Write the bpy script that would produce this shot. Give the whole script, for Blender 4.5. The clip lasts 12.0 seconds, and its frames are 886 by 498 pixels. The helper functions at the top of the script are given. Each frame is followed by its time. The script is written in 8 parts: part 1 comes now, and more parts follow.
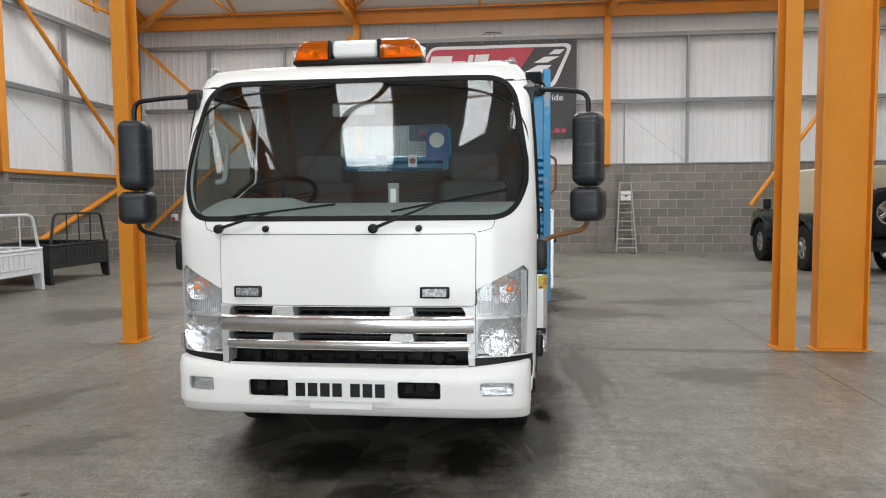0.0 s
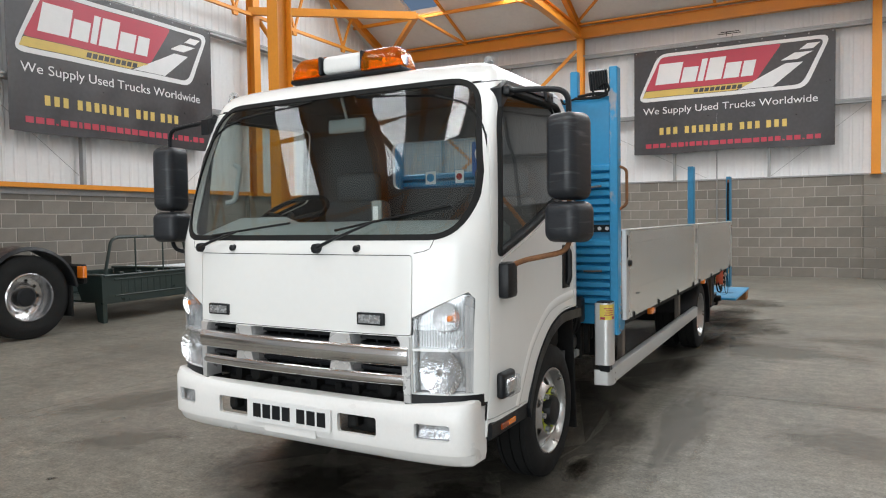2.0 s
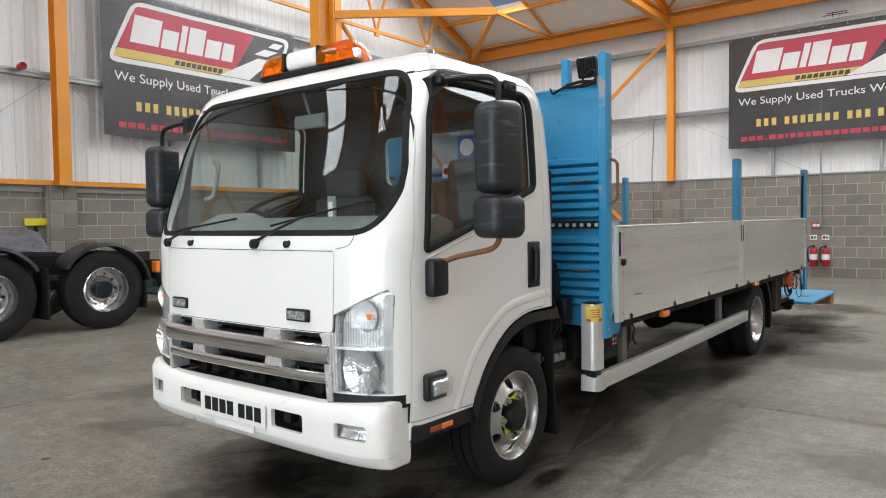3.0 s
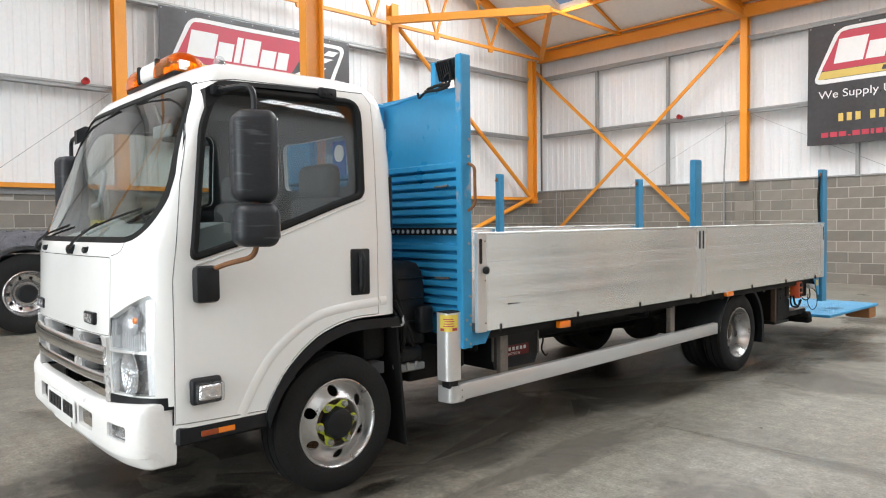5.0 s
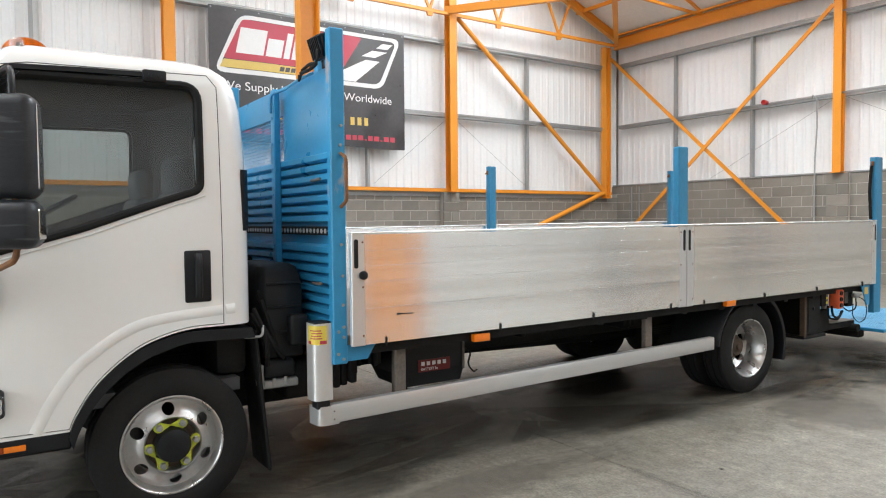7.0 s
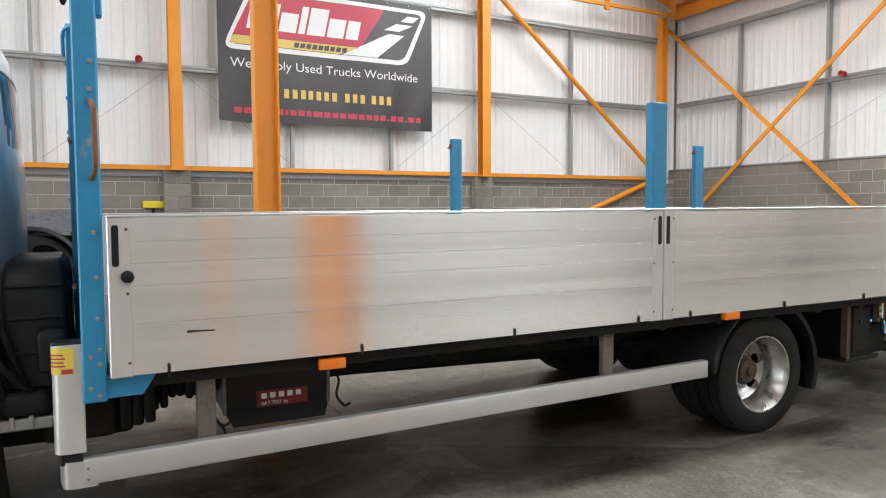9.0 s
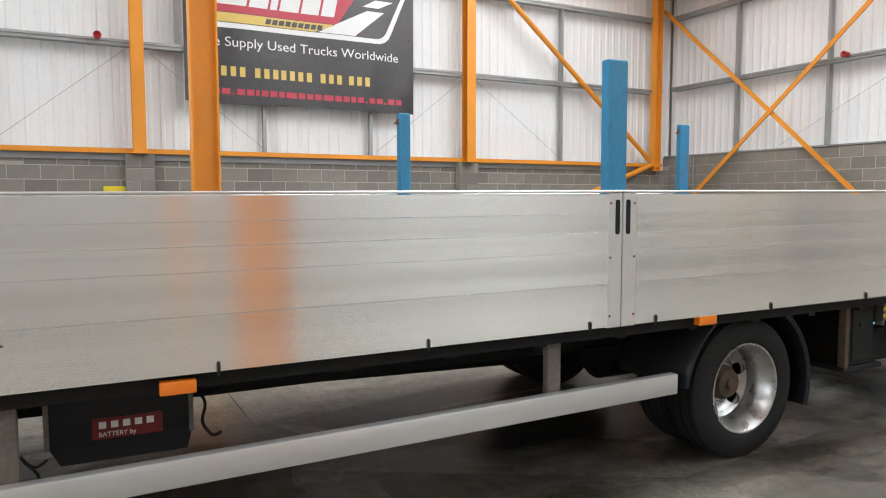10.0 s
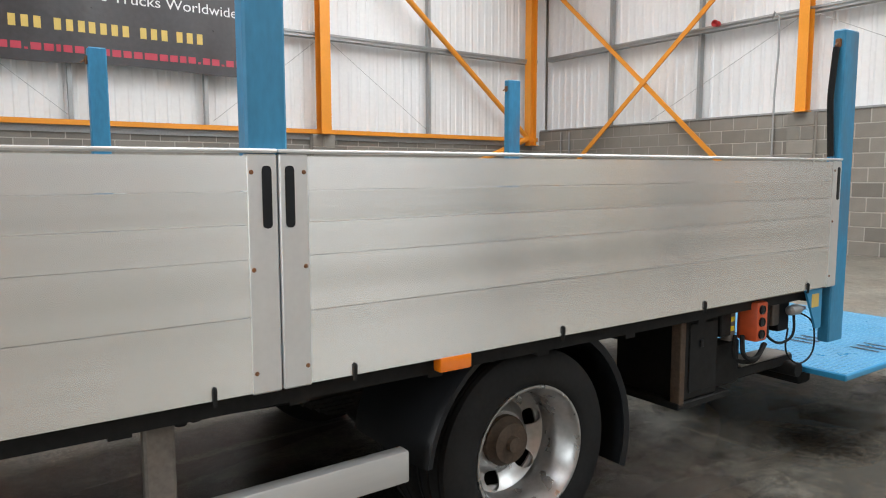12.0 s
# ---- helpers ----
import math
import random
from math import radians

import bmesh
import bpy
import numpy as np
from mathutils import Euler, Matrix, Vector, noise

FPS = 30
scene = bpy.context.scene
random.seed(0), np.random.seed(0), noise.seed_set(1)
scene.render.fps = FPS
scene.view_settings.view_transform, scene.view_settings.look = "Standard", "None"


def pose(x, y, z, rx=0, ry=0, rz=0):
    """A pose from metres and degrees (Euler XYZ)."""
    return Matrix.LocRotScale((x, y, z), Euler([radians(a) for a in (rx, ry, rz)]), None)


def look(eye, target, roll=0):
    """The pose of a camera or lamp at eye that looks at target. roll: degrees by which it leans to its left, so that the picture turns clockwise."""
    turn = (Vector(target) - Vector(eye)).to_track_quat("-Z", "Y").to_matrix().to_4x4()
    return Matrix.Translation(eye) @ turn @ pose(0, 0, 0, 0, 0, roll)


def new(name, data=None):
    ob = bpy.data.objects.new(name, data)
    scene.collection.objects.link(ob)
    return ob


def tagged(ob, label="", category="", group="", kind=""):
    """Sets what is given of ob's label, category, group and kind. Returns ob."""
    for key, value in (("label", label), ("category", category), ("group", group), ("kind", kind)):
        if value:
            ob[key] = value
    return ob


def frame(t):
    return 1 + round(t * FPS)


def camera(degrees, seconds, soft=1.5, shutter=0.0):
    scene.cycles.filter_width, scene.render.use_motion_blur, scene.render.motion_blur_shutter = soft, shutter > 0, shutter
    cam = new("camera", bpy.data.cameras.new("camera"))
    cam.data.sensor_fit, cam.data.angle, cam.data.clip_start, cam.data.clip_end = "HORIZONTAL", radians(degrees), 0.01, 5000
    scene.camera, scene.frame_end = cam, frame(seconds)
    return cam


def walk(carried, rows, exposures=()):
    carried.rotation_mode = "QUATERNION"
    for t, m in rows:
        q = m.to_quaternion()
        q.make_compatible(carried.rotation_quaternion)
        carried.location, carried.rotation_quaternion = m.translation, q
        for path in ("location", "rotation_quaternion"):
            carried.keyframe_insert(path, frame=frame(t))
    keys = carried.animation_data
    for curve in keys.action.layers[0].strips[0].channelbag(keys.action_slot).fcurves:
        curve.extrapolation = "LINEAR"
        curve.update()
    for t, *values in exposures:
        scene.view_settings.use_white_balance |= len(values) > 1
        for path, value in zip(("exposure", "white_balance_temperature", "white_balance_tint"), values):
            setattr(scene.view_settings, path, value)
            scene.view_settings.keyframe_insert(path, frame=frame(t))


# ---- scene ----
cam = camera(64.9, 12.0, soft=1.1)
PATH = [
    (0, (-0.029, 0.003, 1.392), (-0.222, 1.989, 1.254), -0.5),
    (0.5, (0.315, 0.131, 1.387), (-0.105, 2.083, 1.276), -0.6),
    (1, (0.657, 0.297, 1.375), (0.019, 2.191, 1.288), -0.8),
    (1.5, (0.976, 0.544, 1.376), (0.162, 2.369, 1.293), -0.8),
    (2, (1.329, 0.754, 1.373), (0.385, 2.516, 1.297), -0.8),
    (2.5, (1.634, 0.998, 1.341), (0.539, 2.67, 1.268), -0.8),
    (3, (1.939, 1.272, 1.348), (0.727, 2.861, 1.272), -0.8),
    (3.2, (2.09, 1.361, 1.345), (0.849, 2.927, 1.274), -0.7),
    (4.8, (2.953, 2.173, 1.361), (1.515, 3.562, 1.293), -0.7),
    (5, (3.029, 2.298, 1.363), (1.568, 3.662, 1.293), -0.6),
    (5.5, (3.181, 2.579, 1.34), (1.672, 3.889, 1.266), -0.5),
    (6, (3.282, 2.925, 1.351), (1.736, 4.192, 1.271), -0.5),
    (6.5, (3.363, 3.264, 1.356), (1.77, 4.472, 1.278), -0.5),
    (6.7, (3.393, 3.385, 1.368), (1.774, 4.556, 1.289), -0.5),
    (8.3, (3.191, 4.523, 1.362), (1.441, 5.487, 1.273), -0.5),
    (8.5, (3.135, 4.674, 1.342), (1.377, 5.623, 1.248), -0.4),
    (9, (2.942, 5.028, 1.327), (1.177, 5.962, 1.215), -0.3),
    (9.5, (2.766, 5.362, 1.31), (1.0, 6.292, 1.184), -0.2),
    (10, (2.551, 5.665, 1.297), (0.787, 6.596, 1.152), -0.1),
    (10.5, (2.297, 5.982, 1.295), (0.539, 6.92, 1.129), -0.0),
    (11, (2.146, 6.305, 1.269), (0.399, 7.263, 1.089), -0.2),
    (11.5, (2.017, 6.656, 1.269), (0.300, 7.663, 1.073), -0.1),
    (12, (1.879, 7.041, 1.267), (0.266, 8.204, 1.058), -0.1),
]
EXPOSURES = [(0, -0.62), (3.2, -0.33), (5.0, 0.02), (8.5, -0.03), (10, -0.10), (11, -0.14), (12, -0.16)]
walk(cam, [(t, look(eye, target, roll)) for t, eye, target, roll in PATH], EXPOSURES)

# ---- world and lights ----
world = bpy.data.worlds.new("overcast_sky")
scene.world = world
world.use_nodes = True
wn = world.node_tree
sky = wn.nodes.new("ShaderNodeTexSky")
sky.sky_type = "NISHITA"
sky.sun_disc = False
sky.sun_elevation = radians(48)
sky.sun_rotation = radians(200)
sky.air_density, sky.dust_density = 1.0, 3.0
wn.links.new(sky.outputs[0], wn.nodes["Background"].inputs[0])
wn.nodes["Background"].inputs[1].default_value = 0.10

sun = new("sun", bpy.data.lights.new("sun", "SUN"))
sun.data.energy, sun.data.angle, sun.data.color = 0.8, radians(12), (1.0, 0.96, 0.9)
sun.matrix_world = look((0, 0, 30), (4, 14, 0))

# the hall
WX0, WX1, WY0, WY1 = -10.35, 15.6, -5.6, 18.9
EAVES, RIDGE_Y, PITCH = 6.30, 6.65, 0.40
ROOFLIGHT_END = -1.65
ROOFLIGHTS = (-7.85, -5.2, -2.55, 0.1, 2.75, 5.4, 8.05, 10.7, 13.35)


def roof_z(y):
    return EAVES + PITCH * ((WY1 - y) if y > RIDGE_Y else (y - WY0))


def area_lamp(name, m, sx, sy, watts, colour):
    ob = new(name, bpy.data.lights.new(name, "AREA"))
    ob.data.shape, ob.data.size, ob.data.size_y = "RECTANGLE", sx, sy
    ob.data.energy, ob.data.color = watts, colour
    ob.matrix_world = m
    return ob


# daylight in the rooflights, one long lamp in each opening
SLOPE = math.degrees(math.atan(PITCH))


def rooflight_spans(x):
    """The openings of one row: (south end, north end, watts)."""
    near = (ROOFLIGHT_END, 2.0, 60 if x > 4 else 190 if x > -4 else 115)
    far = (11.5, WY1 - 1.7, 250 if x > 4 else 210 if x < -7 else 400) if x > 4 or x < -4 else (9.4, WY1 - 1.7, 480)
    return near, far


for rx in ROOFLIGHTS:
    for ya, yb, watts in rooflight_spans(rx):
        ym = (ya + yb) / 2
        area_lamp("rooflight_lamp", pose(rx, ym, roof_z(ym) - 0.02, -SLOPE if ym > RIDGE_Y else SLOPE, 0, 0),
                  0.92, (yb - ya) / math.cos(math.atan(PITCH)), watts, (0.905, 0.965, 1.0))
# daylight fill for the cab front, from an assumed loading door behind the camera
area_lamp("door_fill_lamp", pose(0.9, WY0 + 0.1, 2.45, 90, 0, 0), 7.0, 4.6, 680, (0.895, 0.962, 1.0))

# ---- materials ----
def material(name, colour, rough=0.5, metal=0.0, vary=0.12, scale=6.0, fine=60.0, bump=0.0, bump_scale=40.0,
             rough_vary=0.1, spec=0.5, coat=0.0, per_object=0.0, stain=None, stain_amount=0.0, stain_lo=0.52, stain_hi=0.78, stretch=(1, 1, 1), emission=0.0):
    m = bpy.data.materials.new(name)
    m.use_nodes = True
    n, l = m.node_tree.nodes, m.node_tree.links
    b = n["Principled BSDF"]
    co = n.new("ShaderNodeTexCoord")
    mp = n.new("ShaderNodeMapping")
    mp.inputs["Scale"].default_value = stretch
    l.new(co.outputs["Object"], mp.inputs["Vector"])
    big = n.new("ShaderNodeTexNoise")
    big.inputs["Scale"].default_value, big.inputs["Detail"].default_value = scale, 4
    small = n.new("ShaderNodeTexNoise")
    small.inputs["Scale"].default_value, small.inputs["Detail"].default_value = fine, 6
    for t in (big, small):
        l.new(mp.outputs[0], t.inputs["Vector"])
    mixn = n.new("ShaderNodeMath")
    mixn.operation = "ADD"
    l.new(big.outputs[0], mixn.inputs[0])
    l.new(small.outputs[0], mixn.inputs[1])
    rng = n.new("ShaderNodeMapRange")
    rng.inputs[1].default_value, rng.inputs[2].default_value = 0.6, 1.4
    rng.inputs[3].default_value, rng.inputs[4].default_value = 1 - vary, 1 + vary
    l.new(mixn.outputs[0], rng.inputs[0])
    last = rng.outputs[0]
    if per_object:
        info = n.new("ShaderNodeObjectInfo")
        r2 = n.new("ShaderNodeMapRange")
        r2.inputs[3].default_value, r2.inputs[4].default_value = 1 - per_object, 1 + per_object
        l.new(info.outputs["Random"], r2.inputs[0])
        mul = n.new("ShaderNodeMath")
        mul.operation = "MULTIPLY"
        l.new(last, mul.inputs[0])
        l.new(r2.outputs[0], mul.inputs[1])
        last = mul.outputs[0]
    col = n.new("ShaderNodeMix")
    col.data_type, col.blend_type = "RGBA", "MULTIPLY"
    col.inputs[0].default_value = 1.0
    col.inputs[6].default_value = (*colour, 1)
    l.new(last, col.inputs[7])
    base = col.outputs[2]
    if stain:
        sn = n.new("ShaderNodeTexNoise")
        sn.inputs["Scale"].default_value, sn.inputs["Detail"].default_value = scale * 0.45, 7
        l.new(mp.outputs[0], sn.inputs["Vector"])
        sr = n.new("ShaderNodeMapRange")
        sr.inputs[1].default_value, sr.inputs[2].default_value = stain_lo, stain_hi
        sr.inputs[3].default_value, sr.inputs[4].default_value = 0.0, stain_amount
        l.new(sn.outputs[0], sr.inputs[0])
        sm = n.new("ShaderNodeMix")
        sm.data_type = "RGBA"
        l.new(sr.outputs[0], sm.inputs[0])
        l.new(base, sm.inputs[6])
        sm.inputs[7].default_value = (*stain, 1)
        base = sm.outputs[2]
    l.new(base, b.inputs["Base Color"])
    rr = n.new("ShaderNodeMapRange")
    rr.inputs[1].default_value, rr.inputs[2].default_value = 0.3, 0.7
    rr.inputs[3].default_value, rr.inputs[4].default_value = max(0.02, rough - rough_vary), min(1, rough + rough_vary)
    l.new(big.outputs[0], rr.inputs[0])
    l.new(rr.outputs[0], b.inputs["Roughness"])
    b.inputs["Metallic"].default_value = metal
    b.inputs["Specular IOR Level"].default_value = spec
    b.inputs["Coat Weight"].default_value = coat
    b.inputs["Coat Roughness"].default_value = 0.06
    if emission:
        b.inputs["Emission Color"].default_value = (*colour, 1)
        b.inputs["Emission Strength"].default_value = emission
    if bump:
        bn = n.new("ShaderNodeTexNoise")
        bn.inputs["Scale"].default_value, bn.inputs["Detail"].default_value = bump_scale, 5
        l.new(mp.outputs[0], bn.inputs["Vector"])
        bu = n.new("ShaderNodeBump")
        bu.inputs["Strength"].default_value, bu.inputs["Distance"].default_value = bump, 0.01
        l.new(bn.outputs[0], bu.inputs["Height"])
        l.new(bu.outputs[0], b.inputs["Normal"])
    return m


def pane_material(name, tint, ior=1.5, rough=0.0, haze=0.0, dye=(0.7, 0.72, 0.74)):
    """A thin pane: clear with a tint, and a mirror by Fresnel."""
    m = bpy.data.materials.new(name)
    m.use_nodes = True
    n, l = m.node_tree.nodes, m.node_tree.links
    n.remove(n["Principled BSDF"])
    tr, gl, lw, pw, fr, mx = (n.new("ShaderNode" + k) for k in ("BsdfTransparent", "BsdfGlossy", "LayerWeight", "Math", "MapRange", "MixShader"))
    tr.inputs[0].default_value = (*tint, 1)
    gl.inputs["Roughness"].default_value = rough
    lw.inputs[0].default_value = 0.5
    pw.operation = "POWER"
    pw.inputs[1].default_value = 5.0
    low = ((ior - 1) / (ior + 1)) ** 2
    fr.inputs[3].default_value, fr.inputs[4].default_value = low, 1.0
    l.new(lw.outputs["Facing"], pw.inputs[0])
    l.new(pw.outputs[0], fr.inputs[0])
    l.new(fr.outputs[0], mx.inputs[0])
    l.new(tr.outputs[0], mx.inputs[1])
    l.new(gl.outputs[0], mx.inputs[2])
    last = mx.outputs[0]
    if haze:
        df, m2 = n.new("ShaderNodeBsdfDiffuse"), n.new("ShaderNodeMixShader")
        df.inputs[0].default_value = (*dye, 1)
        m2.inputs[0].default_value = haze
        l.new(last, m2.inputs[1])
        l.new(df.outputs[0], m2.inputs[2])
        last = m2.outputs[0]
    l.new(last, n["Material Output"].inputs[0])
    return m


def concrete_material():
    """Power-floated concrete: pale and dark clouds, trowel streaks, fine grit and dark specks."""
    m = bpy.data.materials.new("floor_concrete")
    m.use_nodes = True
    n, l = m.node_tree.nodes, m.node_tree.links
    b = n["Principled BSDF"]
    co = n.new("ShaderNodeTexCoord")
    total = None
    for scale, detail, amount, stretch in ((0.35, 5, 0.15, (1, 1, 1)), (1.6, 6, 0.18, (1, 1, 1)), (9.0, 7, 0.30, (1, 1, 1)), (28.0, 6, 0.28, (1, 1, 1)), (70.0, 4, 0.40, (1, 1, 1)), (5.0, 7, 0.10, (0.10, 2.4, 1)), (4.0, 6, 0.08, (2.6, 0.12, 1))):
        mp = n.new("ShaderNodeMapping")
        mp.inputs["Scale"].default_value = stretch
        mp.inputs["Rotation"].default_value = (0, 0, 0.5 if stretch[0] < 1 else -0.3 if stretch[0] > 1 else 0.0)
        l.new(co.outputs["Object"], mp.inputs["Vector"])
        t = n.new("ShaderNodeTexNoise")
        t.inputs["Scale"].default_value, t.inputs["Detail"].default_value, t.inputs["Roughness"].default_value = scale, detail, 0.62
        l.new(mp.outputs[0], t.inputs["Vector"])
        r = n.new("ShaderNodeMapRange")
        r.inputs[1].default_value, r.inputs[2].default_value = 0.3, 0.7
        r.inputs[3].default_value, r.inputs[4].default_value = 1 - amount, 1 + amount
        l.new(t.outputs[0], r.inputs[0])
        if total is None:
            total, cloud = r.outputs[0], t.outputs[0]
        else:
            mu = n.new("ShaderNodeMath")
            mu.operation = "MULTIPLY"
            l.new(total, mu.inputs[0])
            l.new(r.outputs[0], mu.inputs[1])
            total = mu.outputs[0]
        if scale > 50:
            grit = t.outputs[0]
    vo = n.new("ShaderNodeTexVoronoi")
    vo.inputs["Scale"].default_value = 7.0
    l.new(co.outputs["Object"], vo.inputs["Vector"])
    sp = n.new("ShaderNodeMapRange")
    sp.inputs[1].default_value, sp.inputs[2].default_value, sp.inputs[3].default_value, sp.inputs[4].default_value = 0.02, 0.07, 0.55, 1.0
    l.new(vo.outputs["Distance"], sp.inputs[0])
    m2 = n.new("ShaderNodeMath")
    m2.operation = "MULTIPLY"
    l.new(total, m2.inputs[0])
    l.new(sp.outputs[0], m2.inputs[1])
    info = n.new("ShaderNodeObjectInfo")
    ob = n.new("ShaderNodeMapRange")
    ob.inputs[3].default_value, ob.inputs[4].default_value = 0.95, 1.05
    l.new(info.outputs["Random"], ob.inputs[0])
    m3 = n.new("ShaderNodeMath")
    m3.operation = "MULTIPLY"
    l.new(m2.outputs[0], m3.inputs[0])
    l.new(ob.outputs[0], m3.inputs[1])
    col = n.new("ShaderNodeMix")
    col.data_type, col.blend_type = "RGBA", "MULTIPLY"
    col.inputs[0].default_value = 1.0
    col.inputs[6].default_value = (0.178, 0.164, 0.136, 1)
    l.new(m3.outputs[0], col.inputs[7])
    l.new(col.outputs[2], b.inputs["Base Color"])
    ro = n.new("ShaderNodeMapRange")
    ro.inputs[1].default_value, ro.inputs[2].default_value, ro.inputs[3].default_value, ro.inputs[4].default_value = 0.3, 0.7, 0.24, 0.56
    l.new(cloud, ro.inputs[0])
    l.new(ro.outputs[0], b.inputs["Roughness"])
    bu = n.new("ShaderNodeBump")
    bu.inputs["Strength"].default_value, bu.inputs["Distance"].default_value = 0.12, 0.004
    l.new(grit, bu.inputs["Height"])
    l.new(bu.outputs[0], b.inputs["Normal"])
    return m


M_FLOOR = concrete_material()
M_JOINT = material("joint_filler", (0.06, 0.055, 0.05), 0.9, vary=0.2)
M_BLOCK = material("concrete_block", (0.222, 0.203, 0.178), 0.95, vary=0.12, scale=5, fine=70, bump=0.5, bump_scale=90, per_object=0.16, spec=0.2)
M_MORTAR = material("mortar", (0.40, 0.37, 0.33), 0.95, vary=0.1, scale=6, fine=60, bump=0.3, spec=0.2)
M_CLAD = material("white_cladding", (0.74, 0.745, 0.75), 0.5, vary=0.05, scale=1.2, fine=14, stain=(0.66, 0.65, 0.62), stain_amount=0.15)
M_ROOF = material("roof_lining", (0.74, 0.73, 0.71), 0.6, vary=0.06, scale=1.0, fine=10)
M_GALV = material("galvanised_steel", (0.34, 0.35, 0.35), 0.5, metal=0.6, vary=0.15, scale=5, fine=40)
M_ORANGE = material("orange_steel_paint", (0.72, 0.27, 0.022), 0.42, vary=0.07, scale=2.5, fine=30, bump=0.03, stain=(0.5, 0.17, 0.02), stain_amount=0.3)
M_WHITE = material("white_cab_paint", (0.84, 0.84, 0.82), 0.22, vary=0.015, scale=2, fine=30, coat=0.5, rough_vary=0.05)
M_BUMPER = material("white_bumper_plastic", (0.82, 0.81, 0.79), 0.35, vary=0.03, scale=6, fine=60, coat=0.2, stain=(0.6, 0.57, 0.52), stain_amount=0.2)
M_BLACK = material("black_plastic", (0.011, 0.012, 0.014), 0.42, spec=0.3, vary=0.2, scale=12, fine=120, bump=0.06, bump_scale=300)
M_RUBBER = material("black_rubber", (0.012, 0.012, 0.012), 0.7, spec=0.2, vary=0.2, scale=10, fine=80)
M_TYRE = material("tyre_rubber", (0.013, 0.013, 0.013), 0.8, spec=0.25, vary=0.3, scale=8, fine=60, bump=0.1, stain=(0.03, 0.028, 0.025), stain_amount=0.3)
M_CHASSIS = material("chassis_black", (0.012, 0.012, 0.012), 0.7, spec=0.25, vary=0.35, scale=7, fine=50, stain=(0.035, 0.028, 0.02), stain_amount=0.5)
M_CHROME = material("chrome", (0.78, 0.78, 0.79), 0.14, metal=1.0, vary=0.05, scale=8, fine=60, rough_vary=0.06)
M_SATIN = material("satin_silver_plastic", (0.70, 0.70, 0.70), 0.3, metal=0.5, vary=0.05, scale=8)
M_RIM = material("silver_rim_paint", (0.55, 0.55, 0.545), 0.33, metal=0.85, vary=0.10, scale=14, fine=60, rough_vary=0.08, stain=(0.26, 0.21, 0.16), stain_amount=0.4)
M_DULLRIM = material("dull_silver_rim", (0.46, 0.46, 0.455), 0.32, metal=0.85, vary=0.15, scale=14, fine=60, stain=(0.16, 0.13, 0.10), stain_amount=0.5)
M_STROBE = material("strobe_lens", (0.36, 0.37, 0.38), 0.25, metal=0.4, vary=0.3, scale=60, fine=160)
M_HUBDIRT = material("grimy_hub", (0.075, 0.05, 0.033), 0.8, vary=0.4, scale=18, fine=90, stain=(0.16, 0.13, 0.1), stain_amount=0.5)
M_DULL = material("dull_weathered_steel", (0.17, 0.15, 0.13), 0.65, metal=0.3, vary=0.3, scale=12, fine=70, stain=(0.10, 0.055, 0.03), stain_amount=0.6)
M_LAMPBACK = material("bright_lamp_housing", (0.80, 0.80, 0.80), 0.26, metal=0.5, vary=0.05, scale=20)
M_REFLECTOR = material("lamp_reflector", (0.92, 0.92, 0.93), 0.10, metal=1.0, vary=0.08, scale=30, fine=90, bump=1.0, bump_scale=45)
M_ALU = material("extruded_aluminium", (0.92, 0.915, 0.90), 0.22, metal=0.82, vary=0.11, scale=2.2, fine=11, rough_vary=0.03, stretch=(1, 0.012, 6),
                 stain=(0.72, 0.70, 0.67), stain_amount=0.3)
tg = M_ALU.node_tree.nodes.new("ShaderNodeTangent")
tg.direction_type, tg.axis = "RADIAL", "Z"
pb = M_ALU.node_tree.nodes["Principled BSDF"]
pb.inputs["Anisotropic"].default_value, pb.inputs["Anisotropic Rotation"].default_value = 0.93, 0.25
M_ALU.node_tree.links.new(tg.outputs[0], pb.inputs["Tangent"])
M_ALUFRAME = material("aluminium_frame", (0.72, 0.72, 0.71), 0.34, metal=0.55, vary=0.04, rough_vary=0.02, scale=10, fine=60)
M_BLUE = material("blue_body_paint", (0.028, 0.265, 0.50), 0.36, vary=0.08, scale=4, fine=40, coat=0.1, stain=(0.03, 0.16, 0.32), stain_amount=0.4)
M_BLUEPOST = material("weathered_blue_paint", (0.03, 0.22, 0.40), 0.5, vary=0.2, scale=9, fine=60, stain=(0.13, 0.10, 0.075), stain_amount=0.75, stretch=(1, 1, 0.35))
M_BLUECHIP = material("chipped_blue_paint", (0.028, 0.265, 0.50), 0.4, vary=0.10, scale=14, fine=50, stain=(0.42, 0.36, 0.32), stain_amount=0.75, stain_lo=0.62, stain_hi=0.67, stretch=(1, 1, 0.6))
# paler than the platform: the bars' highlights are put into the colour
M_TREAD = material("tread_highlight_paint", (0.22, 0.42, 0.56), 0.4, metal=0.3, vary=0.25, scale=6, fine=60)
M_GUARD = material("anodised_guard_aluminium", (0.60, 0.60, 0.59), 0.36, metal=0.55, vary=0.04, rough_vary=0.03, scale=10, fine=60, stretch=(1, 0.1, 2))
M_RUST = material("rusty_steel", (0.19, 0.085, 0.035), 0.8, vary=0.4, scale=20, fine=90)
M_AMBER = material("amber_lens", (0.85, 0.21, 0.01), 0.15, vary=0.05, spec=0.6, coat=0.6)
M_DARKAMBER = material("dark_amber_reflector", (0.30, 0.055, 0.01), 0.25, vary=0.1)
M_RED = material("red_paint", (0.33, 0.014, 0.014), 0.35, vary=0.1)
M_YELLOW = material("yellow_paint", (0.75, 0.6, 0.03), 0.5, vary=0.1)
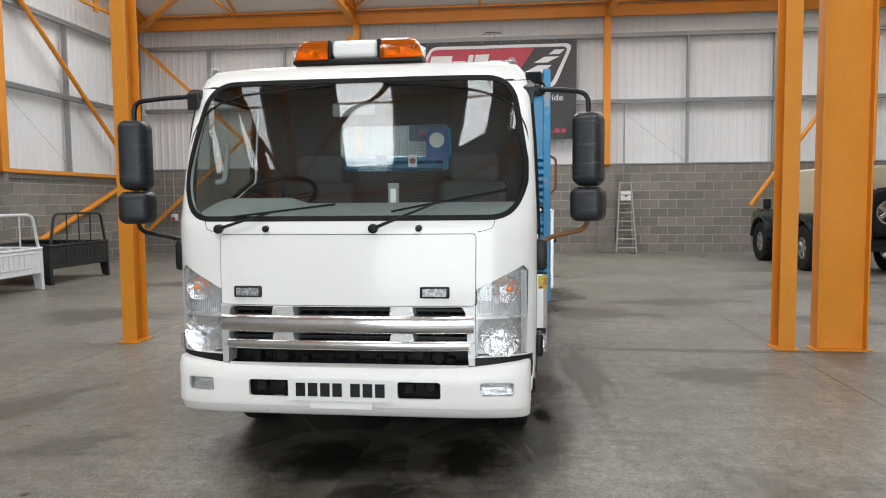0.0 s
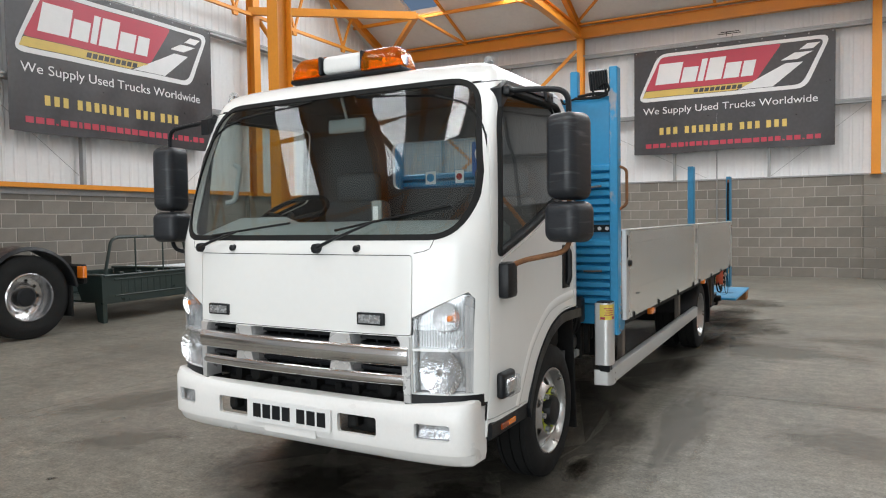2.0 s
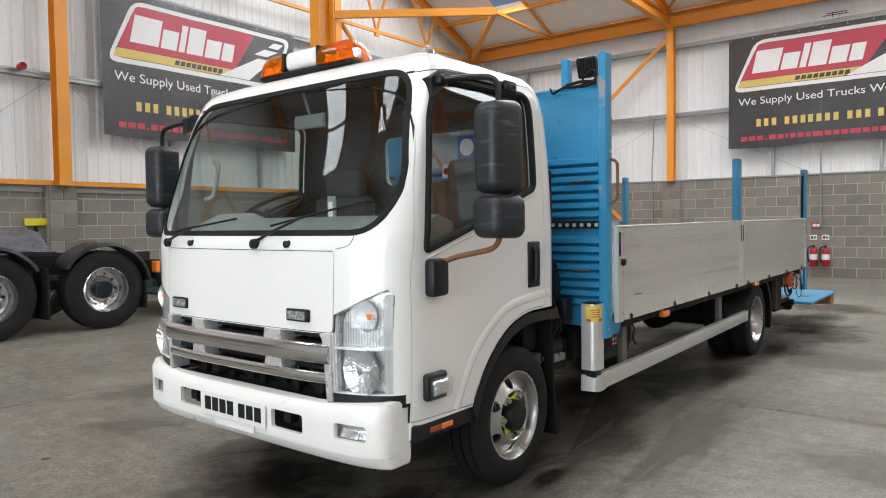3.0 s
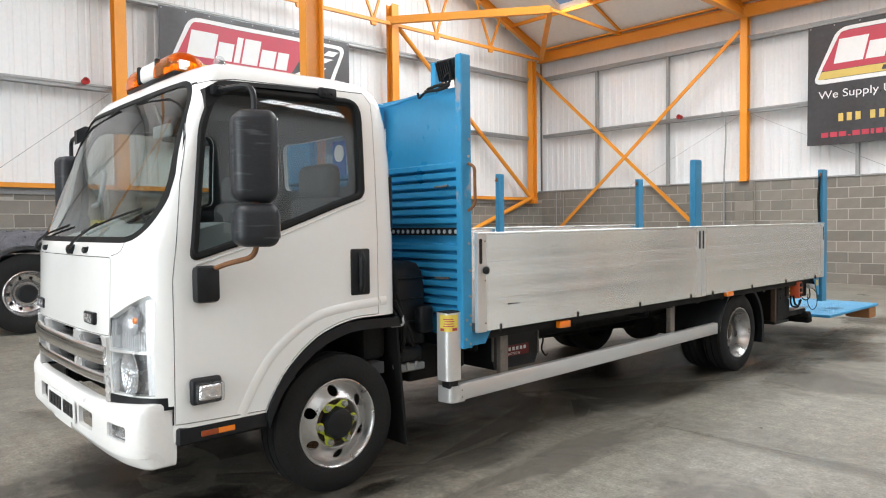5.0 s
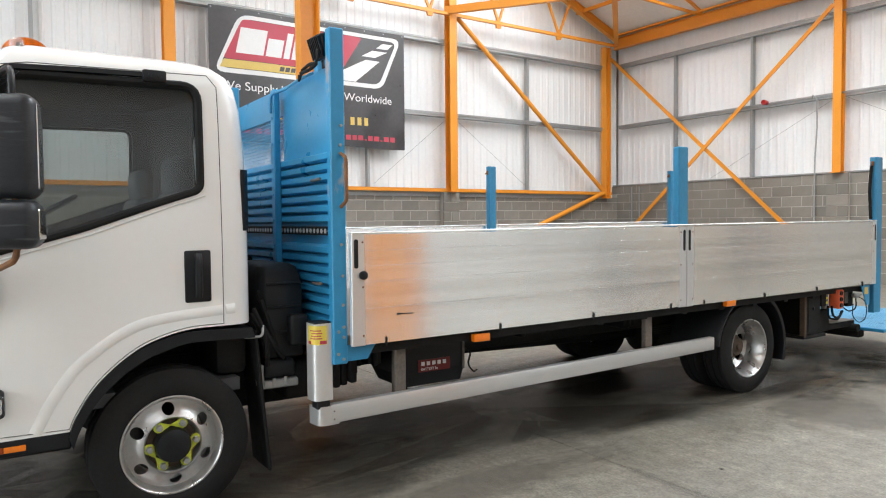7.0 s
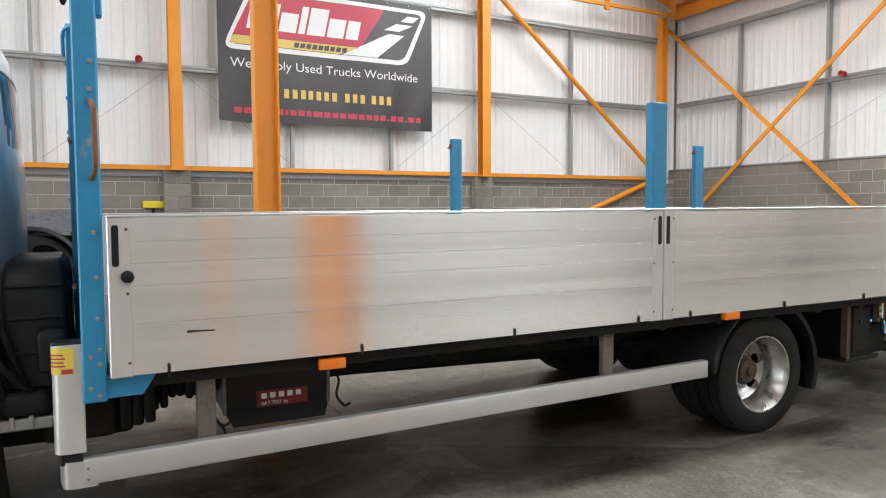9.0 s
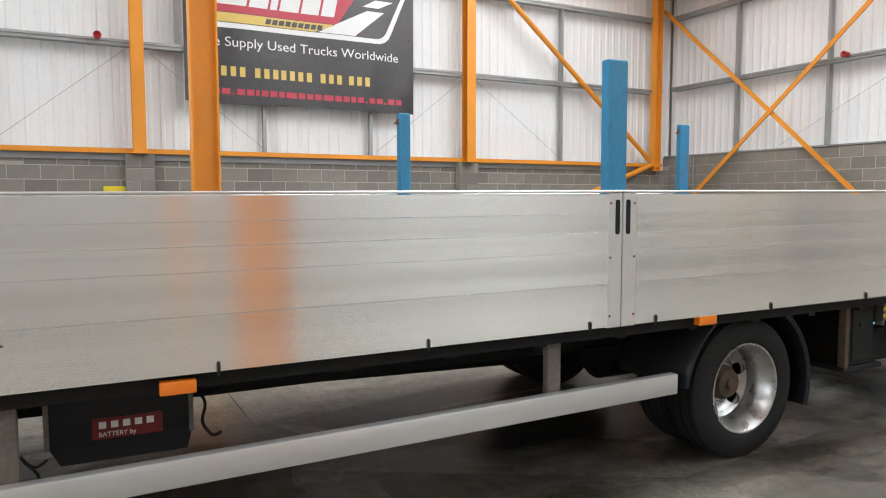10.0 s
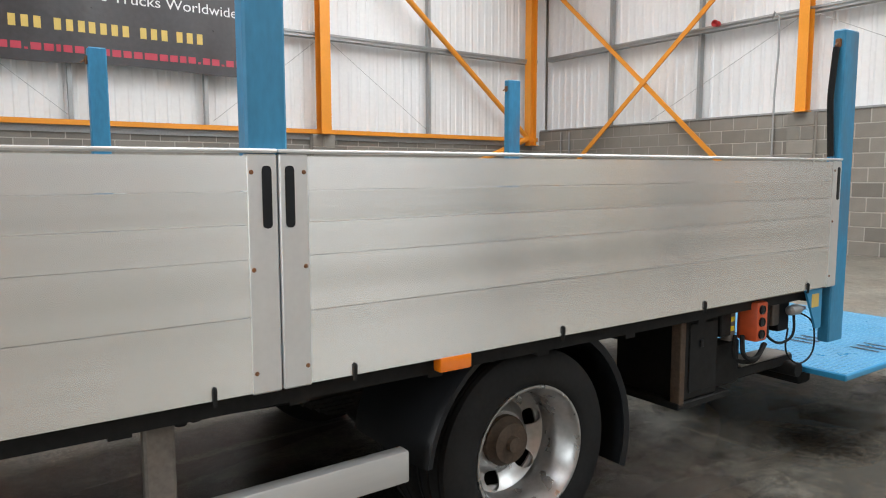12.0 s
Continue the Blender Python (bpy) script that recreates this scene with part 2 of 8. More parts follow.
M_LIME = material("lime_wheel_pointer", (0.55, 0.62, 0.05), 0.5, vary=0.15)
M_DASH = material("grey_dashboard_vinyl", (0.26, 0.285, 0.285), 0.6, vary=0.1, scale=20, fine=150)
M_SEAT = material("dark_seat_cloth", (0.08, 0.083, 0.088), 0.9, vary=0.2, scale=20, fine=200)
M_LINING = material("cab_lining_grey", (0.05, 0.052, 0.055), 0.8, vary=0.1)
M_BANNER = material("black_banner_vinyl", (0.042, 0.040, 0.043), 0.36, vary=0.25, scale=1.5, fine=12, bump=0.5, bump_scale=5)
M_PRINTWHITE = material("white_print", (0.72, 0.72, 0.72), 0.55, vary=0.05)
M_PRINTRED = material("red_print", (0.45, 0.045, 0.075), 0.5, vary=0.08)
M_PRINTYEL = material("yellow_print", (0.62, 0.45, 0.12), 0.5, vary=0.08)
M_PLATE = material("number_plate_white", (0.8, 0.8, 0.79), 0.35, vary=0.03)
M_PLYWOOD = material("grey_deck_ply", (0.16, 0.14, 0.12), 0.8, vary=0.25, scale=5)
M_GLASS = pane_material("windscreen_glass", (0.72, 0.785, 0.76), 1.65)
M_CLEAR = bpy.data.materials.new("glass_inner_face")
M_CLEAR.use_nodes = True
M_CLEAR.node_tree.nodes.remove(M_CLEAR.node_tree.nodes["Principled BSDF"])
clear = M_CLEAR.node_tree.nodes.new("ShaderNodeBsdfTransparent")
M_CLEAR.node_tree.links.new(clear.outputs[0], M_CLEAR.node_tree.nodes["Material Output"].inputs[0])
M_DOORGLASS = pane_material("door_glass", (0.56, 0.61, 0.60), 1.75)
M_LENS = pane_material("clear_lens", (0.95, 0.96, 0.97), haze=0.05)
M_RIBLENS = pane_material("ribbed_lens", (0.95, 0.95, 0.945), haze=0.22)
M_BEACON = pane_material("amber_beacon_lens", (1.0, 0.40, 0.03), haze=0.17, dye=(0.85, 0.25, 0.01))
M_SCUFFED = material("scuffed_mirror_plastic", (0.022, 0.024, 0.028), 0.42, spec=0.35, vary=0.25, scale=20, fine=90, bump=0.06, bump_scale=300, stain=(0.12, 0.125, 0.13), stain_amount=0.5, stain_lo=0.60, stain_hi=0.74, stretch=(0.6, 0.6, 4))
M_DARKGREEN = material("dark_green_paint", (0.022, 0.035, 0.032), 0.35, vary=0.2, scale=5, fine=40)
M_GREYWHITE = material("white_tub_paint", (0.72, 0.74, 0.75), 0.35, vary=0.06, stain=(0.5, 0.5, 0.48), stain_amount=0.3)
M_TARP = material("grey_plastic_wrap", (0.22, 0.22, 0.25), 0.35, vary=0.4, scale=14, fine=60, bump=0.6, bump_scale=25)
M_CANVAS = material("beige_canvas", (0.42, 0.36, 0.26), 0.85, vary=0.1, scale=5)

# ---- building helpers ----
def finish(bm, smooth=None):
    me = bpy.data.meshes.new("mesh")
    bmesh.ops.recalc_face_normals(bm, faces=bm.faces)
    bm.to_mesh(me)
    bm.free()
    if smooth:
        me.shade_smooth()
        me.set_sharp_from_angle(angle=radians(smooth))
    return me


def mesh_object(name, me, mat, parent=None, label="", m=None):
    ob = new(name, me)
    if mat:
        me.materials.clear()
        me.materials.append(mat)
    if parent:
        ob.parent = parent
    if m is not None:
        ob.matrix_basis = m
    return tagged(ob, label)


def part(name, bm, mat, parent, label="", smooth=35, m=None):
    return mesh_object(name, finish(bm, smooth), mat, parent, label, m)


def thing(name, label, category, m=None, group="", kind=""):
    ob = new(name)
    ob.empty_display_size = 0.2
    if m is not None:
        ob.matrix_basis = m
    return tagged(ob, label, category, group, kind)


def box(bm, lo, hi, bev=0.0, seg=1, m=None):
    lo, hi = Vector(lo), Vector(hi)
    mm = Matrix.Translation((lo + hi) / 2) @ Matrix.Diagonal((*(hi - lo), 1))
    r = bmesh.ops.create_cube(bm, size=1, matrix=mm)
    vs = r["verts"]
    if bev:
        es = list({e for v in vs for e in v.link_edges})
        r2 = bmesh.ops.bevel(bm, geom=es, offset=bev, segments=seg, profile=0.5, affect="EDGES", clamp_overlap=True)
        vs = list({v for f in r2["faces"] for v in f.verts} | {v for v in vs if v.is_valid})
    if m is not None:
        bmesh.ops.transform(bm, matrix=m, verts=vs)
    return vs


def boxes(*items, bev=0.0, seg=1):
    bm = bmesh.new()
    for lo, hi in items:
        box(bm, lo, hi, bev, seg)
    return bm


def ring_mesh(bm, rings, close_ring=True, caps=True):
    """Joins rings of equal length into a skin."""
    vs = [[bm.verts.new(p) for p in r] for r in rings]
    n = len(vs[0])
    for a, b in zip(vs, vs[1:]):
        for i in range(n if close_ring else n - 1):
            j = (i + 1) % n
            bm.faces.new((a[i], a[j], b[j], b[i]))
    if caps and close_ring:
        bm.faces.new(vs[0][::-1])
        bm.faces.new(vs[-1])
    return vs


def tube(bm, pts, r, n=8, closed=False):
    pts = [Vector(p) for p in pts]
    rings, up = [], None
    k = len(pts)
    for i, p in enumerate(pts):
        if closed:
            d = pts[(i + 1) % k] - pts[i - 1]
        else:
            d = pts[min(i + 1, k - 1)] - pts[max(i - 1, 0)]
        d.normalize()
        if up is None:
            up = d.orthogonal().normalized()
        up = (up - d * up.dot(d)).normalized()
        side = d.cross(up)
        rr = r[i] if isinstance(r, (list, tuple)) else r
        rings.append([p + rr * (math.cos(a) * up + math.sin(a) * side) for a in (2 * math.pi * q / n for q in range(n))])
    if closed:
        rings.append(rings[0])
    vs = ring_mesh(bm, rings, True, not closed)
    if closed:
        bmesh.ops.remove_doubles(bm, verts=[v for q in (vs[0], vs[-1]) for v in q], dist=1e-5)


def bend(pts, r=0.05, n=5):
    """Rounds the corners of a polyline."""
    pts = [Vector(p) for p in pts]
    out = [pts[0]]
    for a, b, c in zip(pts, pts[1:], pts[2:]):
        u, w = (a - b), (c - b)
        q = min(r, u.length * 0.48, w.length * 0.48)
        p0, p1 = b + u.normalized() * q, b + w.normalized() * q
        for i in range(n + 1):
            t = i / n
            out.append((1 - t) ** 2 * p0 + 2 * t * (1 - t) * b + t * t * p1)
    return out + [pts[-1]]


def lathe(bm, profile, n=40, axis="x", at=(0, 0, 0), hollow=False):
    """profile: (distance along the axis, radius); hollow: the profile closes on itself."""
    if hollow:
        profile = list(profile) + [profile[0]]
    rings = []
    for h, r in profile:
        ring = []
        for q in range(n):
            a = 2 * math.pi * q / n
            c, s = r * math.cos(a), r * math.sin(a)
            p = {"x": (h, c, s), "y": (s, h, c), "z": (c, s, h)}[axis]
            ring.append(Vector(p) + Vector(at))
        rings.append(ring)
    vs = ring_mesh(bm, rings, True, not hollow)
    if hollow:
        bmesh.ops.remove_doubles(bm, verts=vs[0] + vs[-1], dist=1e-6)


def prism(bm, poly, a, b, plane="xy"):
    """A polygon pulled from a to b along the third axis."""
    def at(u, v, w):
        return {"xy": (u, v, w), "xz": (u, w, v), "yz": (w, u, v)}[plane]
    ring_mesh(bm, [[at(u, v, a) for u, v in poly], [at(u, v, b) for u, v in poly]])


def round_poly(poly, r, n=4):
    """Rounds the corners of a closed 2D polygon; r: one radius or one per corner."""
    out, k = [], len(poly)
    for i in range(k):
        a, b, c = (Vector(poly[j % k]) for j in (i - 1, i, i + 1))
        u, w = a - b, c - b
        q = min(r[i] if isinstance(r, (list, tuple)) else r, u.length * 0.48, w.length * 0.48)
        p0, p1 = b + u.normalized() * q, b + w.normalized() * q
        for j in range(n + 1):
            t = j / n
            p = (1 - t) ** 2 * p0 + 2 * t * (1 - t) * b + t * t * p1
            out.append((p.x, p.y))
    return out


def ibeam_profile(depth, width, tf=0.014, tw=0.01):
    h, w = depth / 2, width / 2
    return [(-w, -h), (w, -h), (w, -h + tf), (tw / 2, -h + tf), (tw / 2, h - tf), (w, h - tf), (w, h), (-w, h), (-w, h - tf), (-tw / 2, h - tf), (-tw / 2, -h + tf), (-w, -h + tf)]


def bar(bm, p0, p1, profile, up=(0, 0, 1)):
    """A section, as (across, up) points, pulled from p0 to p1."""
    p0, p1 = Vector(p0), Vector(p1)
    d = (p1 - p0).normalized()
    side = d.cross(Vector(up)).normalized()
    u = side.cross(d)
    ring_mesh(bm, [[p + a * side + b * u for a, b in profile] for p in (p0, p1)])


def rect(w, h):
    return [(-w / 2, -h / 2), (w / 2, -h / 2), (w / 2, h / 2), (-w / 2, h / 2)]


def boolean(me_a, me_b, op="DIFFERENCE"):
    a, b = new("tmp_a", me_a), new("tmp_b", me_b)
    mod = a.modifiers.new("cut", "BOOLEAN")
    mod.operation, mod.object, mod.solver = op, b, "EXACT"
    out = bpy.data.meshes.new_from_object(a.evaluated_get(bpy.context.evaluated_depsgraph_get()))
    bpy.data.objects.remove(a)
    bpy.data.objects.remove(b)
    return out


def resmooth(me, angle=35):
    me.shade_smooth()
    me.set_sharp_from_angle(angle=radians(angle))
    return me


def text_mesh(words, size, width=None, depth=0.001):
    cu = bpy.data.curves.new("lettering", "FONT")
    cu.body, cu.size, cu.extrude, cu.align_x, cu.align_y = words, size, depth, "LEFT", "BOTTOM_BASELINE"
    ob = new("tmp_text", cu)
    me = bpy.data.meshes.new_from_object(ob.evaluated_get(bpy.context.evaluated_depsgraph_get()))
    bpy.data.objects.remove(ob)
    if width:
        xs = [v.co.x for v in me.vertices]
        k = width / (max(xs) - min(xs))
        me.transform(Matrix.Diagonal((k, 1, 1, 1)) @ Matrix.Translation((-min(xs), 0, 0)))
    return me

# ---- the hall ----
TOP_N, TOP_W = 2.30, 1.98          # tops of the blockwork
FACE_N, FACE_W = 18.72, -10.20     # inner faces of the blockwork

# floor: concrete bays with saw-cut joints
floor = tagged(mesh_object("floor", finish(boxes(((WX0 - 0.3, WY0 - 0.3, -0.3), (WX1 + 0.3, WY1 + 0.3, -0.012)))), M_JOINT),
               "grey power-floated concrete warehouse floor", "floor", kind="structure")
ground = tagged(mesh_object("ground", finish(boxes(((-900, -900, -0.6), (900, 900, -0.32)))), material("yard_asphalt", (0.06, 0.06, 0.06), 0.9)),
                "grey asphalt yard outside", "ground", kind="structure")
xs, ys = [WX0 - 0.3, -3.86, 2.45, WX1 + 0.3], [WY0 - 0.3, 0.2, 6.53, 12.9, WY1 + 0.3]
for i in range(3):
    for j in range(4):
        g = 0.003
        part("slab", boxes(((xs[i] + g, ys[j] + g, -0.15), (xs[i + 1] - g, ys[j + 1] - g, 0.0))), M_FLOOR, floor, smooth=None)


def corrugated(width, z0, z1, pitch=0.2, depth=0.013):
    """A trapezoidal liner sheet in the xz plane, ribs towards -y."""
    bm = bmesh.new()
    prof = []
    n = round(width / pitch)
    for i in range(n):
        x = i * pitch
        prof += [(x, 0), (x + pitch * 0.55, 0), (x + pitch * 0.66, -depth), (x + pitch * 0.89, -depth)]
    prof.append((n * pitch, 0))
    prof = prof + [(x, y + 0.004) for x, y in prof[::-1]]
    k = len(prof) // 2
    for (xa, ya), (xb, yb) in zip(prof[:k], prof[1:k]):
        a = [bm.verts.new(p) for p in ((xa, ya, z0), (xb, yb, z0), (xb, yb, z1), (xa, ya, z1))]
        bm.faces.new(a)
    bmesh.ops.remove_doubles(bm, verts=bm.verts, dist=1e-5)
    return bm


wall_north = tagged(mesh_object("wall_north", finish(boxes(((WX0 - 0.3, FACE_N, -0.3), (WX1 + 0.3, WY1 + 0.25, TOP_N - 0.01)),
                                                           ((WX0 - 0.3, WY1 + 0.1, TOP_N - 0.01), (WX1 + 0.3, WY1 + 0.25, EAVES + 0.4)))), M_MORTAR),
                    "grey blockwork wall with white corrugated cladding above", "wall", kind="structure")
wall_west = tagged(mesh_object("wall_west", finish(boxes(((WX0 - 0.25, WY0 - 0.3, -0.3), (FACE_W, FACE_N - 0.001, TOP_W - 0.01)),
                                                         ((WX0 - 0.25, WY0 - 0.3, TOP_W - 0.01), (WX0 - 0.1, WY1 + 0.09, 12.0)))), M_MORTAR),
                   "grey blockwork wall with white corrugated cladding above", "wall", kind="structure")
sheet = finish(corrugated(2.0, TOP_N, EAVES + 0.3))
x = WX0
while x < WX1:
    mesh_object("cladding_sheet", sheet, M_CLAD, wall_north, m=pose(x, WY1 + 0.04, 0))
    x += 2.0
sheet_w = finish(corrugated(2.0, TOP_W, 11.8))
y = WY1
while y > WY0 - 1:
    mesh_object("cladding_sheet", sheet_w, M_CLAD, wall_west, m=pose(WX0 - 0.04, y - 2.0, 0, 0, 0, 90))
    y -= 2.0

# far sides: unseen, assumed plain walls, the south one with an assumed loading door
wall_east = tagged(mesh_object("wall_east", finish(boxes(((WX1, WY0 - 0.3, 0), (WX1 + 0.2, WY1 + 0.09, 2.3)))), M_BLOCK),
                   "unseen grey blockwork side wall, assumed", "wall", kind="structure")
# white upper part added out of view to brighten the dropsides' reflection
mesh_object("cladding_sheet", finish(boxes(((WX1 + 0.05, WY0 - 0.3, 2.3), (WX1 + 0.2, WY1 + 0.09, 12.0)))), M_CLAD, wall_east, "unseen white upper cladding, assumed")
# unseen wall; its opening is placed to suit the fill lamp
wall_south = tagged(mesh_object("wall_south", finish(boxes(((WX0 - 0.05, WY0 - 0.3, 0), (-2.8, WY0 - 0.05, 6.9)), ((4.6, WY0 - 0.3, 0), (WX1 - 0.005, WY0 - 0.05, 6.9)),
                                                           ((-2.8, WY0 - 0.3, 4.9), (4.6, WY0 - 0.05, 6.9)))), M_CLAD),
                    "unseen white clad wall with an assumed door opening", "wall", kind="structure")

# roof: lining sheets between the rooflights
bm = bmesh.new()
edges = [WX0 - 0.4]
for rx in ROOFLIGHTS:
    edges += [rx - 0.5, rx + 0.5]
edges.append(WX1 + 0.3)


def roof_piece(bm, xa, xb, ya, yb):
    za, zb = roof_z(ya), roof_z(yb)
    ring_mesh(bm, [[(xa, ya, za), (xb, ya, za), (xb, ya, za + 0.12), (xa, ya, za + 0.12)], [(xa, yb, zb), (xb, yb, zb), (xb, yb, zb + 0.12), (xa, yb, zb + 0.12)]])


for i in range(0, len(edges), 2):
    for ya, yb in ((WY1 + 0.3, RIDGE_Y), (WY0 - 0.4, RIDGE_Y - 0.001)):
        roof_piece(bm, edges[i], edges[i + 1], ya, yb)
for rx in ROOFLIGHTS:
    cuts_y = [WY0 - 0.4] + [q for ya, yb, watts in rooflight_spans(rx) for q in (ya, yb)] + [WY1 + 0.3]
    for ya, yb in zip(cuts_y[::2], cuts_y[1::2]):
        for p, q in ((ya, min(yb, RIDGE_Y)), (max(ya, RIDGE_Y + 0.001), yb)):
            if q - p > 0.01:
                roof_piece(bm, rx - 0.498, rx + 0.498, p, q)
ceiling = tagged(mesh_object("ceiling", finish(bm), M_ROOF), "pale grey lined pitched roof with rooflights", "ceiling", kind="structure")

# orange steel frame

def steel(name, bm, label, group=""):
    return tagged(part(name, bm, M_ORANGE, None, smooth=None), label, "steel frame", group, "structure")


def strut(p0, p1, w=0.09, h=0.09, name="roof_brace", label="orange painted steel brace"):
    bm = bmesh.new()
    bar(bm, p0, p1, rect(w, h))
    return steel(name, bm, label)


def round_strut(p0, p1, r=0.05, name="wall_brace", label="orange tubular steel brace"):
    bm = bmesh.new()
    tube(bm, [p0, p1], r, 10)
    return steel(name, bm, label)


def column(name, x, y, z0, z1, depth, width, turn=0, label="orange painted steel column"):
    bm = bmesh.new()
    bar(bm, (x, y, z0 + 0.012), (x, y, z1), ibeam_profile(depth, width), up=(0, 1, 0) if not turn else (1, 0, 0))
    box(bm, (x - (depth if turn else width) / 2 - 0.03, y - (width if turn else depth) / 2 - 0.03, z0), (x + (depth if turn else width) / 2 + 0.03, y + (width if turn else depth) / 2 + 0.03, z0 + 0.0118))
    return steel(name, bm, label, "steel columns")


COLS_X, COLS_Y = (-4.1, 2.47), (0.3, 6.65, 12.91)
for cx in COLS_X + (9.0,):
    column("column_north", cx, 18.64, TOP_N, 6.08, 0.17, 0.17)
for cy in COLS_Y:
    column("column_west", -10.02, cy, TOP_W + 0.06, 6.6, 0.22, 0.20, turn=1)
column("column_corner", -10.1, 18.16, 1.95, 6.08, 0.19, 0.19)
column("column_inner", -3.83, 6.69, 0, 9.5, 0.23, 0.145)
column("column_inner", 2.49, 6.69, 0, 9.5, 0.21, 0.145)
column("column_inner", 9.0, 6.70, 0, 9.5, 0.23, 0.145)
column("column_door", 2.97, 6.655, 0, 9.5, 0.44, 0.15, turn=1, label="deep orange steel stanchion beside the bay")

bm = bmesh.new()
bar(bm, (WX0 + 0.15, 18.60, 6.225), (WX1, 18.60, 6.225), ibeam_profile(0.29, 0.16))
steel("eaves_beam", bm, "orange steel eaves beam along the back wall")
bm = bmesh.new()
box(bm, (WX0 + 0.2, 18.42, 6.40), (WX1, 18.50, 6.44))
steel("eaves_purlin", bm, "orange eaves purlin")
for cx in COLS_X:
    bm = bmesh.new()
    bar(bm, (cx, 18.52, 6.22), (cx, WY0 + 0.2, 6.22), ibeam_profile(0.26, 0.16))
    steel("tie_beam", bm, "orange steel tie beam")
for cx in COLS_X + (-10.0, 9.0):
    for ya in (18.5, WY0 + 0.1):
        bm = bmesh.new()
        bar(bm, (cx, ya, roof_z(ya) - 0.12), (cx, RIDGE_Y, roof_z(RIDGE_Y) - 0.12), ibeam_profile(0.2, 0.12))
        steel("rafter", bm, "orange steel rafter")
for i in range(1, 8):
    for y in (WY1 - 1.7 * i, WY0 + 1.7 * i):
        bm = bmesh.new()
        box(bm, (WX0 + 0.1, y - 0.03, roof_z(y) - 0.13), (WX1 - 0.1, y + 0.03, roof_z(y) - 0.045))
        steel("purlin", bm, "orange steel purlin")

# lattice truss along the gable
bm = bmesh.new()
bar(bm, (-9.95, 18.4, 6.12), (-9.95, WY0 + 0.3, 6.12), rect(0.07, 0.07))
steel("truss_chord", bm, "orange lattice truss bottom chord")
for k in range(7):
    y = 16.25 - 1.98 * k
    for dy in (-0.62, 0.42):
        y2 = y + dy * (1 + 0.45 * k if k < 4 else 2.2)
        strut((-9.95, y, 6.13), (-9.95, y2, min(roof_z(y2) - 0.15, 8.6)), 0.05, 0.05, "truss_web", "orange lattice truss web")
    bm = bmesh.new()
    prism(bm, [(y - 0.11, 6.17), (y + 0.11, 6.17), (y + 0.06, 6.0), (y - 0.06, 6.0)], -9.98, -9.925, "yz")
    steel("gusset", bm, "orange gusset plate")
# wind bracing at eaves level
NODE = Vector((-6.93, 14.99, 6.2))
strut((-10.0, 12.75, 6.2), NODE, 0.10, 0.17)
strut(NODE, (-9.9, 18.35, 6.15), 0.12, 0.12)
strut(NODE, (-7.35, 18.5, 6.35), 0.06, 0.06)
strut((-10.0, 6.66, 5.85), (-7.3, 7.6, 6.35), 0.14, 0.2)
for sx, sy in ((-7.35, 0), (-0.8, 0), (5.7, 0)):
    strut((sx, 18.55, 6.42), (sx, 14.0, roof_z(14.0) - 0.16), 0.06, 0.06)
strut((-4.1, 18.3, 6.42), (-7.35, 15.0, roof_z(15.0) - 0.16), 0.05, 0.05)
strut((-4.1, 18.3, 6.42), (-0.8, 15.0, roof_z(15.0) - 0.16), 0.05, 0.05)
for xa, ya, xb, yb in ((-4.1, -1.9, -0.8, 1.2), (-0.8, 1.2, 2.47, -1.9), (-4.1, 4.4, -0.8, 1.2), (-0.8, 1.2, 2.47, 4.4), (2.47, -1.9, 5.7, 1.2), (-4.1, -1.9, -7.3, 1.2)):
    strut((xa, ya, roof_z(ya) - 0.22), (xb, yb, roof_z(yb) - 0.22), 0.08, 0.08)
for sx in (-7.3, -0.8, 5.7):
    strut((sx, -4.8, roof_z(-4.8) - 0.2), (sx, 6.0, roof_z(6.0) - 0.2), 0.07, 0.07)
# wall bracing
round_strut((-10.08, 13.05, 6.19), (-10.08, 18.05, 2.13), 0.055)
round_strut((-10.08, 18.1, 2.12), (-10.05, 13.0, 0.25), 0.062)
strut((-10.3, 18.58, 5.85), (-4.25, 18.62, 0.31), 0.03, 0.088, "wall_brace", "orange flat steel cross brace")
strut((-10.15, 18.54, 0.57), (-4.2, 18.58, 5.80), 0.03, 0.088, "wall_brace", "orange flat steel cross brace")
round_strut((6.0, 18.3, 1.2), (9.0, 18.4, 5.4), 0.06)

# orange rail and grey flashing at the foot of the west cladding
tagged(mesh_object("base_rail", finish(boxes(((-10.16, WY0, 2.045), (-10.05, 18.35, 2.125)))), M_ORANGE), "orange steel base rail", "rail", kind="structure")
tagged(mesh_object("flashing", finish(boxes(((-10.22, WY0, 1.94), (-10.165, 18.35, 2.10)))), M_GALV), "grey steel flashing", "trim", kind="structure")
tagged(mesh_object("wall_trim", finish(boxes(((WX0, FACE_N - 0.02, TOP_N - 0.002), (WX1, WY1 + 0.02, TOP_N + 0.03)))), M_GALV), "grey flashing on the blockwork", "trim", kind="structure")

# grey sheeting rails and posts
for z in (3.93, 5.62):
    bm = bmesh.new()
    box(bm, (WX0 + 0.2, 18.72, z - 0.035), (WX1, 18.88, z + 0.035))
    box(bm, (WX0 + 0.2, 18.70, z + 0.02), (WX1, 18.72, z + 0.06))
    tagged(part("sheeting_rail", bm, M_GALV, None, smooth=None), "galvanised sheeting rail", "rail", kind="structure")
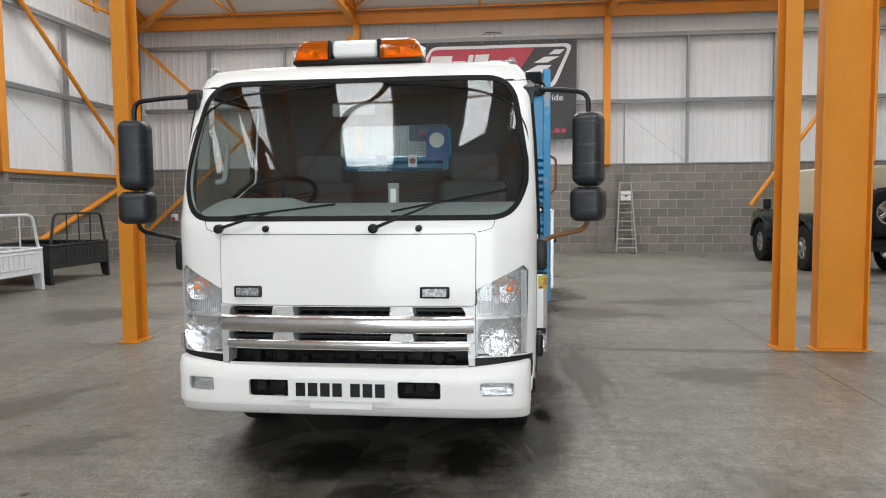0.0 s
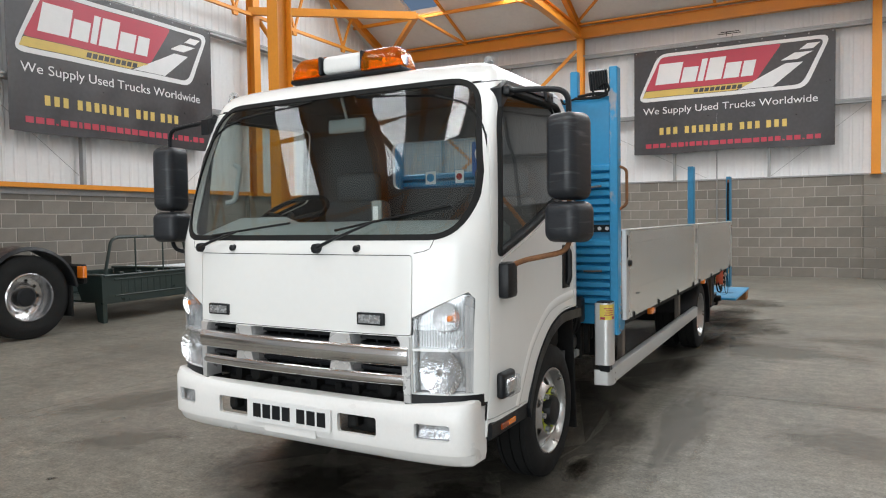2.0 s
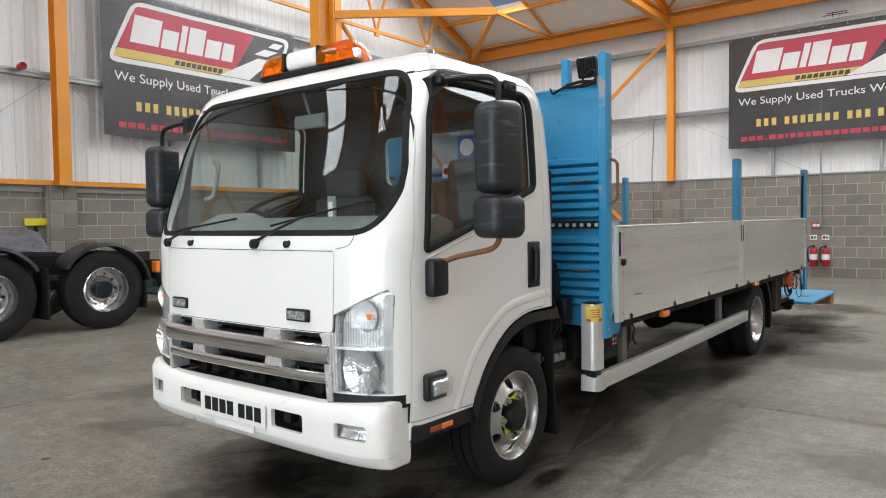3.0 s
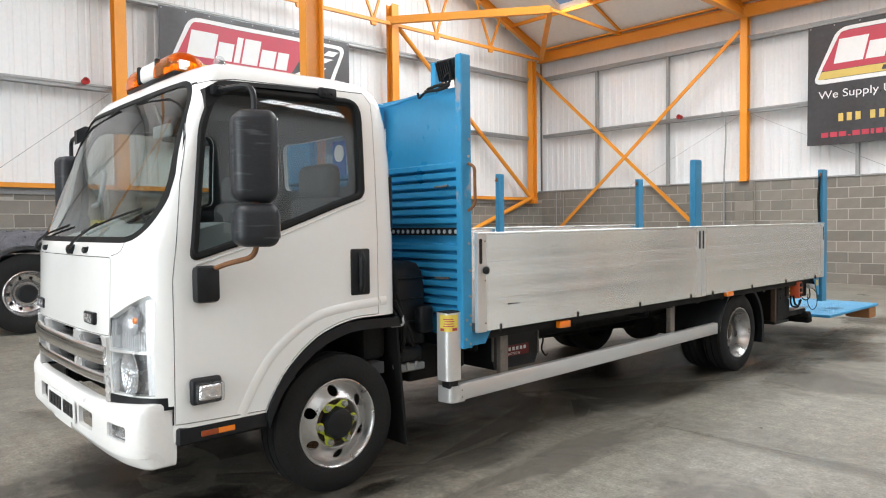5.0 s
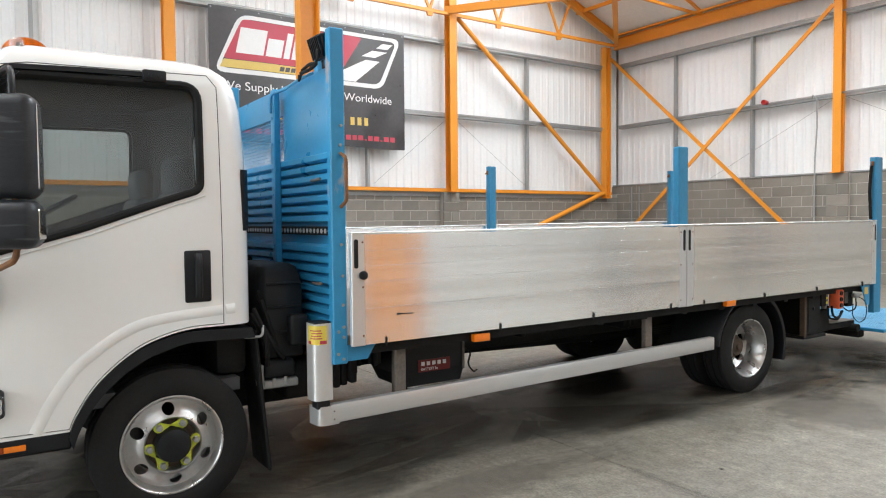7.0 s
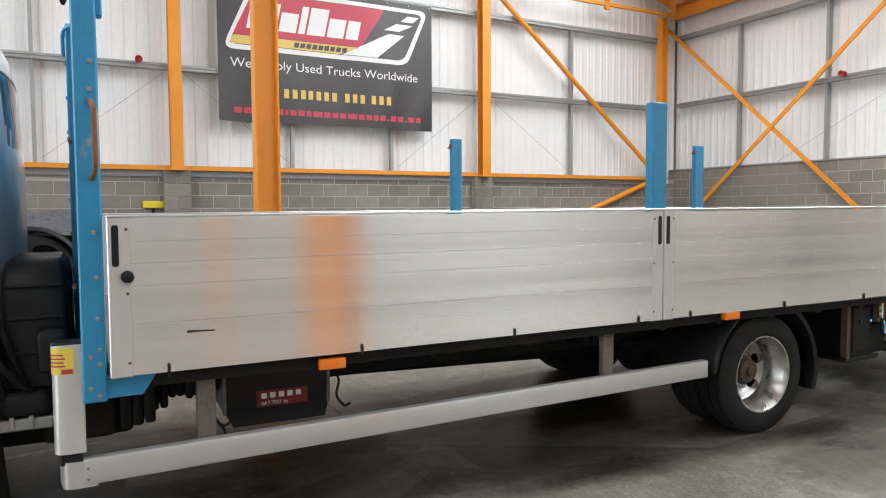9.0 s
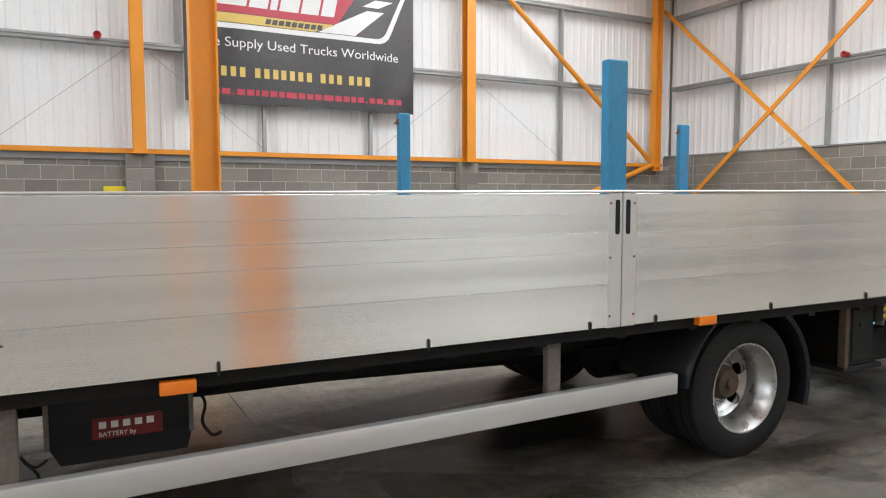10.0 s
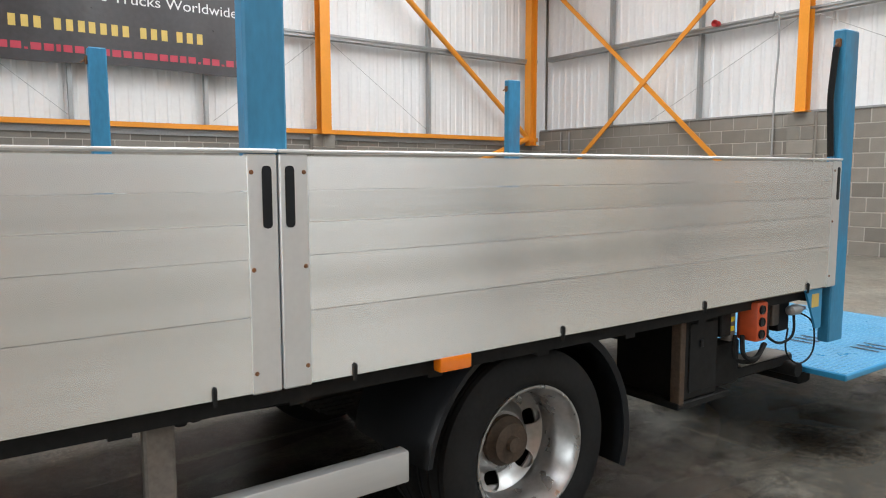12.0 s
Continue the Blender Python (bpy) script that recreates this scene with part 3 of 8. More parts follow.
for z in (3.83, 5.52):
    bm = bmesh.new()
    box(bm, (-10.32, WY0, z - 0.035), (-10.15, 18.4, z + 0.035))
    box(bm, (-10.15, WY0, z + 0.02), (-10.13, 18.4, z + 0.06))
    tagged(part("sheeting_rail", bm, M_GALV, None, smooth=None), "galvanised sheeting rail", "rail", kind="structure")
for mx in (-8.30, -6.15, -1.78, 0.35, 4.55, 6.7):
    tagged(mesh_object("sheeting_post", finish(boxes(((mx - 0.03, 18.76, TOP_N), (mx + 0.03, 18.87, 5.6)))), M_GALV), "galvanised post between rails", "post", kind="structure")
for my in (2.4, 4.5, 8.76, 10.82, 15.42):
    tagged(mesh_object("sheeting_post", finish(boxes(((-10.31, my - 0.03, TOP_W), (-10.2, my + 0.03, 5.5)))), M_GALV), "galvanised post between rails", "post", kind="structure")
# thin sag wires
for a, b in (((-3.95, 18.7, 3.85), (-1.0, 18.7, 2.35)), ((-4.25, 18.7, 3.85), (-7.2, 18.7, 2.35)), ((2.6, 18.7, 3.9), (4.5, 18.7, 2.35)), ((-10.12, 6.8, 3.75), (-10.12, 8.7, 2.2)),
             ((-10.12, 6.5, 3.75), (-10.12, 4.6, 2.2)), ((-10.12, 13.1, 3.75), (-10.12, 15.3, 2.2)), ((-10.12, 12.85, 3.75), (-10.12, 10.9, 2.2)), ((2.3, 18.7, 3.85), (0.4, 18.7, 2.35))):
    bm = bmesh.new()
    tube(bm, [a, b], 0.0045, 5)
    tagged(part("sag_rod", bm, M_GALV, None), "thin steel sag rod", "rod", kind="structure")

# piers under the columns
PIERS = [("n", cx) for cx in COLS_X] + [("w", cy) for cy in COLS_Y]

# ---- the flatbed truck: x across, y from nose to tail, z up, in its own frame ----
truck = thing("flatbed_truck", "white cab flatbed truck with blue headboard and aluminium dropsides", "truck", pose(-0.83, 3.25, 0, 0, 0, -1.05))

CAB_Z = (0.44, 0.60, 0.90, 1.25, 1.30, 1.50, 1.70, 1.90, 2.00, 2.06, 2.10, 2.125, 2.137)
CAB_W = (0.915, 0.925, 0.93, 0.93, 0.93, 0.922, 0.912, 0.897, 0.882, 0.862, 0.83, 0.77, 0.68)
CAB_F = (0.045, 0.035, 0.03, 0.045, 0.06, 0.147, 0.236, 0.325, 0.372, 0.40, 0.437, 0.495, 0.59)
CAB_B = (1.44, 1.445, 1.45, 1.45, 1.45, 1.45, 1.445, 1.43, 1.41, 1.38, 1.33, 1.25, 1.14)
NOSE_N = 3.2


def cab_at(z):
    return tuple(float(np.interp(z, CAB_Z, q)) for q in (CAB_W, CAB_F, CAB_B))


def nose_r(z):
    """How deep the nose is rounded at its corners."""
    return float(np.interp(z, (1.15, 1.25, 1.55, 1.75, 1.95), (0.31, 0.29, 0.18, 0.115, 0.085)))


def nose_y(x, z, off=0.0):
    """The cab's front surface."""
    w, f, b = cab_at(z)
    q = min(abs(x) / w, 0.9999)
    return f + nose_r(z) * (1 - (1 - q ** NOSE_N) ** (1 / NOSE_N)) + off


def cab_section(z, off=0.0):
    w, f, b = cab_at(z)
    w, f, b = w - off, f + off, b - off
    pts = []
    k = 44
    for i in range(k + 1):
        a = -math.pi / 2 + math.pi * i / k
        s, c = math.sin(a), max(math.cos(a), 0)
        pts.append((math.copysign(w * abs(s) ** (2 / NOSE_N), s), f + nose_r(z) * (1 - c ** (2 / NOSE_N)), z))
    rb = 0.09
    ys, ye = f + nose_r(z), b - rb
    for q in (0.2, 0.4, 0.6, 0.8):
        pts.append((w, ys + (ye - ys) * q, z))
    for i in range(5):
        a = math.pi / 2 * i / 4
        pts.append((w - rb + rb * math.cos(a), b - rb + rb * math.sin(a), z))
    for q in (0.75, 0.5, 0.25, 0.0, -0.25, -0.5, -0.75):
        pts.append((q * (w - rb), b + 0.13 * (1 - q * q), z))
    for i in range(5):
        a = math.pi / 2 + math.pi / 2 * i / 4
        pts.append((-w + rb + rb * math.cos(a), b - rb + rb * math.sin(a), z))
    for q in (0.8, 0.6, 0.4, 0.2):
        pts.append((-w, ys + (ye - ys) * q, z))
    return pts


def cab_solid(off=0.0, z0=0.44, z1=2.137):
    bm = bmesh.new()
    zs = [z0]
    zs += [z for z in (0.5, 0.6, 0.75, 0.9, 1.08, 1.25, 1.30, 1.4, 1.5, 1.6, 1.7, 1.8, 1.9, 1.95, 2.0, 2.03, 2.06, 2.08, 2.10, 2.115, 2.125, 2.137) if z0 < z < z1] + [z1]
    ring_mesh(bm, [cab_section(z, off) for z in zs])
    return finish(bm)


def slab(poly, a, b, plane):
    bm = bmesh.new()
    prism(bm, poly, a, b, plane)
    return finish(bm)


def grown(poly, d):
    """A polygon with its sides moved out by d."""
    k = len(poly)
    area = sum(poly[i - 1][0] * poly[i][1] - poly[i][0] * poly[i - 1][1] for i in range(k))
    sign = 1 if area > 0 else -1
    out = []
    for i in range(k):
        a, b, e = (Vector(poly[j % k]) for j in (i - 1, i, i + 1))
        n1, n2 = Vector((b.y - a.y, a.x - b.x)).normalized(), Vector((e.y - b.y, b.x - e.x)).normalized()
        m = n1 + n2
        m = m / max(m.dot(n1), 0.3)
        out.append((b.x + sign * m.x * d, b.y + sign * m.y * d))
    return out


SCREEN = round_poly([(-0.80, 1.315), (0.80, 1.315), (0.885, 1.50), (0.80, 2.02), (-0.80, 2.02), (-0.885, 1.50)], [0.16, 0.16, 0.15, 0.14, 0.14, 0.15], 6)
WINDOW = round_poly([(0.325, 1.232), (0.73, 1.35), (1.05, 1.465), (1.218, 1.52), (1.222, 1.998), (0.455, 1.982), (0.385, 1.80)], [0.02, 0.05, 0.05, 0.035, 0.075, 0.10, 0.05], 5)


def flowing(pts, n=5):
    """A smooth curve through the points (Catmull-Rom)."""
    p = [Vector(q) for q in pts]
    p = [2 * p[0] - p[1]] + p + [2 * p[-1] - p[-2]]
    out = []
    for a, b, c, d in zip(p, p[1:], p[2:], p[3:]):
        for i in range(n):
            t = i / n
            v = 0.5 * (2 * b + (c - a) * t + (2 * a - 5 * b + 4 * c - d) * t * t + (3 * b - a - 3 * c + d) * t ** 3)
            out.append(tuple(v))
    return out + [tuple(p[-2])]


WHEEL_CURVE = flowing([(0.66, 0.495), (0.685, 0.555), (0.75, 0.66), (0.84, 0.75), (0.94, 0.82), (1.04, 0.86), (1.16, 0.885), (1.31, 0.888)])
DOOR = [(0.235, 0.515)] + [(y, z + 0.008) for y, z in WHEEL_CURVE] + [(1.31, 2.0), (1.27, 2.055), (0.55, 2.035), (0.37, 2.0), (0.28, 1.55), (0.235, 1.14)]
ARCH = [(0.66, 0.2)] + WHEEL_CURVE + [(1.6, 0.89), (1.6, 0.2)]
HOOD = round_poly([(-0.635, 0.888), (0.635, 0.888), (0.638, 1.236), (-0.638, 1.236)], 0.02, 3)
GRILLE = [(-0.628, 0.58), (0.628, 0.58), (0.628, 0.885), (-0.628, 0.885)]
LAMP = [(0.632, 0.64), (0.875, 0.645), (0.885, 1.05), (0.862, 1.078), (0.632, 0.965)]
REAR = round_poly([(-0.40, 1.60), (0.38, 1.60), (0.37, 1.91), (-0.39, 1.91)], 0.06, 4)


def mirrored(poly):
    return [(-x, z) for x, z in poly][::-1]


shell = boolean(cab_solid(), cab_solid(0.028, 0.30, 2.109))
lining = boolean(cab_solid(0.030, 0.56, 2.107), cab_solid(0.036, 0.50, 2.10))
cuts = [slab(SCREEN, -0.5, 0.62, "xz"), slab(REAR, 1.2, 1.9, "xz"), slab(ARCH, -1.2, 1.2, "yz"), slab(GRILLE, -0.5, 0.25, "xz"), slab([(-0.99, 0.3), (0.99, 0.3), (0.99, 0.60), (-0.99, 0.60)], -0.5, 0.234, "xz"), slab(LAMP, -0.5, 0.36, "xz"), slab(mirrored(LAMP), -0.5, 0.36, "xz")]
for c in cuts:
    shell = boolean(shell, c)
for c in (slab(SCREEN, -0.5, 0.62, "xz"), slab([(-0.97, 0.4), (0.97, 0.4), (0.97, 1.12), (-0.97, 1.12)], -0.5, 0.42, "xz"), slab(REAR, 1.2, 1.7, "xz"), slab(WINDOW, -1.2, 1.2, "yz"), slab(ARCH, -1.2, 1.2, "yz")):
    lining = boolean(lining, c)
DOOR_IN = grown(DOOR, -0.004)
doors = {}
for side in (1, -1):
    lo, hi = sorted((side * 0.6, side * 1.2))
    d = boolean(shell.copy(), slab(DOOR_IN, lo, hi, "yz"), "INTERSECT")
    doors[side] = boolean(d, slab(WINDOW, lo - 0.1, hi + 0.1, "yz"))
    shell = boolean(shell, slab(DOOR, lo, hi, "yz"))
hood = boolean(shell.copy(), slab(grown(HOOD, -0.0035), -0.3, 0.14, "xz"), "INTERSECT")
shell = boolean(shell, slab(HOOD, -0.3, 0.14, "xz"))
mesh_object("cab_body", resmooth(shell, 30), M_WHITE, truck, "white painted steel cab shell")
mesh_object("cab_lining", resmooth(lining, 30), M_LINING, truck, "dark grey cab lining")
mesh_object("front_panel", resmooth(hood, 30), M_WHITE, truck, "white front access panel")


def nose_patch(poly, off, depth=0.0, res=0.03):
    """A sheet that follows the nose inside an xz outline, as a ring of points and a filled grid."""
    bm = bmesh.new()
    xs = [p[0] for p in poly]
    zs = [p[1] for p in poly]
    me = slab(poly, -1.0, 1.0, "xz")
    nx, nz = max(2, round((max(xs) - min(xs) + 0.04) / res)), max(2, round((max(zs) - min(zs) + 0.04) / res))
    rows = []
    for j in range(nz + 1):
        z = min(zs) - 0.02 + (max(zs) - min(zs) + 0.04) * j / nz
        row = []
        for i in range(nx + 1):
            x = min(xs) - 0.02 + (max(xs) - min(xs) + 0.04) * i / nx
            row.append((x, nose_y(x, z, off), z))
        rows.append(row)
    t = depth or 0.004
    ring_mesh(bm, [[p for p in r] + [(p[0], p[1] + t, p[2]) for p in r[::-1]] for r in rows])
    return resmooth(boolean(finish(bm), me, "INTERSECT"), 30)


bm = bmesh.new()
tube(bm, [(x, nose_y(x, z, 0.010), z) for x, z in [tuple(Vector(a).lerp(Vector(b), k / 8)) for a, b in zip(HOOD, HOOD[1:] + HOOD[:1]) for k in range(8 if (Vector(a) - Vector(b)).length > 0.1 else 1)]], 0.0062, 5, True)
part("panel_gap", bm, M_RUBBER, truck, "dark gap round the front panel")
for side in (1, -1):
    bm = bmesh.new()
    tube(bm, [(side * x, nose_y(x, z, 0.0006), z) for x, z in ((0.645, 1.243), (0.69, 1.252), (0.712, 1.262), (0.722, 1.285), (0.726, 1.305))], 0.0018, 5)
    part("cowl_seam", bm, M_RUBBER, truck)


def cab_x(y, z, off=0.0):
    w, f, b = cab_at(z)
    if y < f + nose_r(z):
        q = min(0.999, max(0.0, 1 - (y - f) / nose_r(z)))
        w = w * (1 - q ** NOSE_N) ** (1 / NOSE_N)
    return w + off


def resample(poly, step=0.03):
    out = []
    for a, b in zip(poly, poly[1:] + poly[:1]):
        a, b = Vector(a), Vector(b)
        n = max(1, round((b - a).length / step))
        out += [tuple(a + (b - a) * i / n) for i in range(n)]
    return out


def side_patch(poly, side, off, t=0.004):
    bm = bmesh.new()
    ys, zs = [p[0] for p in poly], [p[1] for p in poly]
    rows = []
    for j in range(25):
        z = min(zs) - 0.01 + (max(zs) - min(zs) + 0.02) * j / 24
        row = []
        for i in range(31):
            y = min(ys) - 0.01 + (max(ys) - min(ys) + 0.02) * i / 30
            row.append((side * cab_x(y, z, off), y, z))
        rows.append(row)
    ring_mesh(bm, [r + [(p[0] - side * t, p[1], p[2]) for p in r[::-1]] for r in rows])
    return resmooth(boolean(finish(bm), slab(poly, -1.4, 1.4, "yz"), "INTERSECT"), 30)


# glass and seals
def coated(ob, out):
    """The pane's outer face mirrors, its inner face and edges are clear."""
    ob.data.materials.append(M_CLEAR)
    for f in ob.data.polygons:
        f.material_index = 0 if f.normal.dot(Vector(out)) > 0.25 else 1
    ob.visible_shadow = False
    return ob


screen = mesh_object("windscreen", nose_patch(grown(SCREEN, 0.004), 0.003), M_GLASS, truck, "clear curved windscreen glass")
coated(screen, (0, -0.94, 0.34))
band = boolean(nose_patch(grown(SCREEN, 0.017), -0.002, 0.010), slab(grown(SCREEN, -0.009), -0.6, 0.7, "xz"))
mesh_object("windscreen_seal", resmooth(band, 30), M_RUBBER, screen, "black rubber windscreen seal")
for side in (1, -1):
    door = mesh_object("cab_door", resmooth(doors[side], 30), M_WHITE, truck, "white cab door with long window")
    glass = mesh_object("door_window", side_patch(grown(WINDOW, 0.004), side, -0.012), M_DOORGLASS, door, "lightly tinted door glass")
    coated(glass, (side, 0, 0))
    bm = bmesh.new()
    tube(bm, [(side * cab_x(y, z, -0.002), y, z) for y, z in resample(WINDOW)], 0.018, 8, True)
    part("window_seal", bm, M_RUBBER, door, "black window seal")
    bm = bmesh.new()
    for pts in ([(0.335, 1.20), (0.76, 1.325), (1.10, 1.45), (1.235, 1.495)],):
        tube(bm, [(side * cab_x(y, z, 0.0), y, z) for y, z in resample(pts)[:-30] or pts], 0.006, 6)
    part("door_crease", bm, M_WHITE, door)
    # recessed handle
    x = side * 0.926
    bm = bmesh.new()
    box(bm, (x - 0.012, 1.135, 1.005), (x + 0.012, 1.255, 1.245), 0.011, 2)
    handle = part("handle_recess", bm, M_BLACK, door, "black recessed door handle")
    bm = bmesh.new()
    tube(bm, bend([(x + side * 0.01, 1.195, 1.03), (x + side * 0.024, 1.195, 1.06), (x + side * 0.024, 1.195, 1.20), (x + side * 0.01, 1.195, 1.225)], 0.03), 0.017, 8)
    part("grip", bm, M_BLACK, handle)
    # wind deflector over the window
    bm = bmesh.new()
    pts = [(0.40, 1.95), (0.47, 2.0), (0.50, 2.008), (0.75, 2.02), (1.0, 2.027), (1.075, 2.024)]
    ring_mesh(bm, [[(side * cab_x(y, z, 0.004), y, z + 0.014), (side * cab_x(y, z, 0.020), y, z + 0.010), (side * cab_x(y, z, 0.023), y, z - 0.010), (side * cab_x(y, z, 0.008), y, z - 0.014)] for y, z in pts])
    defl = part("wind_deflector", bm, M_BLACK, door, "black smoked wind deflector")
    bm = bmesh.new()
    xd = side * cab_x(1.04, 2.02, 0.022)
    box(bm, (xd - 0.012, 0.985, 1.995), (xd + 0.012, 1.085, 2.048), 0.008, 2)
    for y in (1.015, 1.055):
        lathe(bm, [(xd + side * 0.010, 0.009), (xd + side * 0.016, 0.008), (xd + side * 0.017, 0.001)], 8, "x", (0, y, 2.02))
    part("deflector_clip", bm, M_BLACK, defl)
    # raised flare along the wheel arch
    bm = bmesh.new()
    fl = [(0.533, 0.51), (0.582, 0.608), (0.64, 0.70), (0.70, 0.772), (0.80, 0.85), (0.88, 0.897), (0.97, 0.93), (1.12, 0.951), (1.305, 0.963)]
    tube(bm, [(side * cab_x(y, z, -0.0495), y, z) for y, z in flowing(fl, 6)], 0.055, 40)
    part("arch_crease", bm, M_WHITE, door, "", 80)
    bm = bmesh.new()
    tube(bm, [(side * cab_x(y, z, -0.0495), y, z) for y, z in ((1.318, 0.964), (1.335, 0.965), (1.36, 0.966))], 0.055, 40)
    part("arch_crease", bm, M_WHITE, truck, "", 80)
    bm = bmesh.new()
    tube(bm, [(side * cab_x(y, z, -0.009), y, z) for y, z in resample([(1.31, 0.90), (1.31, 2.0), (1.27, 2.055), (0.55, 2.035), (0.37, 2.0), (0.28, 1.55), (0.235, 1.14), (0.235, 0.515)], 0.04)[:-28]], 0.006, 5)
    part("door_seal", bm, M_RUBBER, truck, "black rubber door seal")
    # black arch liner lip and mud flap
    bm = bmesh.new()
    arch = flowing([(0.655, 0.47), (0.685, 0.55), (0.75, 0.655), (0.84, 0.745), (0.94, 0.812), (1.04, 0.85), (1.16, 0.873), (1.44, 0.868)], 4)
    ring_mesh(bm, [[(side * 0.934, y, z), (side * 0.934, y + 0.015, z - 0.05), (side * 0.62, y + 0.02, z - 0.05), (side * 0.62, y, z)] for y, z in arch])
    part("wheel_arch", bm, M_BLACK, truck, "black plastic wheel arch liner")
    bm = bmesh.new()
    box(bm, (side * 0.74 - 0.13, 1.47, 0.13), (side * 0.74 + 0.13, 1.485, 0.84), 0.004)
    bmesh.ops.transform(bm, matrix=Matrix.Translation((0, 1.47, 0.84)) @ Matrix.Rotation(radians(5), 4, "X") @ Matrix.Translation((0, -1.47, -0.84)), verts=bm.verts)
    part("mud_flap", bm, M_RUBBER, truck, "black rubber mud flap")
    # step under the door with side marker
    bm = bmesh.new()
    box(bm, (side * 0.86 - 0.06, 0.24, 0.42), (side * 0.86 + 0.06, 0.67, 0.505), 0.012)
    step = part("cab_step", bm, M_BLACK, truck, "black cab step")
    bm = bmesh.new()
    box(bm, (side * 0.922 - 0.005, 0.422, 0.447), (side * 0.922 + 0.005, 0.50, 0.471), 0.002)
    part("side_marker", bm, M_AMBER, step, "amber side marker")
    bm = bmesh.new()
    box(bm, (side * 0.922 - 0.005, 0.345, 0.447), (side * 0.922 + 0.005, 0.42, 0.471), 0.002)
    part("side_reflector", bm, M_DARKAMBER, step, "dark amber side reflector")
    # side indicator
    bm = bmesh.new()
    box(bm, (side * 0.94 - 0.02, 0.292, 0.594), (side * 0.94 + 0.02, 0.432, 0.712), 0.018, 3)
    ind = part("side_indicator", bm, M_BLACK, truck, "black housed side indicator")
    bm = bmesh.new()
    box(bm, (side * 0.965 - 0.02, 0.308, 0.602), (side * 0.965 + 0.02, 0.434, 0.692), 0.016, 3)
    part("indicator_lens", bm, M_LENS, ind, "clear indicator lens")
    bm = bmesh.new()
    box(bm, (side * 0.96 - 0.012, 0.322, 0.614), (side * 0.96 + 0.012, 0.422, 0.680), 0.008)
    part("indicator_reflector", bm, M_REFLECTOR, ind)
    # mirrors on a tubular arm
    cx, cy = (1.196, 0.485) if side > 0 else (-1.255, 0.405)
    ay = 0.58 if side > 0 else 0.52
    bm = bmesh.new()
    tube(bm, bend([(side * 0.88, ay - 0.13, 1.965), (side * 1.06, (ay - 0.13 + cy) / 2, 1.96), (cx, cy, 1.945), (cx, cy, 1.82)], 0.06), 0.013, 8)
    mirror = part("mirror_arm", bm, M_BLACK, truck, "black tubular mirror arm")
    bm = bmesh.new()
    tube(bm, bend([(cx, cy, 1.50), (cx, cy, 1.24), (side * 1.0, (ay - 0.20 + cy) / 2, 1.20), (side * 0.945, ay - 0.20, 1.17), (side * 0.935, ay - 0.21, 1.05)], 0.06), 0.012, 8)
    part("lower_arm", bm, M_RUST if side > 0 else M_BLACK, mirror, "rust-stained lower mirror arm")
    bm = bmesh.new()
    prism(bm, [(ay - 0.18, 1.885), (ay - 0.15, 1.90), (ay - 0.06, 1.985), (ay - 0.13, 2.0), (ay - 0.18, 1.97)], side * 0.86, side * 0.915, "yz")
    box(bm, (side * 0.90 - 0.03, ay - 0.16, 1.94), (side * 0.90 + 0.045, ay - 0.10, 1.985), 0.012, 2)
    part("arm_bracket", bm, M_BLACK, mirror)
    bm = bmesh.new()
    box(bm, (side * 0.945 - 0.03, ay - 0.265, 1.035), (side * 0.945 + 0.035, ay - 0.155, 1.195), 0.02, 2)
    part("lower_bracket", bm, M_BLACK, mirror)
    turn = Matrix.Translation((cx, cy, 0)) @ Matrix.Rotation(radians(-14 * side), 4, "Z") @ Matrix.Translation((-cx, -cy, 0))
    for z0, z1, hw, nm in ((1.462, 1.845, 0.078, "mirror_head"), (1.278, 1.459, 0.09, "wide_angle_mirror")):
        bm = bmesh.new()
        box(bm, (cx - hw, cy - 0.095, z0), (cx + hw, cy + 0.085, z1), 0.045, 5)
        for v in bm.verts:
            q = max(0.0, (cy + 0.05 - v.co.y) / 0.145)
            v.co.x = cx + (v.co.x - cx) * (1 - 0.10 * q * q)
            v.co.z = (z0 + z1) / 2 + (v.co.z - (z0 + z1) / 2) * (1 - 0.05 * q * q)
        bmesh.ops.transform(bm, matrix=turn, verts=bm.verts)
        head = part(nm, bm, M_SCUFFED, mirror, "scuffed black plastic mirror housing", 50)
        bm = bmesh.new()
        box(bm, (cx - hw + 0.035, cy + 0.082, z0 + 0.035), (cx + hw - 0.035, cy + 0.088, z1 - 0.035), 0.0045)
        bmesh.ops.transform(bm, matrix=turn, verts=bm.verts)
        mesh_object("mirror_glass", finish(bm), M_CHROME, mirror, "mirror glass")

# rear window glass, following the bulge of the cab's back
bm = bmesh.new()
rows = []
for z in np.linspace(1.57, 1.94, 8):
    w, f, b = cab_at(float(z))
    row = [(x, b + 0.13 * (1 - (x / (w - 0.09)) ** 2) - 0.004, float(z)) for x in np.linspace(-0.55, 0.55, 17)]
    rows.append(row + [(p[0], p[1] - 0.004, p[2]) for p in row[::-1]])
ring_mesh(bm, rows)
pane = boolean(finish(bm), slab(grown(REAR, 0.003), 1.2, 1.9, "xz"), "INTERSECT")
coated(mesh_object("rear_window", resmooth(pane, 30), M_DOORGLASS, truck, "clear rear cab window"), (0, 1, 0))
for side in (1, -1):
    bm = bmesh.new()
    prism(bm, round_poly([(side * 0.862, 1.437), (side * 0.905, 1.405), (side * 0.915, 1.418), (side * 0.872, 1.452)], 0.006, 3), 1.33, 1.62, "xy")
    part("vent_grille", bm, M_BLACK, truck, "black cab vent strip")

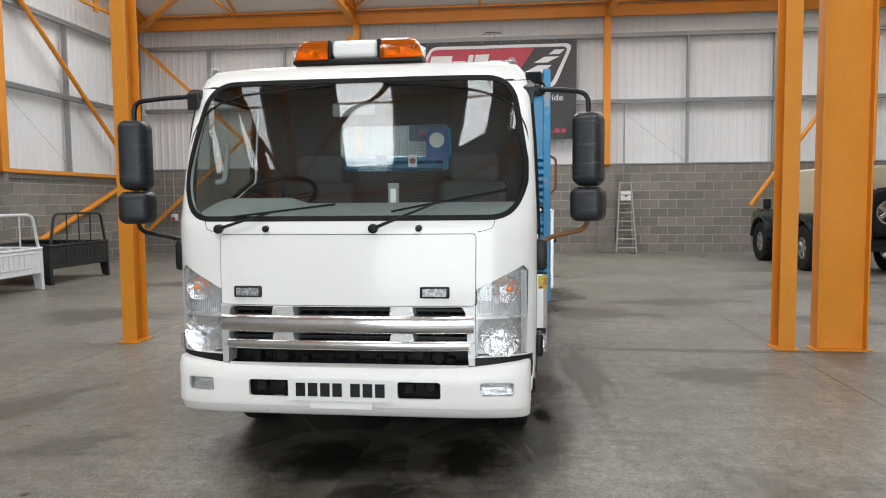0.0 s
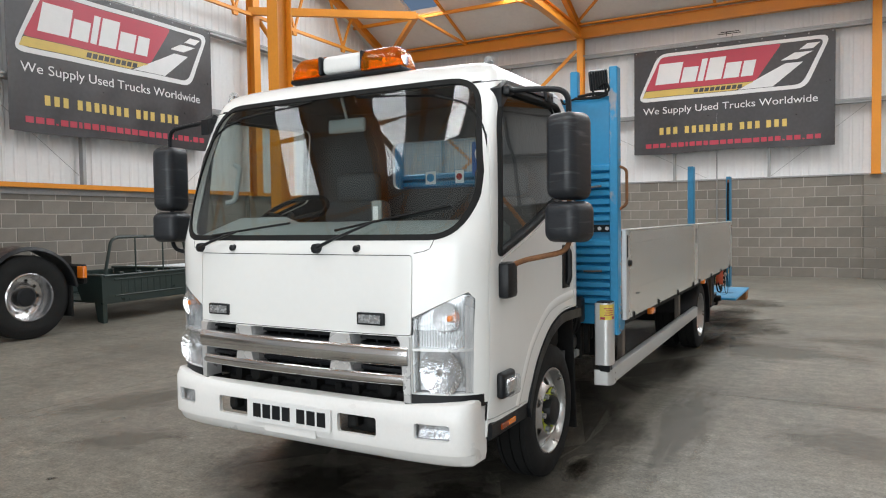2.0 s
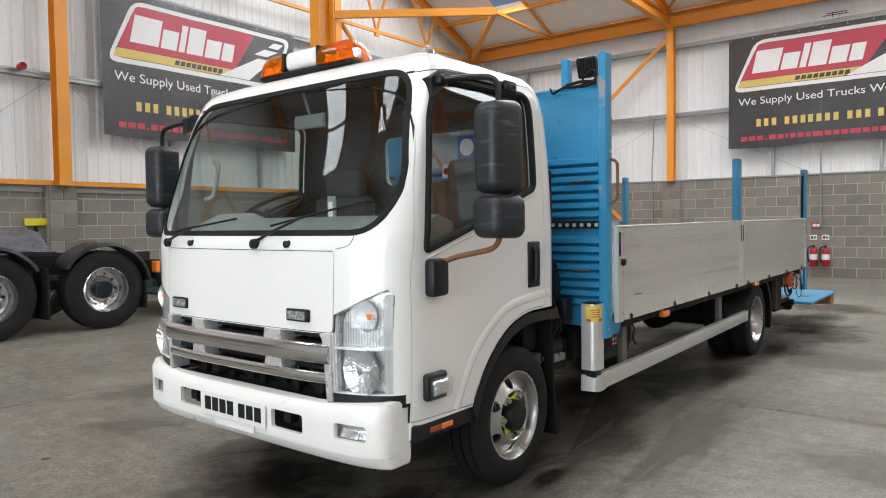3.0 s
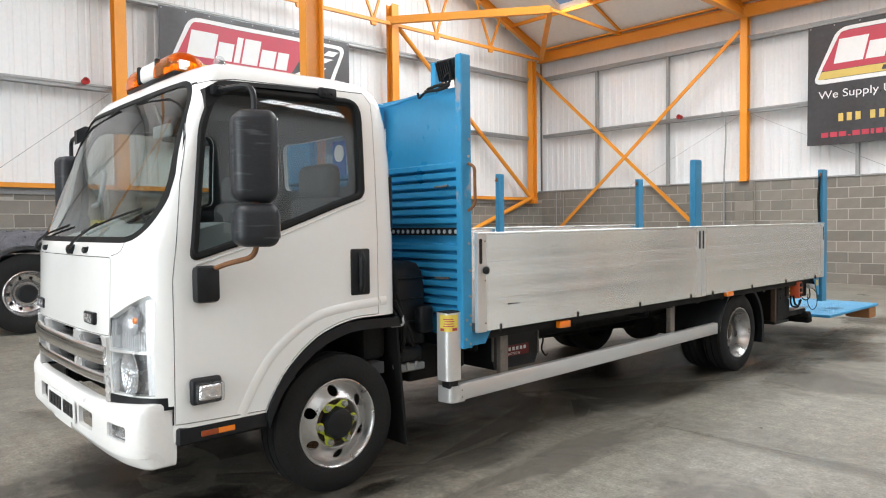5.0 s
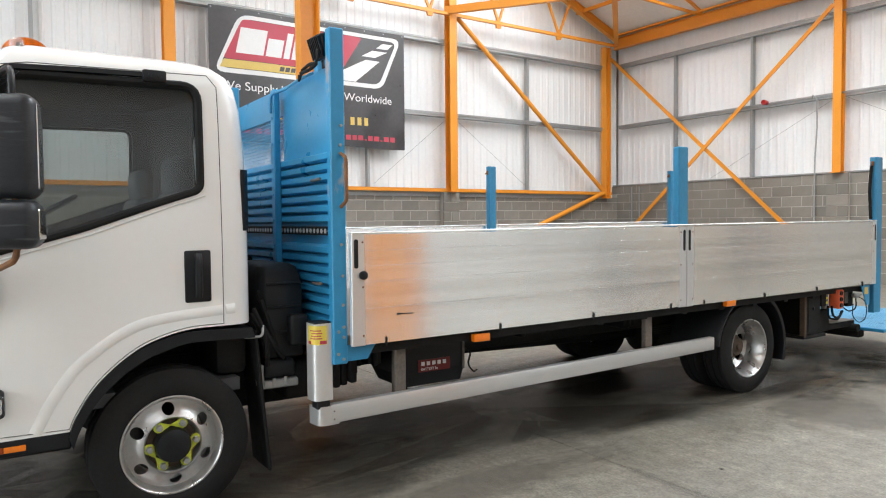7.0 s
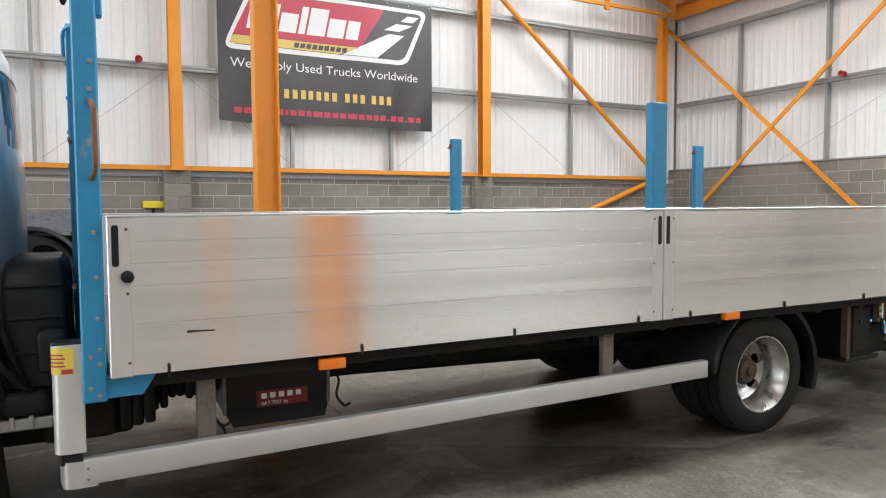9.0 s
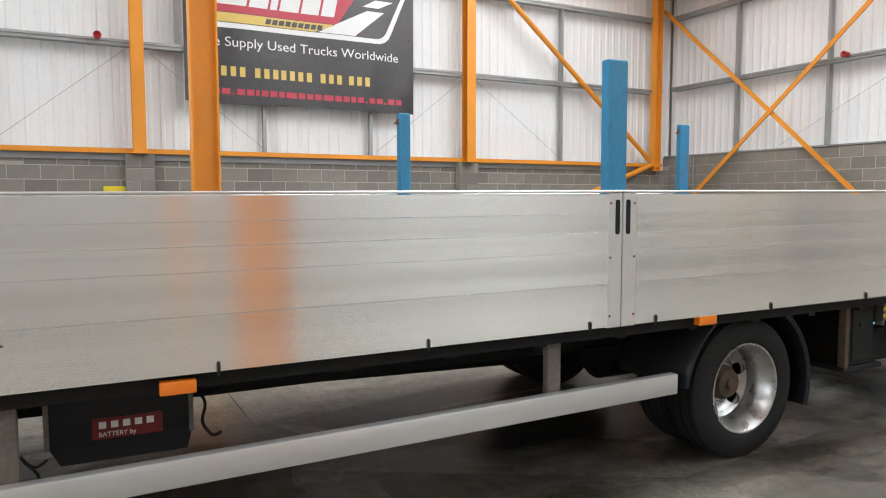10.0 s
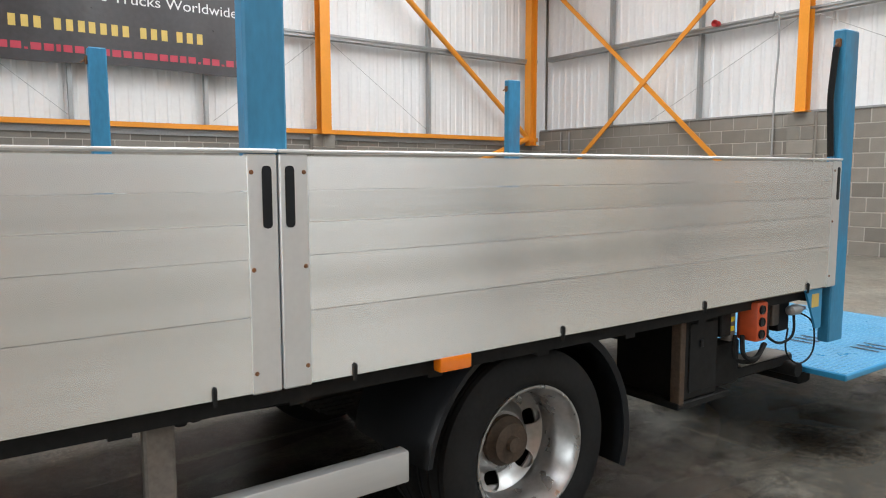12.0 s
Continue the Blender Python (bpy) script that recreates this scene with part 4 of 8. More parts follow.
# head lamps
for side in (1, -1):
    poly = LAMP if side > 0 else mirrored(LAMP)
    lamp = mesh_object("headlamp", nose_patch(grown(poly, -0.003), 0.004, 0.004, 0.02), M_LENS, truck, "clear headlamp with indicator above")
    lamp.visible_shadow = False
    bm = bmesh.new()
    for z0, z1, deep in ((0.645, 0.825, 0.055), (0.835, 1.06, 0.05)):
        rows = []
        for z in np.linspace(z0, z1, 6):
            xa, xb = 0.64, 0.872
            if z > 0.96:
                xa = 0.64 + (z - 0.96) / 0.115 * 0.20
            rows.append([(side * x, nose_y(x, float(z), deep), float(z)) for x in np.linspace(xa, xb, 12)])
        ring_mesh(bm, rows, False, False)
    part("lamp_back", bm, M_LAMPBACK, lamp, "silver lamp housing", 30)
    cx, cz = side * 0.748, 0.735
    y0 = nose_y(0.748, cz)
    bm = bmesh.new()
    lathe(bm, [(y0 + 0.045, 0.012), (y0 + 0.042, 0.03), (y0 + 0.034, 0.062), (y0 + 0.016, 0.103), (y0 + 0.012, 0.104), (y0 + 0.036, 0.06), (y0 + 0.05, 0.012)], 28, "y", (cx, 0, cz))
    part("reflector", bm, M_REFLECTOR, lamp, "faceted chrome reflector")
    bm = bmesh.new()
    lathe(bm, [(y0 + 0.005, 0.001), (y0 + 0.007, 0.016), (y0 + 0.045, 0.02)], 16, "y", (cx, 0, cz))
    part("bulb_shield", bm, M_CHROME, lamp)
    cx, cz = side * 0.775, 0.965
    y0 = nose_y(0.775, cz)
    bm = bmesh.new()
    lathe(bm, [(y0 + 0.045, 0.01), (y0 + 0.03, 0.05), (y0 + 0.014, 0.066), (y0 + 0.034, 0.05), (y0 + 0.05, 0.01)], 24, "y", (cx, 0, cz))
    part("indicator_reflector", bm, M_REFLECTOR, lamp)
    bm = bmesh.new()
    lathe(bm, [(y0 + 0.008, 0.001), (y0 + 0.012, 0.013), (y0 + 0.04, 0.015)], 14, "y", (cx + side * 0.015, 0, cz))
    part("indicator_bulb", bm, M_AMBER, lamp, "amber bulb")
    bm = bmesh.new()
    ring_mesh(bm, [[(side * x, nose_y(x, 0.83, -0.002), 0.825), (side * x, nose_y(x, 0.83, -0.002), 0.836), (side * x, nose_y(x, 0.83, 0.05), 0.836), (side * x, nose_y(x, 0.83, 0.05), 0.825)] for x in np.linspace(0.636, 0.878, 12)])
    part("divider", bm, M_SATIN, lamp)
    bm = bmesh.new()
    for i in range(19):
        x = 0.652 + i * 0.0118
        for za, zb in ((0.842, min(1.045, 0.95 + (x - 0.64) * 0.45)),):
            ring_mesh(bm, [[(side * (x - 0.0016), nose_y(x, z, 0.009), z), (side * (x + 0.0016), nose_y(x, z, 0.009), z), (side * (x + 0.0016), nose_y(x, z, 0.014), z), (side * (x - 0.0016), nose_y(x, z, 0.014), z)] for z in (za, zb)])
    part("lens_ribs", bm, M_RIBLENS, lamp)
    for xa, xb, z0, z1 in ((0.848, 0.877, 0.648, 1.055), (0.634, 0.642, 0.645, 0.96)):
        bm = bmesh.new()
        ring_mesh(bm, [[(side * xa, nose_y(xa, z, 0.0075), z), (side * xb, nose_y(xb, z, 0.0075), z), (side * xb, nose_y(xb, z, 0.03), z), (side * xa, nose_y(xa, z, 0.03), z)] for z in np.linspace(z0, z1, 7)])
        part("lamp_bezel", bm, M_SATIN, lamp, "satin silver bezel", 40)
    # dark shelf under the lamp
    bm = bmesh.new()
    ring_mesh(bm, [[(side * x, nose_y(x, 0.61, -0.004), 0.585), (side * x, nose_y(x, 0.61, -0.004), 0.638), (side * x, nose_y(x, 0.61, 0.09), 0.638), (side * x, nose_y(x, 0.61, 0.09), 0.585)] for x in np.linspace(0.60, 0.905, 14)])
    part("lamp_shelf", bm, M_BLACK, truck)

# grille
bm = bmesh.new()
box(bm, (-0.63, 0.235, 0.56), (0.63, 0.245, 0.89))
for i in range(15):
    x = -0.58 + i * 0.083
    box(bm, (x - 0.006, 0.12, 0.70), (x + 0.006, 0.235, 0.875))
box(bm, (-0.62, 0.10, 0.855), (0.62, 0.155, 0.868))
box(bm, (-0.62, 0.10, 0.72), (0.62, 0.155, 0.732))
part("grille_backing", bm, M_BLACK, truck, "black radiator grille mesh", None)


def nose_bar(za, zb, x0, x1, fwd, back, n=28, sag=0.0):
    bm = bmesh.new()
    rings = []
    for i in range(n + 1):
        x = x0 + (x1 - x0) * i / n
        y = nose_y(x, (za + zb) / 2)
        s = sag * (x / 0.63) ** 2
        h = zb - za
        rings.append([(x, y + back, za + s)] + [(x, y + 0.2 * fwd + 0.8 * fwd * math.cos(a), za + h * (0.5 + 0.5 * math.sin(a)) + s) for a in np.linspace(-math.pi / 2, math.pi / 2, 11)] + [(x, y + back, zb + s)])
    ring_mesh(bm, rings)
    return bm


grille = part("grille", nose_bar(0.755, 0.845, -0.625, 0.625, -0.028, 0.05), M_CHROME, truck, "polished chrome grille bar", 40)
part("lower_bar", nose_bar(0.672, 0.722, -0.60, 0.60, -0.018, 0.05), M_CHROME, grille, "", 40)
for x0, x1 in ((-0.362, -0.248), (0.222, 0.342)):
    for za, zb in ((0.843, 0.885), (0.72, 0.757)):
        bm = bmesh.new()
        ring_mesh(bm, [[(x0, nose_y(x0, za, -0.012), za), (x1, nose_y(x1, za, -0.012), za), (x1, 0.14, za), (x0, 0.14, za)], [(x0 + 0.008, nose_y(x0, zb, -0.012), zb), (x1 - 0.008, nose_y(x1, zb, -0.012), zb), (x1 - 0.008, 0.14, zb), (x0 + 0.008, 0.14, zb)]])
        part("grille_block", bm, M_SATIN, grille, "satin silver grille block", None)
for side in (1, -1):
    bm = bmesh.new()
    ring_mesh(bm, [[(side * xa, nose_y(xa, z, -0.01), z), (side * xb, nose_y(xb, z, -0.012), z), (side * xb, 0.15, z), (side * xa, 0.15, z)] for xa, xb, z in ((0.60, 0.63, 0.60), (0.592, 0.63, 0.75), (0.585, 0.63, 0.86), (0.57, 0.63, 0.884))])
    part("grille_cheek", bm, M_SATIN, grille, "satin silver grille cheek", 30)
# what shows below the grille
bm = bmesh.new()
box(bm, (-0.62, 0.26, 0.50), (0.62, 0.30, 0.66), 0.01)
for i in range(9):
    x = -0.5 + 0.125 * i
    box(bm, (x - 0.02, 0.17 + 0.03 * (i % 2), 0.57), (x + 0.02, 0.26, 0.64 - 0.015 * (i % 3)), 0.006)
box(bm, (-0.60, 0.20, 0.53), (0.60, 0.26, 0.585), 0.008)
for x in (-0.36, 0.44):
    lathe(bm, [(0.15, 0.03), (0.17, 0.042), (0.26, 0.042)], 16, "y", (x, 0, 0.615))
tube(bm, [(-0.5, 0.20, 0.64), (-0.1, 0.17, 0.62), (0.05, 0.16, 0.64), (0.3, 0.19, 0.625)], 0.012, 6)
part("crossmember", bm, M_CHASSIS, truck, "dark grimy crossmember behind the grille")

# bumper
def bumper_y(x, z):
    w = 0.897
    q = min(abs(x) / w, 0.9999)
    f = 0.026 + (0.012 if z > 0.56 else 0) + max(0, (0.40 - z)) * 0.35 + (0.012 if z < 0.392 else 0)
    return f + 0.175 * (1 - (1 - q ** 4.6) ** (1 / 4.6))


def bumper_solid():
    bm = bmesh.new()
    rings = []
    for z in (0.335, 0.345, 0.375, 0.39, 0.394, 0.41, 0.44, 0.50, 0.55, 0.57, 0.582, 0.587):
        inset = {0.335: 0.02, 0.345: 0.006, 0.587: 0.02, 0.582: 0.006}.get(z, 0)
        k, out, inn = 48, [], []
        for i in range(k + 1):
            a = -math.pi / 2 + math.pi * i / k
            s, c = math.sin(a), max(math.cos(a), 0)
            x = math.copysign((0.897 - inset) * abs(s) ** (2 / 4.6), s)
            lift = 0.032 * min(1, (abs(x) / 0.9) ** 3) if z > 0.545 else 0.0
            y = bumper_y(x, z) + inset
            out.append((x, y, z + lift))
            inn.append((x * 0.98, y + 0.02, z + lift))
        out = [(-0.897 + inset, 0.245, out[0][2])] + out + [(0.897 - inset, 0.245, out[-1][2])]
        inn = [(-0.877, 0.245, inn[0][2])] + inn + [(0.877, 0.245, inn[-1][2])]
        rings.append(out + inn[::-1])
    ring_mesh(bm, rings)
    return finish(bm)


bumper_me = bumper_solid()
for x0, x1, z0, z1 in ((-0.49, -0.285, 0.437, 0.522), (0.255, 0.465, 0.437, 0.522), (-0.815, -0.675, 0.455, 0.525), (0.655, 0.815, 0.455, 0.522)):
    bumper_me = boolean(bumper_me, slab(round_poly([(x0, z0), (x1, z0), (x1, z1), (x0, z1)], 0.015, 3), -0.5, 0.5, "xz"))
bumper = mesh_object("bumper", resmooth(bumper_me, 32), M_BUMPER, truck, "white plastic bumper with scuffed edges")
for s, x0, x1 in ((-1, -0.81, -0.68), (1, 0.66, 0.81)):
    bm = bmesh.new()
    ring_mesh(bm, [[(x, bumper_y(x, 0.49) + 0.006, 0.459), (x, bumper_y(x, 0.49) + 0.006, 0.519), (x, bumper_y(x, 0.49) + 0.012, 0.519), (x, bumper_y(x, 0.49) + 0.012, 0.459)] for x in np.linspace(x0, x1, 8)])
    fog = part("fog_lamp", bm, M_LENS, bumper, "clear fog lamp")
    bm = bmesh.new()
    ring_mesh(bm, [[(x, bumper_y(x, 0.49) + 0.03, 0.455), (x, bumper_y(x, 0.49) + 0.045, 0.49), (x, bumper_y(x, 0.49) + 0.03, 0.525), (x, bumper_y(x, 0.49) + 0.05, 0.525), (x, bumper_y(x, 0.49) + 0.05, 0.455)] for x in np.linspace(x0 - 0.005, x1 + 0.005, 8)])
    part("fog_reflector", bm, M_REFLECTOR, bumper)
for x0, x1 in ((-0.49, -0.285), (0.255, 0.465)):
    bm = bmesh.new()
    box(bm, (x0 - 0.02, 0.13, 0.42), (x1 + 0.02, 0.14, 0.54))
    xm = (x0 + x1) / 2
    lathe(bm, [(0.075, 0.022), (0.095, 0.03), (0.13, 0.03)], 14, "y", (xm + 0.05, 0, 0.485))
    box(bm, (xm - 0.08, 0.07, 0.45), (xm - 0.03, 0.13, 0.505), 0.008)
    part("tow_eye", bm, M_CHASSIS, bumper, "dark tow eye behind the bumper opening")
# number plate: plain bars for its characters
bm = bmesh.new()
prism(bm, round_poly([(-0.285, 0.425), (0.225, 0.425), (0.225, 0.533), (-0.285, 0.533)], 0.008, 2), 0.014, 0.019, "xz")
plate = part("number_plate", bm, M_PLATE, bumper, "white number plate", None)
bm = bmesh.new()
prism(bm, round_poly([(-0.18, 0.385), (0.135, 0.385), (0.13, 0.43), (-0.175, 0.43)], 0.006, 2), 0.020, 0.0245, "xz")
part("plate_bracket", bm, M_BUMPER, bumper)
for i in range(7):
    x = -0.245 + i * 0.061 + (0.028 if i > 3 else 0)
    bm = bmesh.new()
    prism(bm, [(x, 0.447), (x + 0.047, 0.447), (x + 0.047, 0.513), (x, 0.513)], 0.011, 0.0139, "xz")
    part("plate_bar", bm, M_BLACK, plate, "", None)
# strobes on the front panel
for x in (-0.485, 0.44):
    y = nose_y(x, 0.955)
    bm = bmesh.new()
    box(bm, (x - 0.071, y - 0.012, 0.928), (x + 0.071, y + 0.01, 0.983), 0.006, 2)
    st = part("strobe_light", bm, M_BLACK, truck, "black framed strobe light")
    bm = bmesh.new()
    box(bm, (x - 0.057, y - 0.0155, 0.937), (x + 0.057, y - 0.0122, 0.974))
    part("strobe_lens", bm, M_STROBE, st, "clear ribbed strobe lens", None)
# washer jets and wipers
for x in (-0.39, 0.365):
    y = nose_y(x, 1.262)
    bm = bmesh.new()
    lathe(bm, [(y - 0.022, 0.008), (y - 0.016, 0.016), (y - 0.004, 0.014), (y + 0.01, 0.02)], 12, "y", (x, 0, 1.262))
    part("washer_jet", bm, M_BLACK, truck, "black washer jet")
for x, ex, ez in ((-0.64, -0.13, 1.395), (0.145, 0.70, 1.46)):
    y = nose_y(x, 1.262)
    bm = bmesh.new()
    lathe(bm, [(y - 0.03, 0.012), (y - 0.024, 0.022), (y - 0.004, 0.024), (y + 0.01, 0.024)], 14, "y", (x, 0, 1.262))
    mx, mz = x + (ex - x) * 0.55, 1.262 + (ez - 1.262) * 0.62
    tube(bm, [(x, y - 0.022, 1.262), (x + (mx - x) * 0.4, nose_y(x + (mx - x) * 0.4, 1.30, -0.035), 1.262 + (mz - 1.262) * 0.4), (mx, nose_y(mx, mz, -0.03), mz)], [0.009, 0.007, 0.005], 6)
    wip = part("wiper", bm, M_BLACK, truck, "black wiper arm")
    bm = bmesh.new()
    bx0, bz0, bx1, bz1 = x + (ex - x) * 0.15, 1.262 + (ez - 1.262) * 0.32 + 0.018, ex + 0.08, ez - 0.015
    tube(bm, [(bx0 + (bx1 - bx0) * t, nose_y(bx0 + (bx1 - bx0) * t, bz0 + (bz1 - bz0) * t, -0.011), bz0 + (bz1 - bz0) * t) for t in np.linspace(0, 1, 8)], 0.0055, 5)
    part("wiper_blade", bm, M_RUBBER, wip)

# amber beacon bar on the roof
bm = bmesh.new()
box(bm, (-0.383, 0.485, 2.155), (0.333, 0.665, 2.186), 0.014, 2)
beacon = part("light_bar", bm, M_BLACK, truck, "black based roof light bar")
beacon.location.z = -0.024
for x0, x1 in ((-0.38, -0.185), (0.105, 0.33)):
    bm = bmesh.new()
    n = 14
    prof = []
    for i in range(n + 1):
        a = math.pi * i / n
        prof.append((math.cos(a), math.sin(a)))
    rr = []
    for i in range(11):
        t = i / 10
        u = (t if x0 < 0 else 1 - t)
        k = max(0.2, math.sqrt(max(0.0, 1 - (1 - min(1, u / 0.34)) ** 2)))
        rr.append([(x0 + (x1 - x0) * t, 0.575 + 0.108 * (0.5 + 0.5 * k) * c, 2.176 + 0.122 * k * max(s, 0) ** 0.7) for c, s in prof])
    ring_mesh(bm, rr)
    lens = part("amber_dome", bm, M_BEACON, beacon, "clear amber dome", 60)
    bm = bmesh.new()
    for k in range(4):
        xm = x0 + (x1 - x0) * (k + 0.5) / 4
        ang = 0.5 if k % 2 else -0.5
        m = Matrix.Translation((xm, 0.575, 2.212)) @ Matrix.Rotation(ang, 4, "Z")
        box(bm, (-0.018, -0.06, -0.025), (0.018, 0.06, 0.03), 0.012, 2, m)
    part("rotator", bm, M_REFLECTOR, beacon, "chrome rotating reflectors")
    bm = bmesh.new()
    box(bm, (x0 + 0.015, 0.505, 2.186), (x1 - 0.015, 0.645, 2.192))
    part("dome_base", bm, M_AMBER, beacon)
bm = bmesh.new()
box(bm, (-0.165, 0.485, 2.185), (0.085, 0.665, 2.283), 0.03, 4)
part("white_cover", bm, M_PLATE, beacon, "white plastic centre cover")
for x0, x1 in ((-0.186, -0.165), (0.085, 0.106)):
    bm = bmesh.new()
    box(bm, (x0, 0.48, 2.185), (x1, 0.67, 2.284), 0.02, 3)
    part("dome_clamp", bm, M_BLACK, beacon)
# roof marker lamps
for x in (-0.84, 0.80):
    bm = bmesh.new()
    lathe(bm, [(2.05, 0.034), (2.095, 0.034), (2.10, 0.028), (2.125, 0.026), (2.142, 0.016), (2.146, 0.002)], 16, "z", (x, 0.52, 0))
    part("roof_marker", bm, M_RIBLENS, truck, "clear roof marker lamp")
    bm = bmesh.new()
    lathe(bm, [(2.04, 0.036), (2.085, 0.037), (2.09, 0.02), (2.125, 0.012)], 14, "z", (x, 0.53, 0))
    part("marker_base", bm, M_BLACK, truck)

# cab interior
bm = bmesh.new()
rings = []
for x in np.linspace(-0.86, 0.86, 19):
    y = nose_y(min(abs(x), 0.84), 1.35)
    rings.append([(x, y + 0.05, 1.02), (x, y + 0.05, 1.30), (x, y + 0.20, 1.35), (x, y + 0.34, 1.385 + (0.03 if -0.78 < x < -0.3 else 0)), (x, y + 0.44, 1.35), (x, y + 0.44, 1.0), (x, y + 0.42, 0.98)])
ring_mesh(bm, rings)
part("dashboard", bm, M_DASH, truck, "grey vinyl dashboard", 40)
bm = bmesh.new()
c, up, sx = Vector((-0.535, 0.66, 1.43)), Vector((0, 0.86, 0.51)), Vector((1, 0, 0))
tube(bm, [c + 0.21 * (math.cos(a) * sx + math.sin(a) * up) for a in np.linspace(0, 2 * math.pi, 33)[:-1]], 0.014, 8, True)
for a in (0.1, math.pi - 0.1, -math.pi / 2):
    tube(bm, [c - Vector((0, 0.02, 0.03)), c + 0.2 * (math.cos(a) * sx + math.sin(a) * up)], 0.013, 6)
tube(bm, [c, c + Vector((0, -0.16, -0.30))], 0.03, 8)
part("steering_wheel", bm, M_BLACK, truck, "black steering wheel", 60)
for x0, x1, hr in ((-0.70, -0.22, (-0.58, -0.32)), (-0.14, 0.30, None), (0.32, 0.76, (0.42, 0.68))):
    bm = bmesh.new()
    box(bm, (x0, 0.72, 0.80), (x1, 1.18, 0.96), 0.05, 3)
    seat = part("seat", bm, M_SEAT, truck, "dark grey cloth seat", 60)
    bm = bmesh.new()
    top = 1.52 if hr else 1.36
    box(bm, (x0 + 0.01, 1.12, 0.92), (x1 - 0.01, 1.26, top), 0.05, 3)
    part("backrest", bm, M_SEAT, seat, "", 60)
    if hr:
        bm = bmesh.new()
        box(bm, (hr[0] - 0.03, 1.14, 1.505), (hr[1] + 0.03, 1.25, 1.70), 0.05, 3)
        part("headrest", bm, M_SEAT, seat, "", 60)
bm = bmesh.new()
box(bm, (-0.85, 0.3, 0.56), (0.85, 1.40, 0.62))
part("cab_floor", bm, M_LINING, truck)
bm = bmesh.new()
box(bm, (-0.19, 0.56, 1.86), (0.05, 0.59, 1.935), 0.015, 3)
tube(bm, [(-0.07, 0.575, 1.93), (-0.07, 0.53, 2.04)], 0.008, 6)
part("rear_view_mirror", bm, M_DASH, truck, "grey rear view mirror")
bm = bmesh.new()
tube(bm, bend([(-0.80, 0.40, 1.50), (-0.76, 0.43, 1.51), (-0.755, 0.47, 1.70), (-0.79, 0.46, 1.72)], 0.04), 0.014, 8)
part("grab_handle", bm, M_DASH, truck, "grey grab handle")
bm = bmesh.new()
box(bm, (0.13, 0.50, 1.36), (0.19, 0.515, 1.49), 0.004)
part("permit_holder", bm, M_DASH, truck, "dark document holder on the dashboard")
bm = bmesh.new()
box(bm, (0.145, 0.495, 1.37), (0.175, 0.4985, 1.46))
part("permit_paper", bm, M_PLATE, truck)
# stickers in the rear window
for x, z, w, h, mt, lb in ((0.275, 1.775, 0.072, 0.105, material("sticker_blue", (0.02, 0.11, 0.36), 0.5), "blue round-badge window sticker"), (-0.11, 1.668, 0.038, 0.042, M_PLATE, "white and blue seat belt sticker"), (0.105, 1.668, 0.03, 0.042, M_PLATE, "white no smoking sticker")):
    yg = 1.558 - 0.19 * x * x - 0.03
    bm = bmesh.new()
    box(bm, (x - w, yg, z - h), (x + w, yg + 0.003, z + h))
    stick = part("window_sticker", bm, mt, truck, lb, None)
    bm = bmesh.new()
    r = min(w, h) * 0.72
    lathe(bm, [(yg - 0.003, r), (yg - 0.0005, r)], 20, "y", (x, 0, z + h * (0.28 if w > 0.05 else 0)))
    part("badge", bm, M_PLATE if w > 0.05 else (M_RED if x > 0.1 else M_BLUE), stick, "", None)

# ---- chassis, wheels and flatbed ----
def tyre(parent, cx, cy, cz, w, r, out):
    """A tyre with grooved tread; cx: its middle."""
    bm = bmesh.new()
    h = w / 2
    prof = [(-h * 0.80, 0.221), (-h * 0.93, 0.232), (-h * 0.985, 0.255), (-h, 0.285), (-h * 0.95, 0.318), (-h * 0.80, r - 0.004), (-h * 0.62, r), (-h * 0.60, r - 0.01), (-h * 0.53, r - 0.01), (-h * 0.51, r), (-h * 0.06, r + 0.002),
            (-h * 0.04, r - 0.01), (h * 0.04, r - 0.01), (h * 0.06, r + 0.002), (h * 0.51, r), (h * 0.53, r - 0.01), (h * 0.60, r - 0.01), (h * 0.62, r), (h * 0.80, r - 0.004), (h * 0.95, 0.318), (h, 0.285), (h * 0.985, 0.255), (h * 0.93, 0.232), (h * 0.80, 0.221)]
    lathe(bm, prof, 56, "x", (cx, cy, cz), True)
    return part("tyre", bm, M_TYRE, parent, "worn black tyre", 40)


def holed_disc(profile, hole_r, hole_at, holes, at, side, phase=0.0, thick=0.007):
    """A dished wheel disc with round hand holes cut through it; profile: (distance out, radius)."""
    bm = bmesh.new()
    prof = [(side * h, r) for h, r in profile] + [(side * (h - thick), r) for h, r in profile[::-1]]
    lathe(bm, prof, 64, "x", at, True)
    me = finish(bm)
    for j in range(holes):
        b = 2 * math.pi * j / holes + phase
        cy, cz = at[1] + hole_at * math.cos(b), at[2] + hole_at * math.sin(b)
        poly = [(cy + hole_r * math.cos(q), cz + hole_r * math.sin(q)) for q in np.linspace(0, 2 * math.pi, 23)[:-1]]
        x0 = at[0] + side * min(h for h, r in profile)
        me = boolean(me, slab(poly, x0 - 0.15, x0 + 0.2, "yz"))
    return resmooth(me, 32)


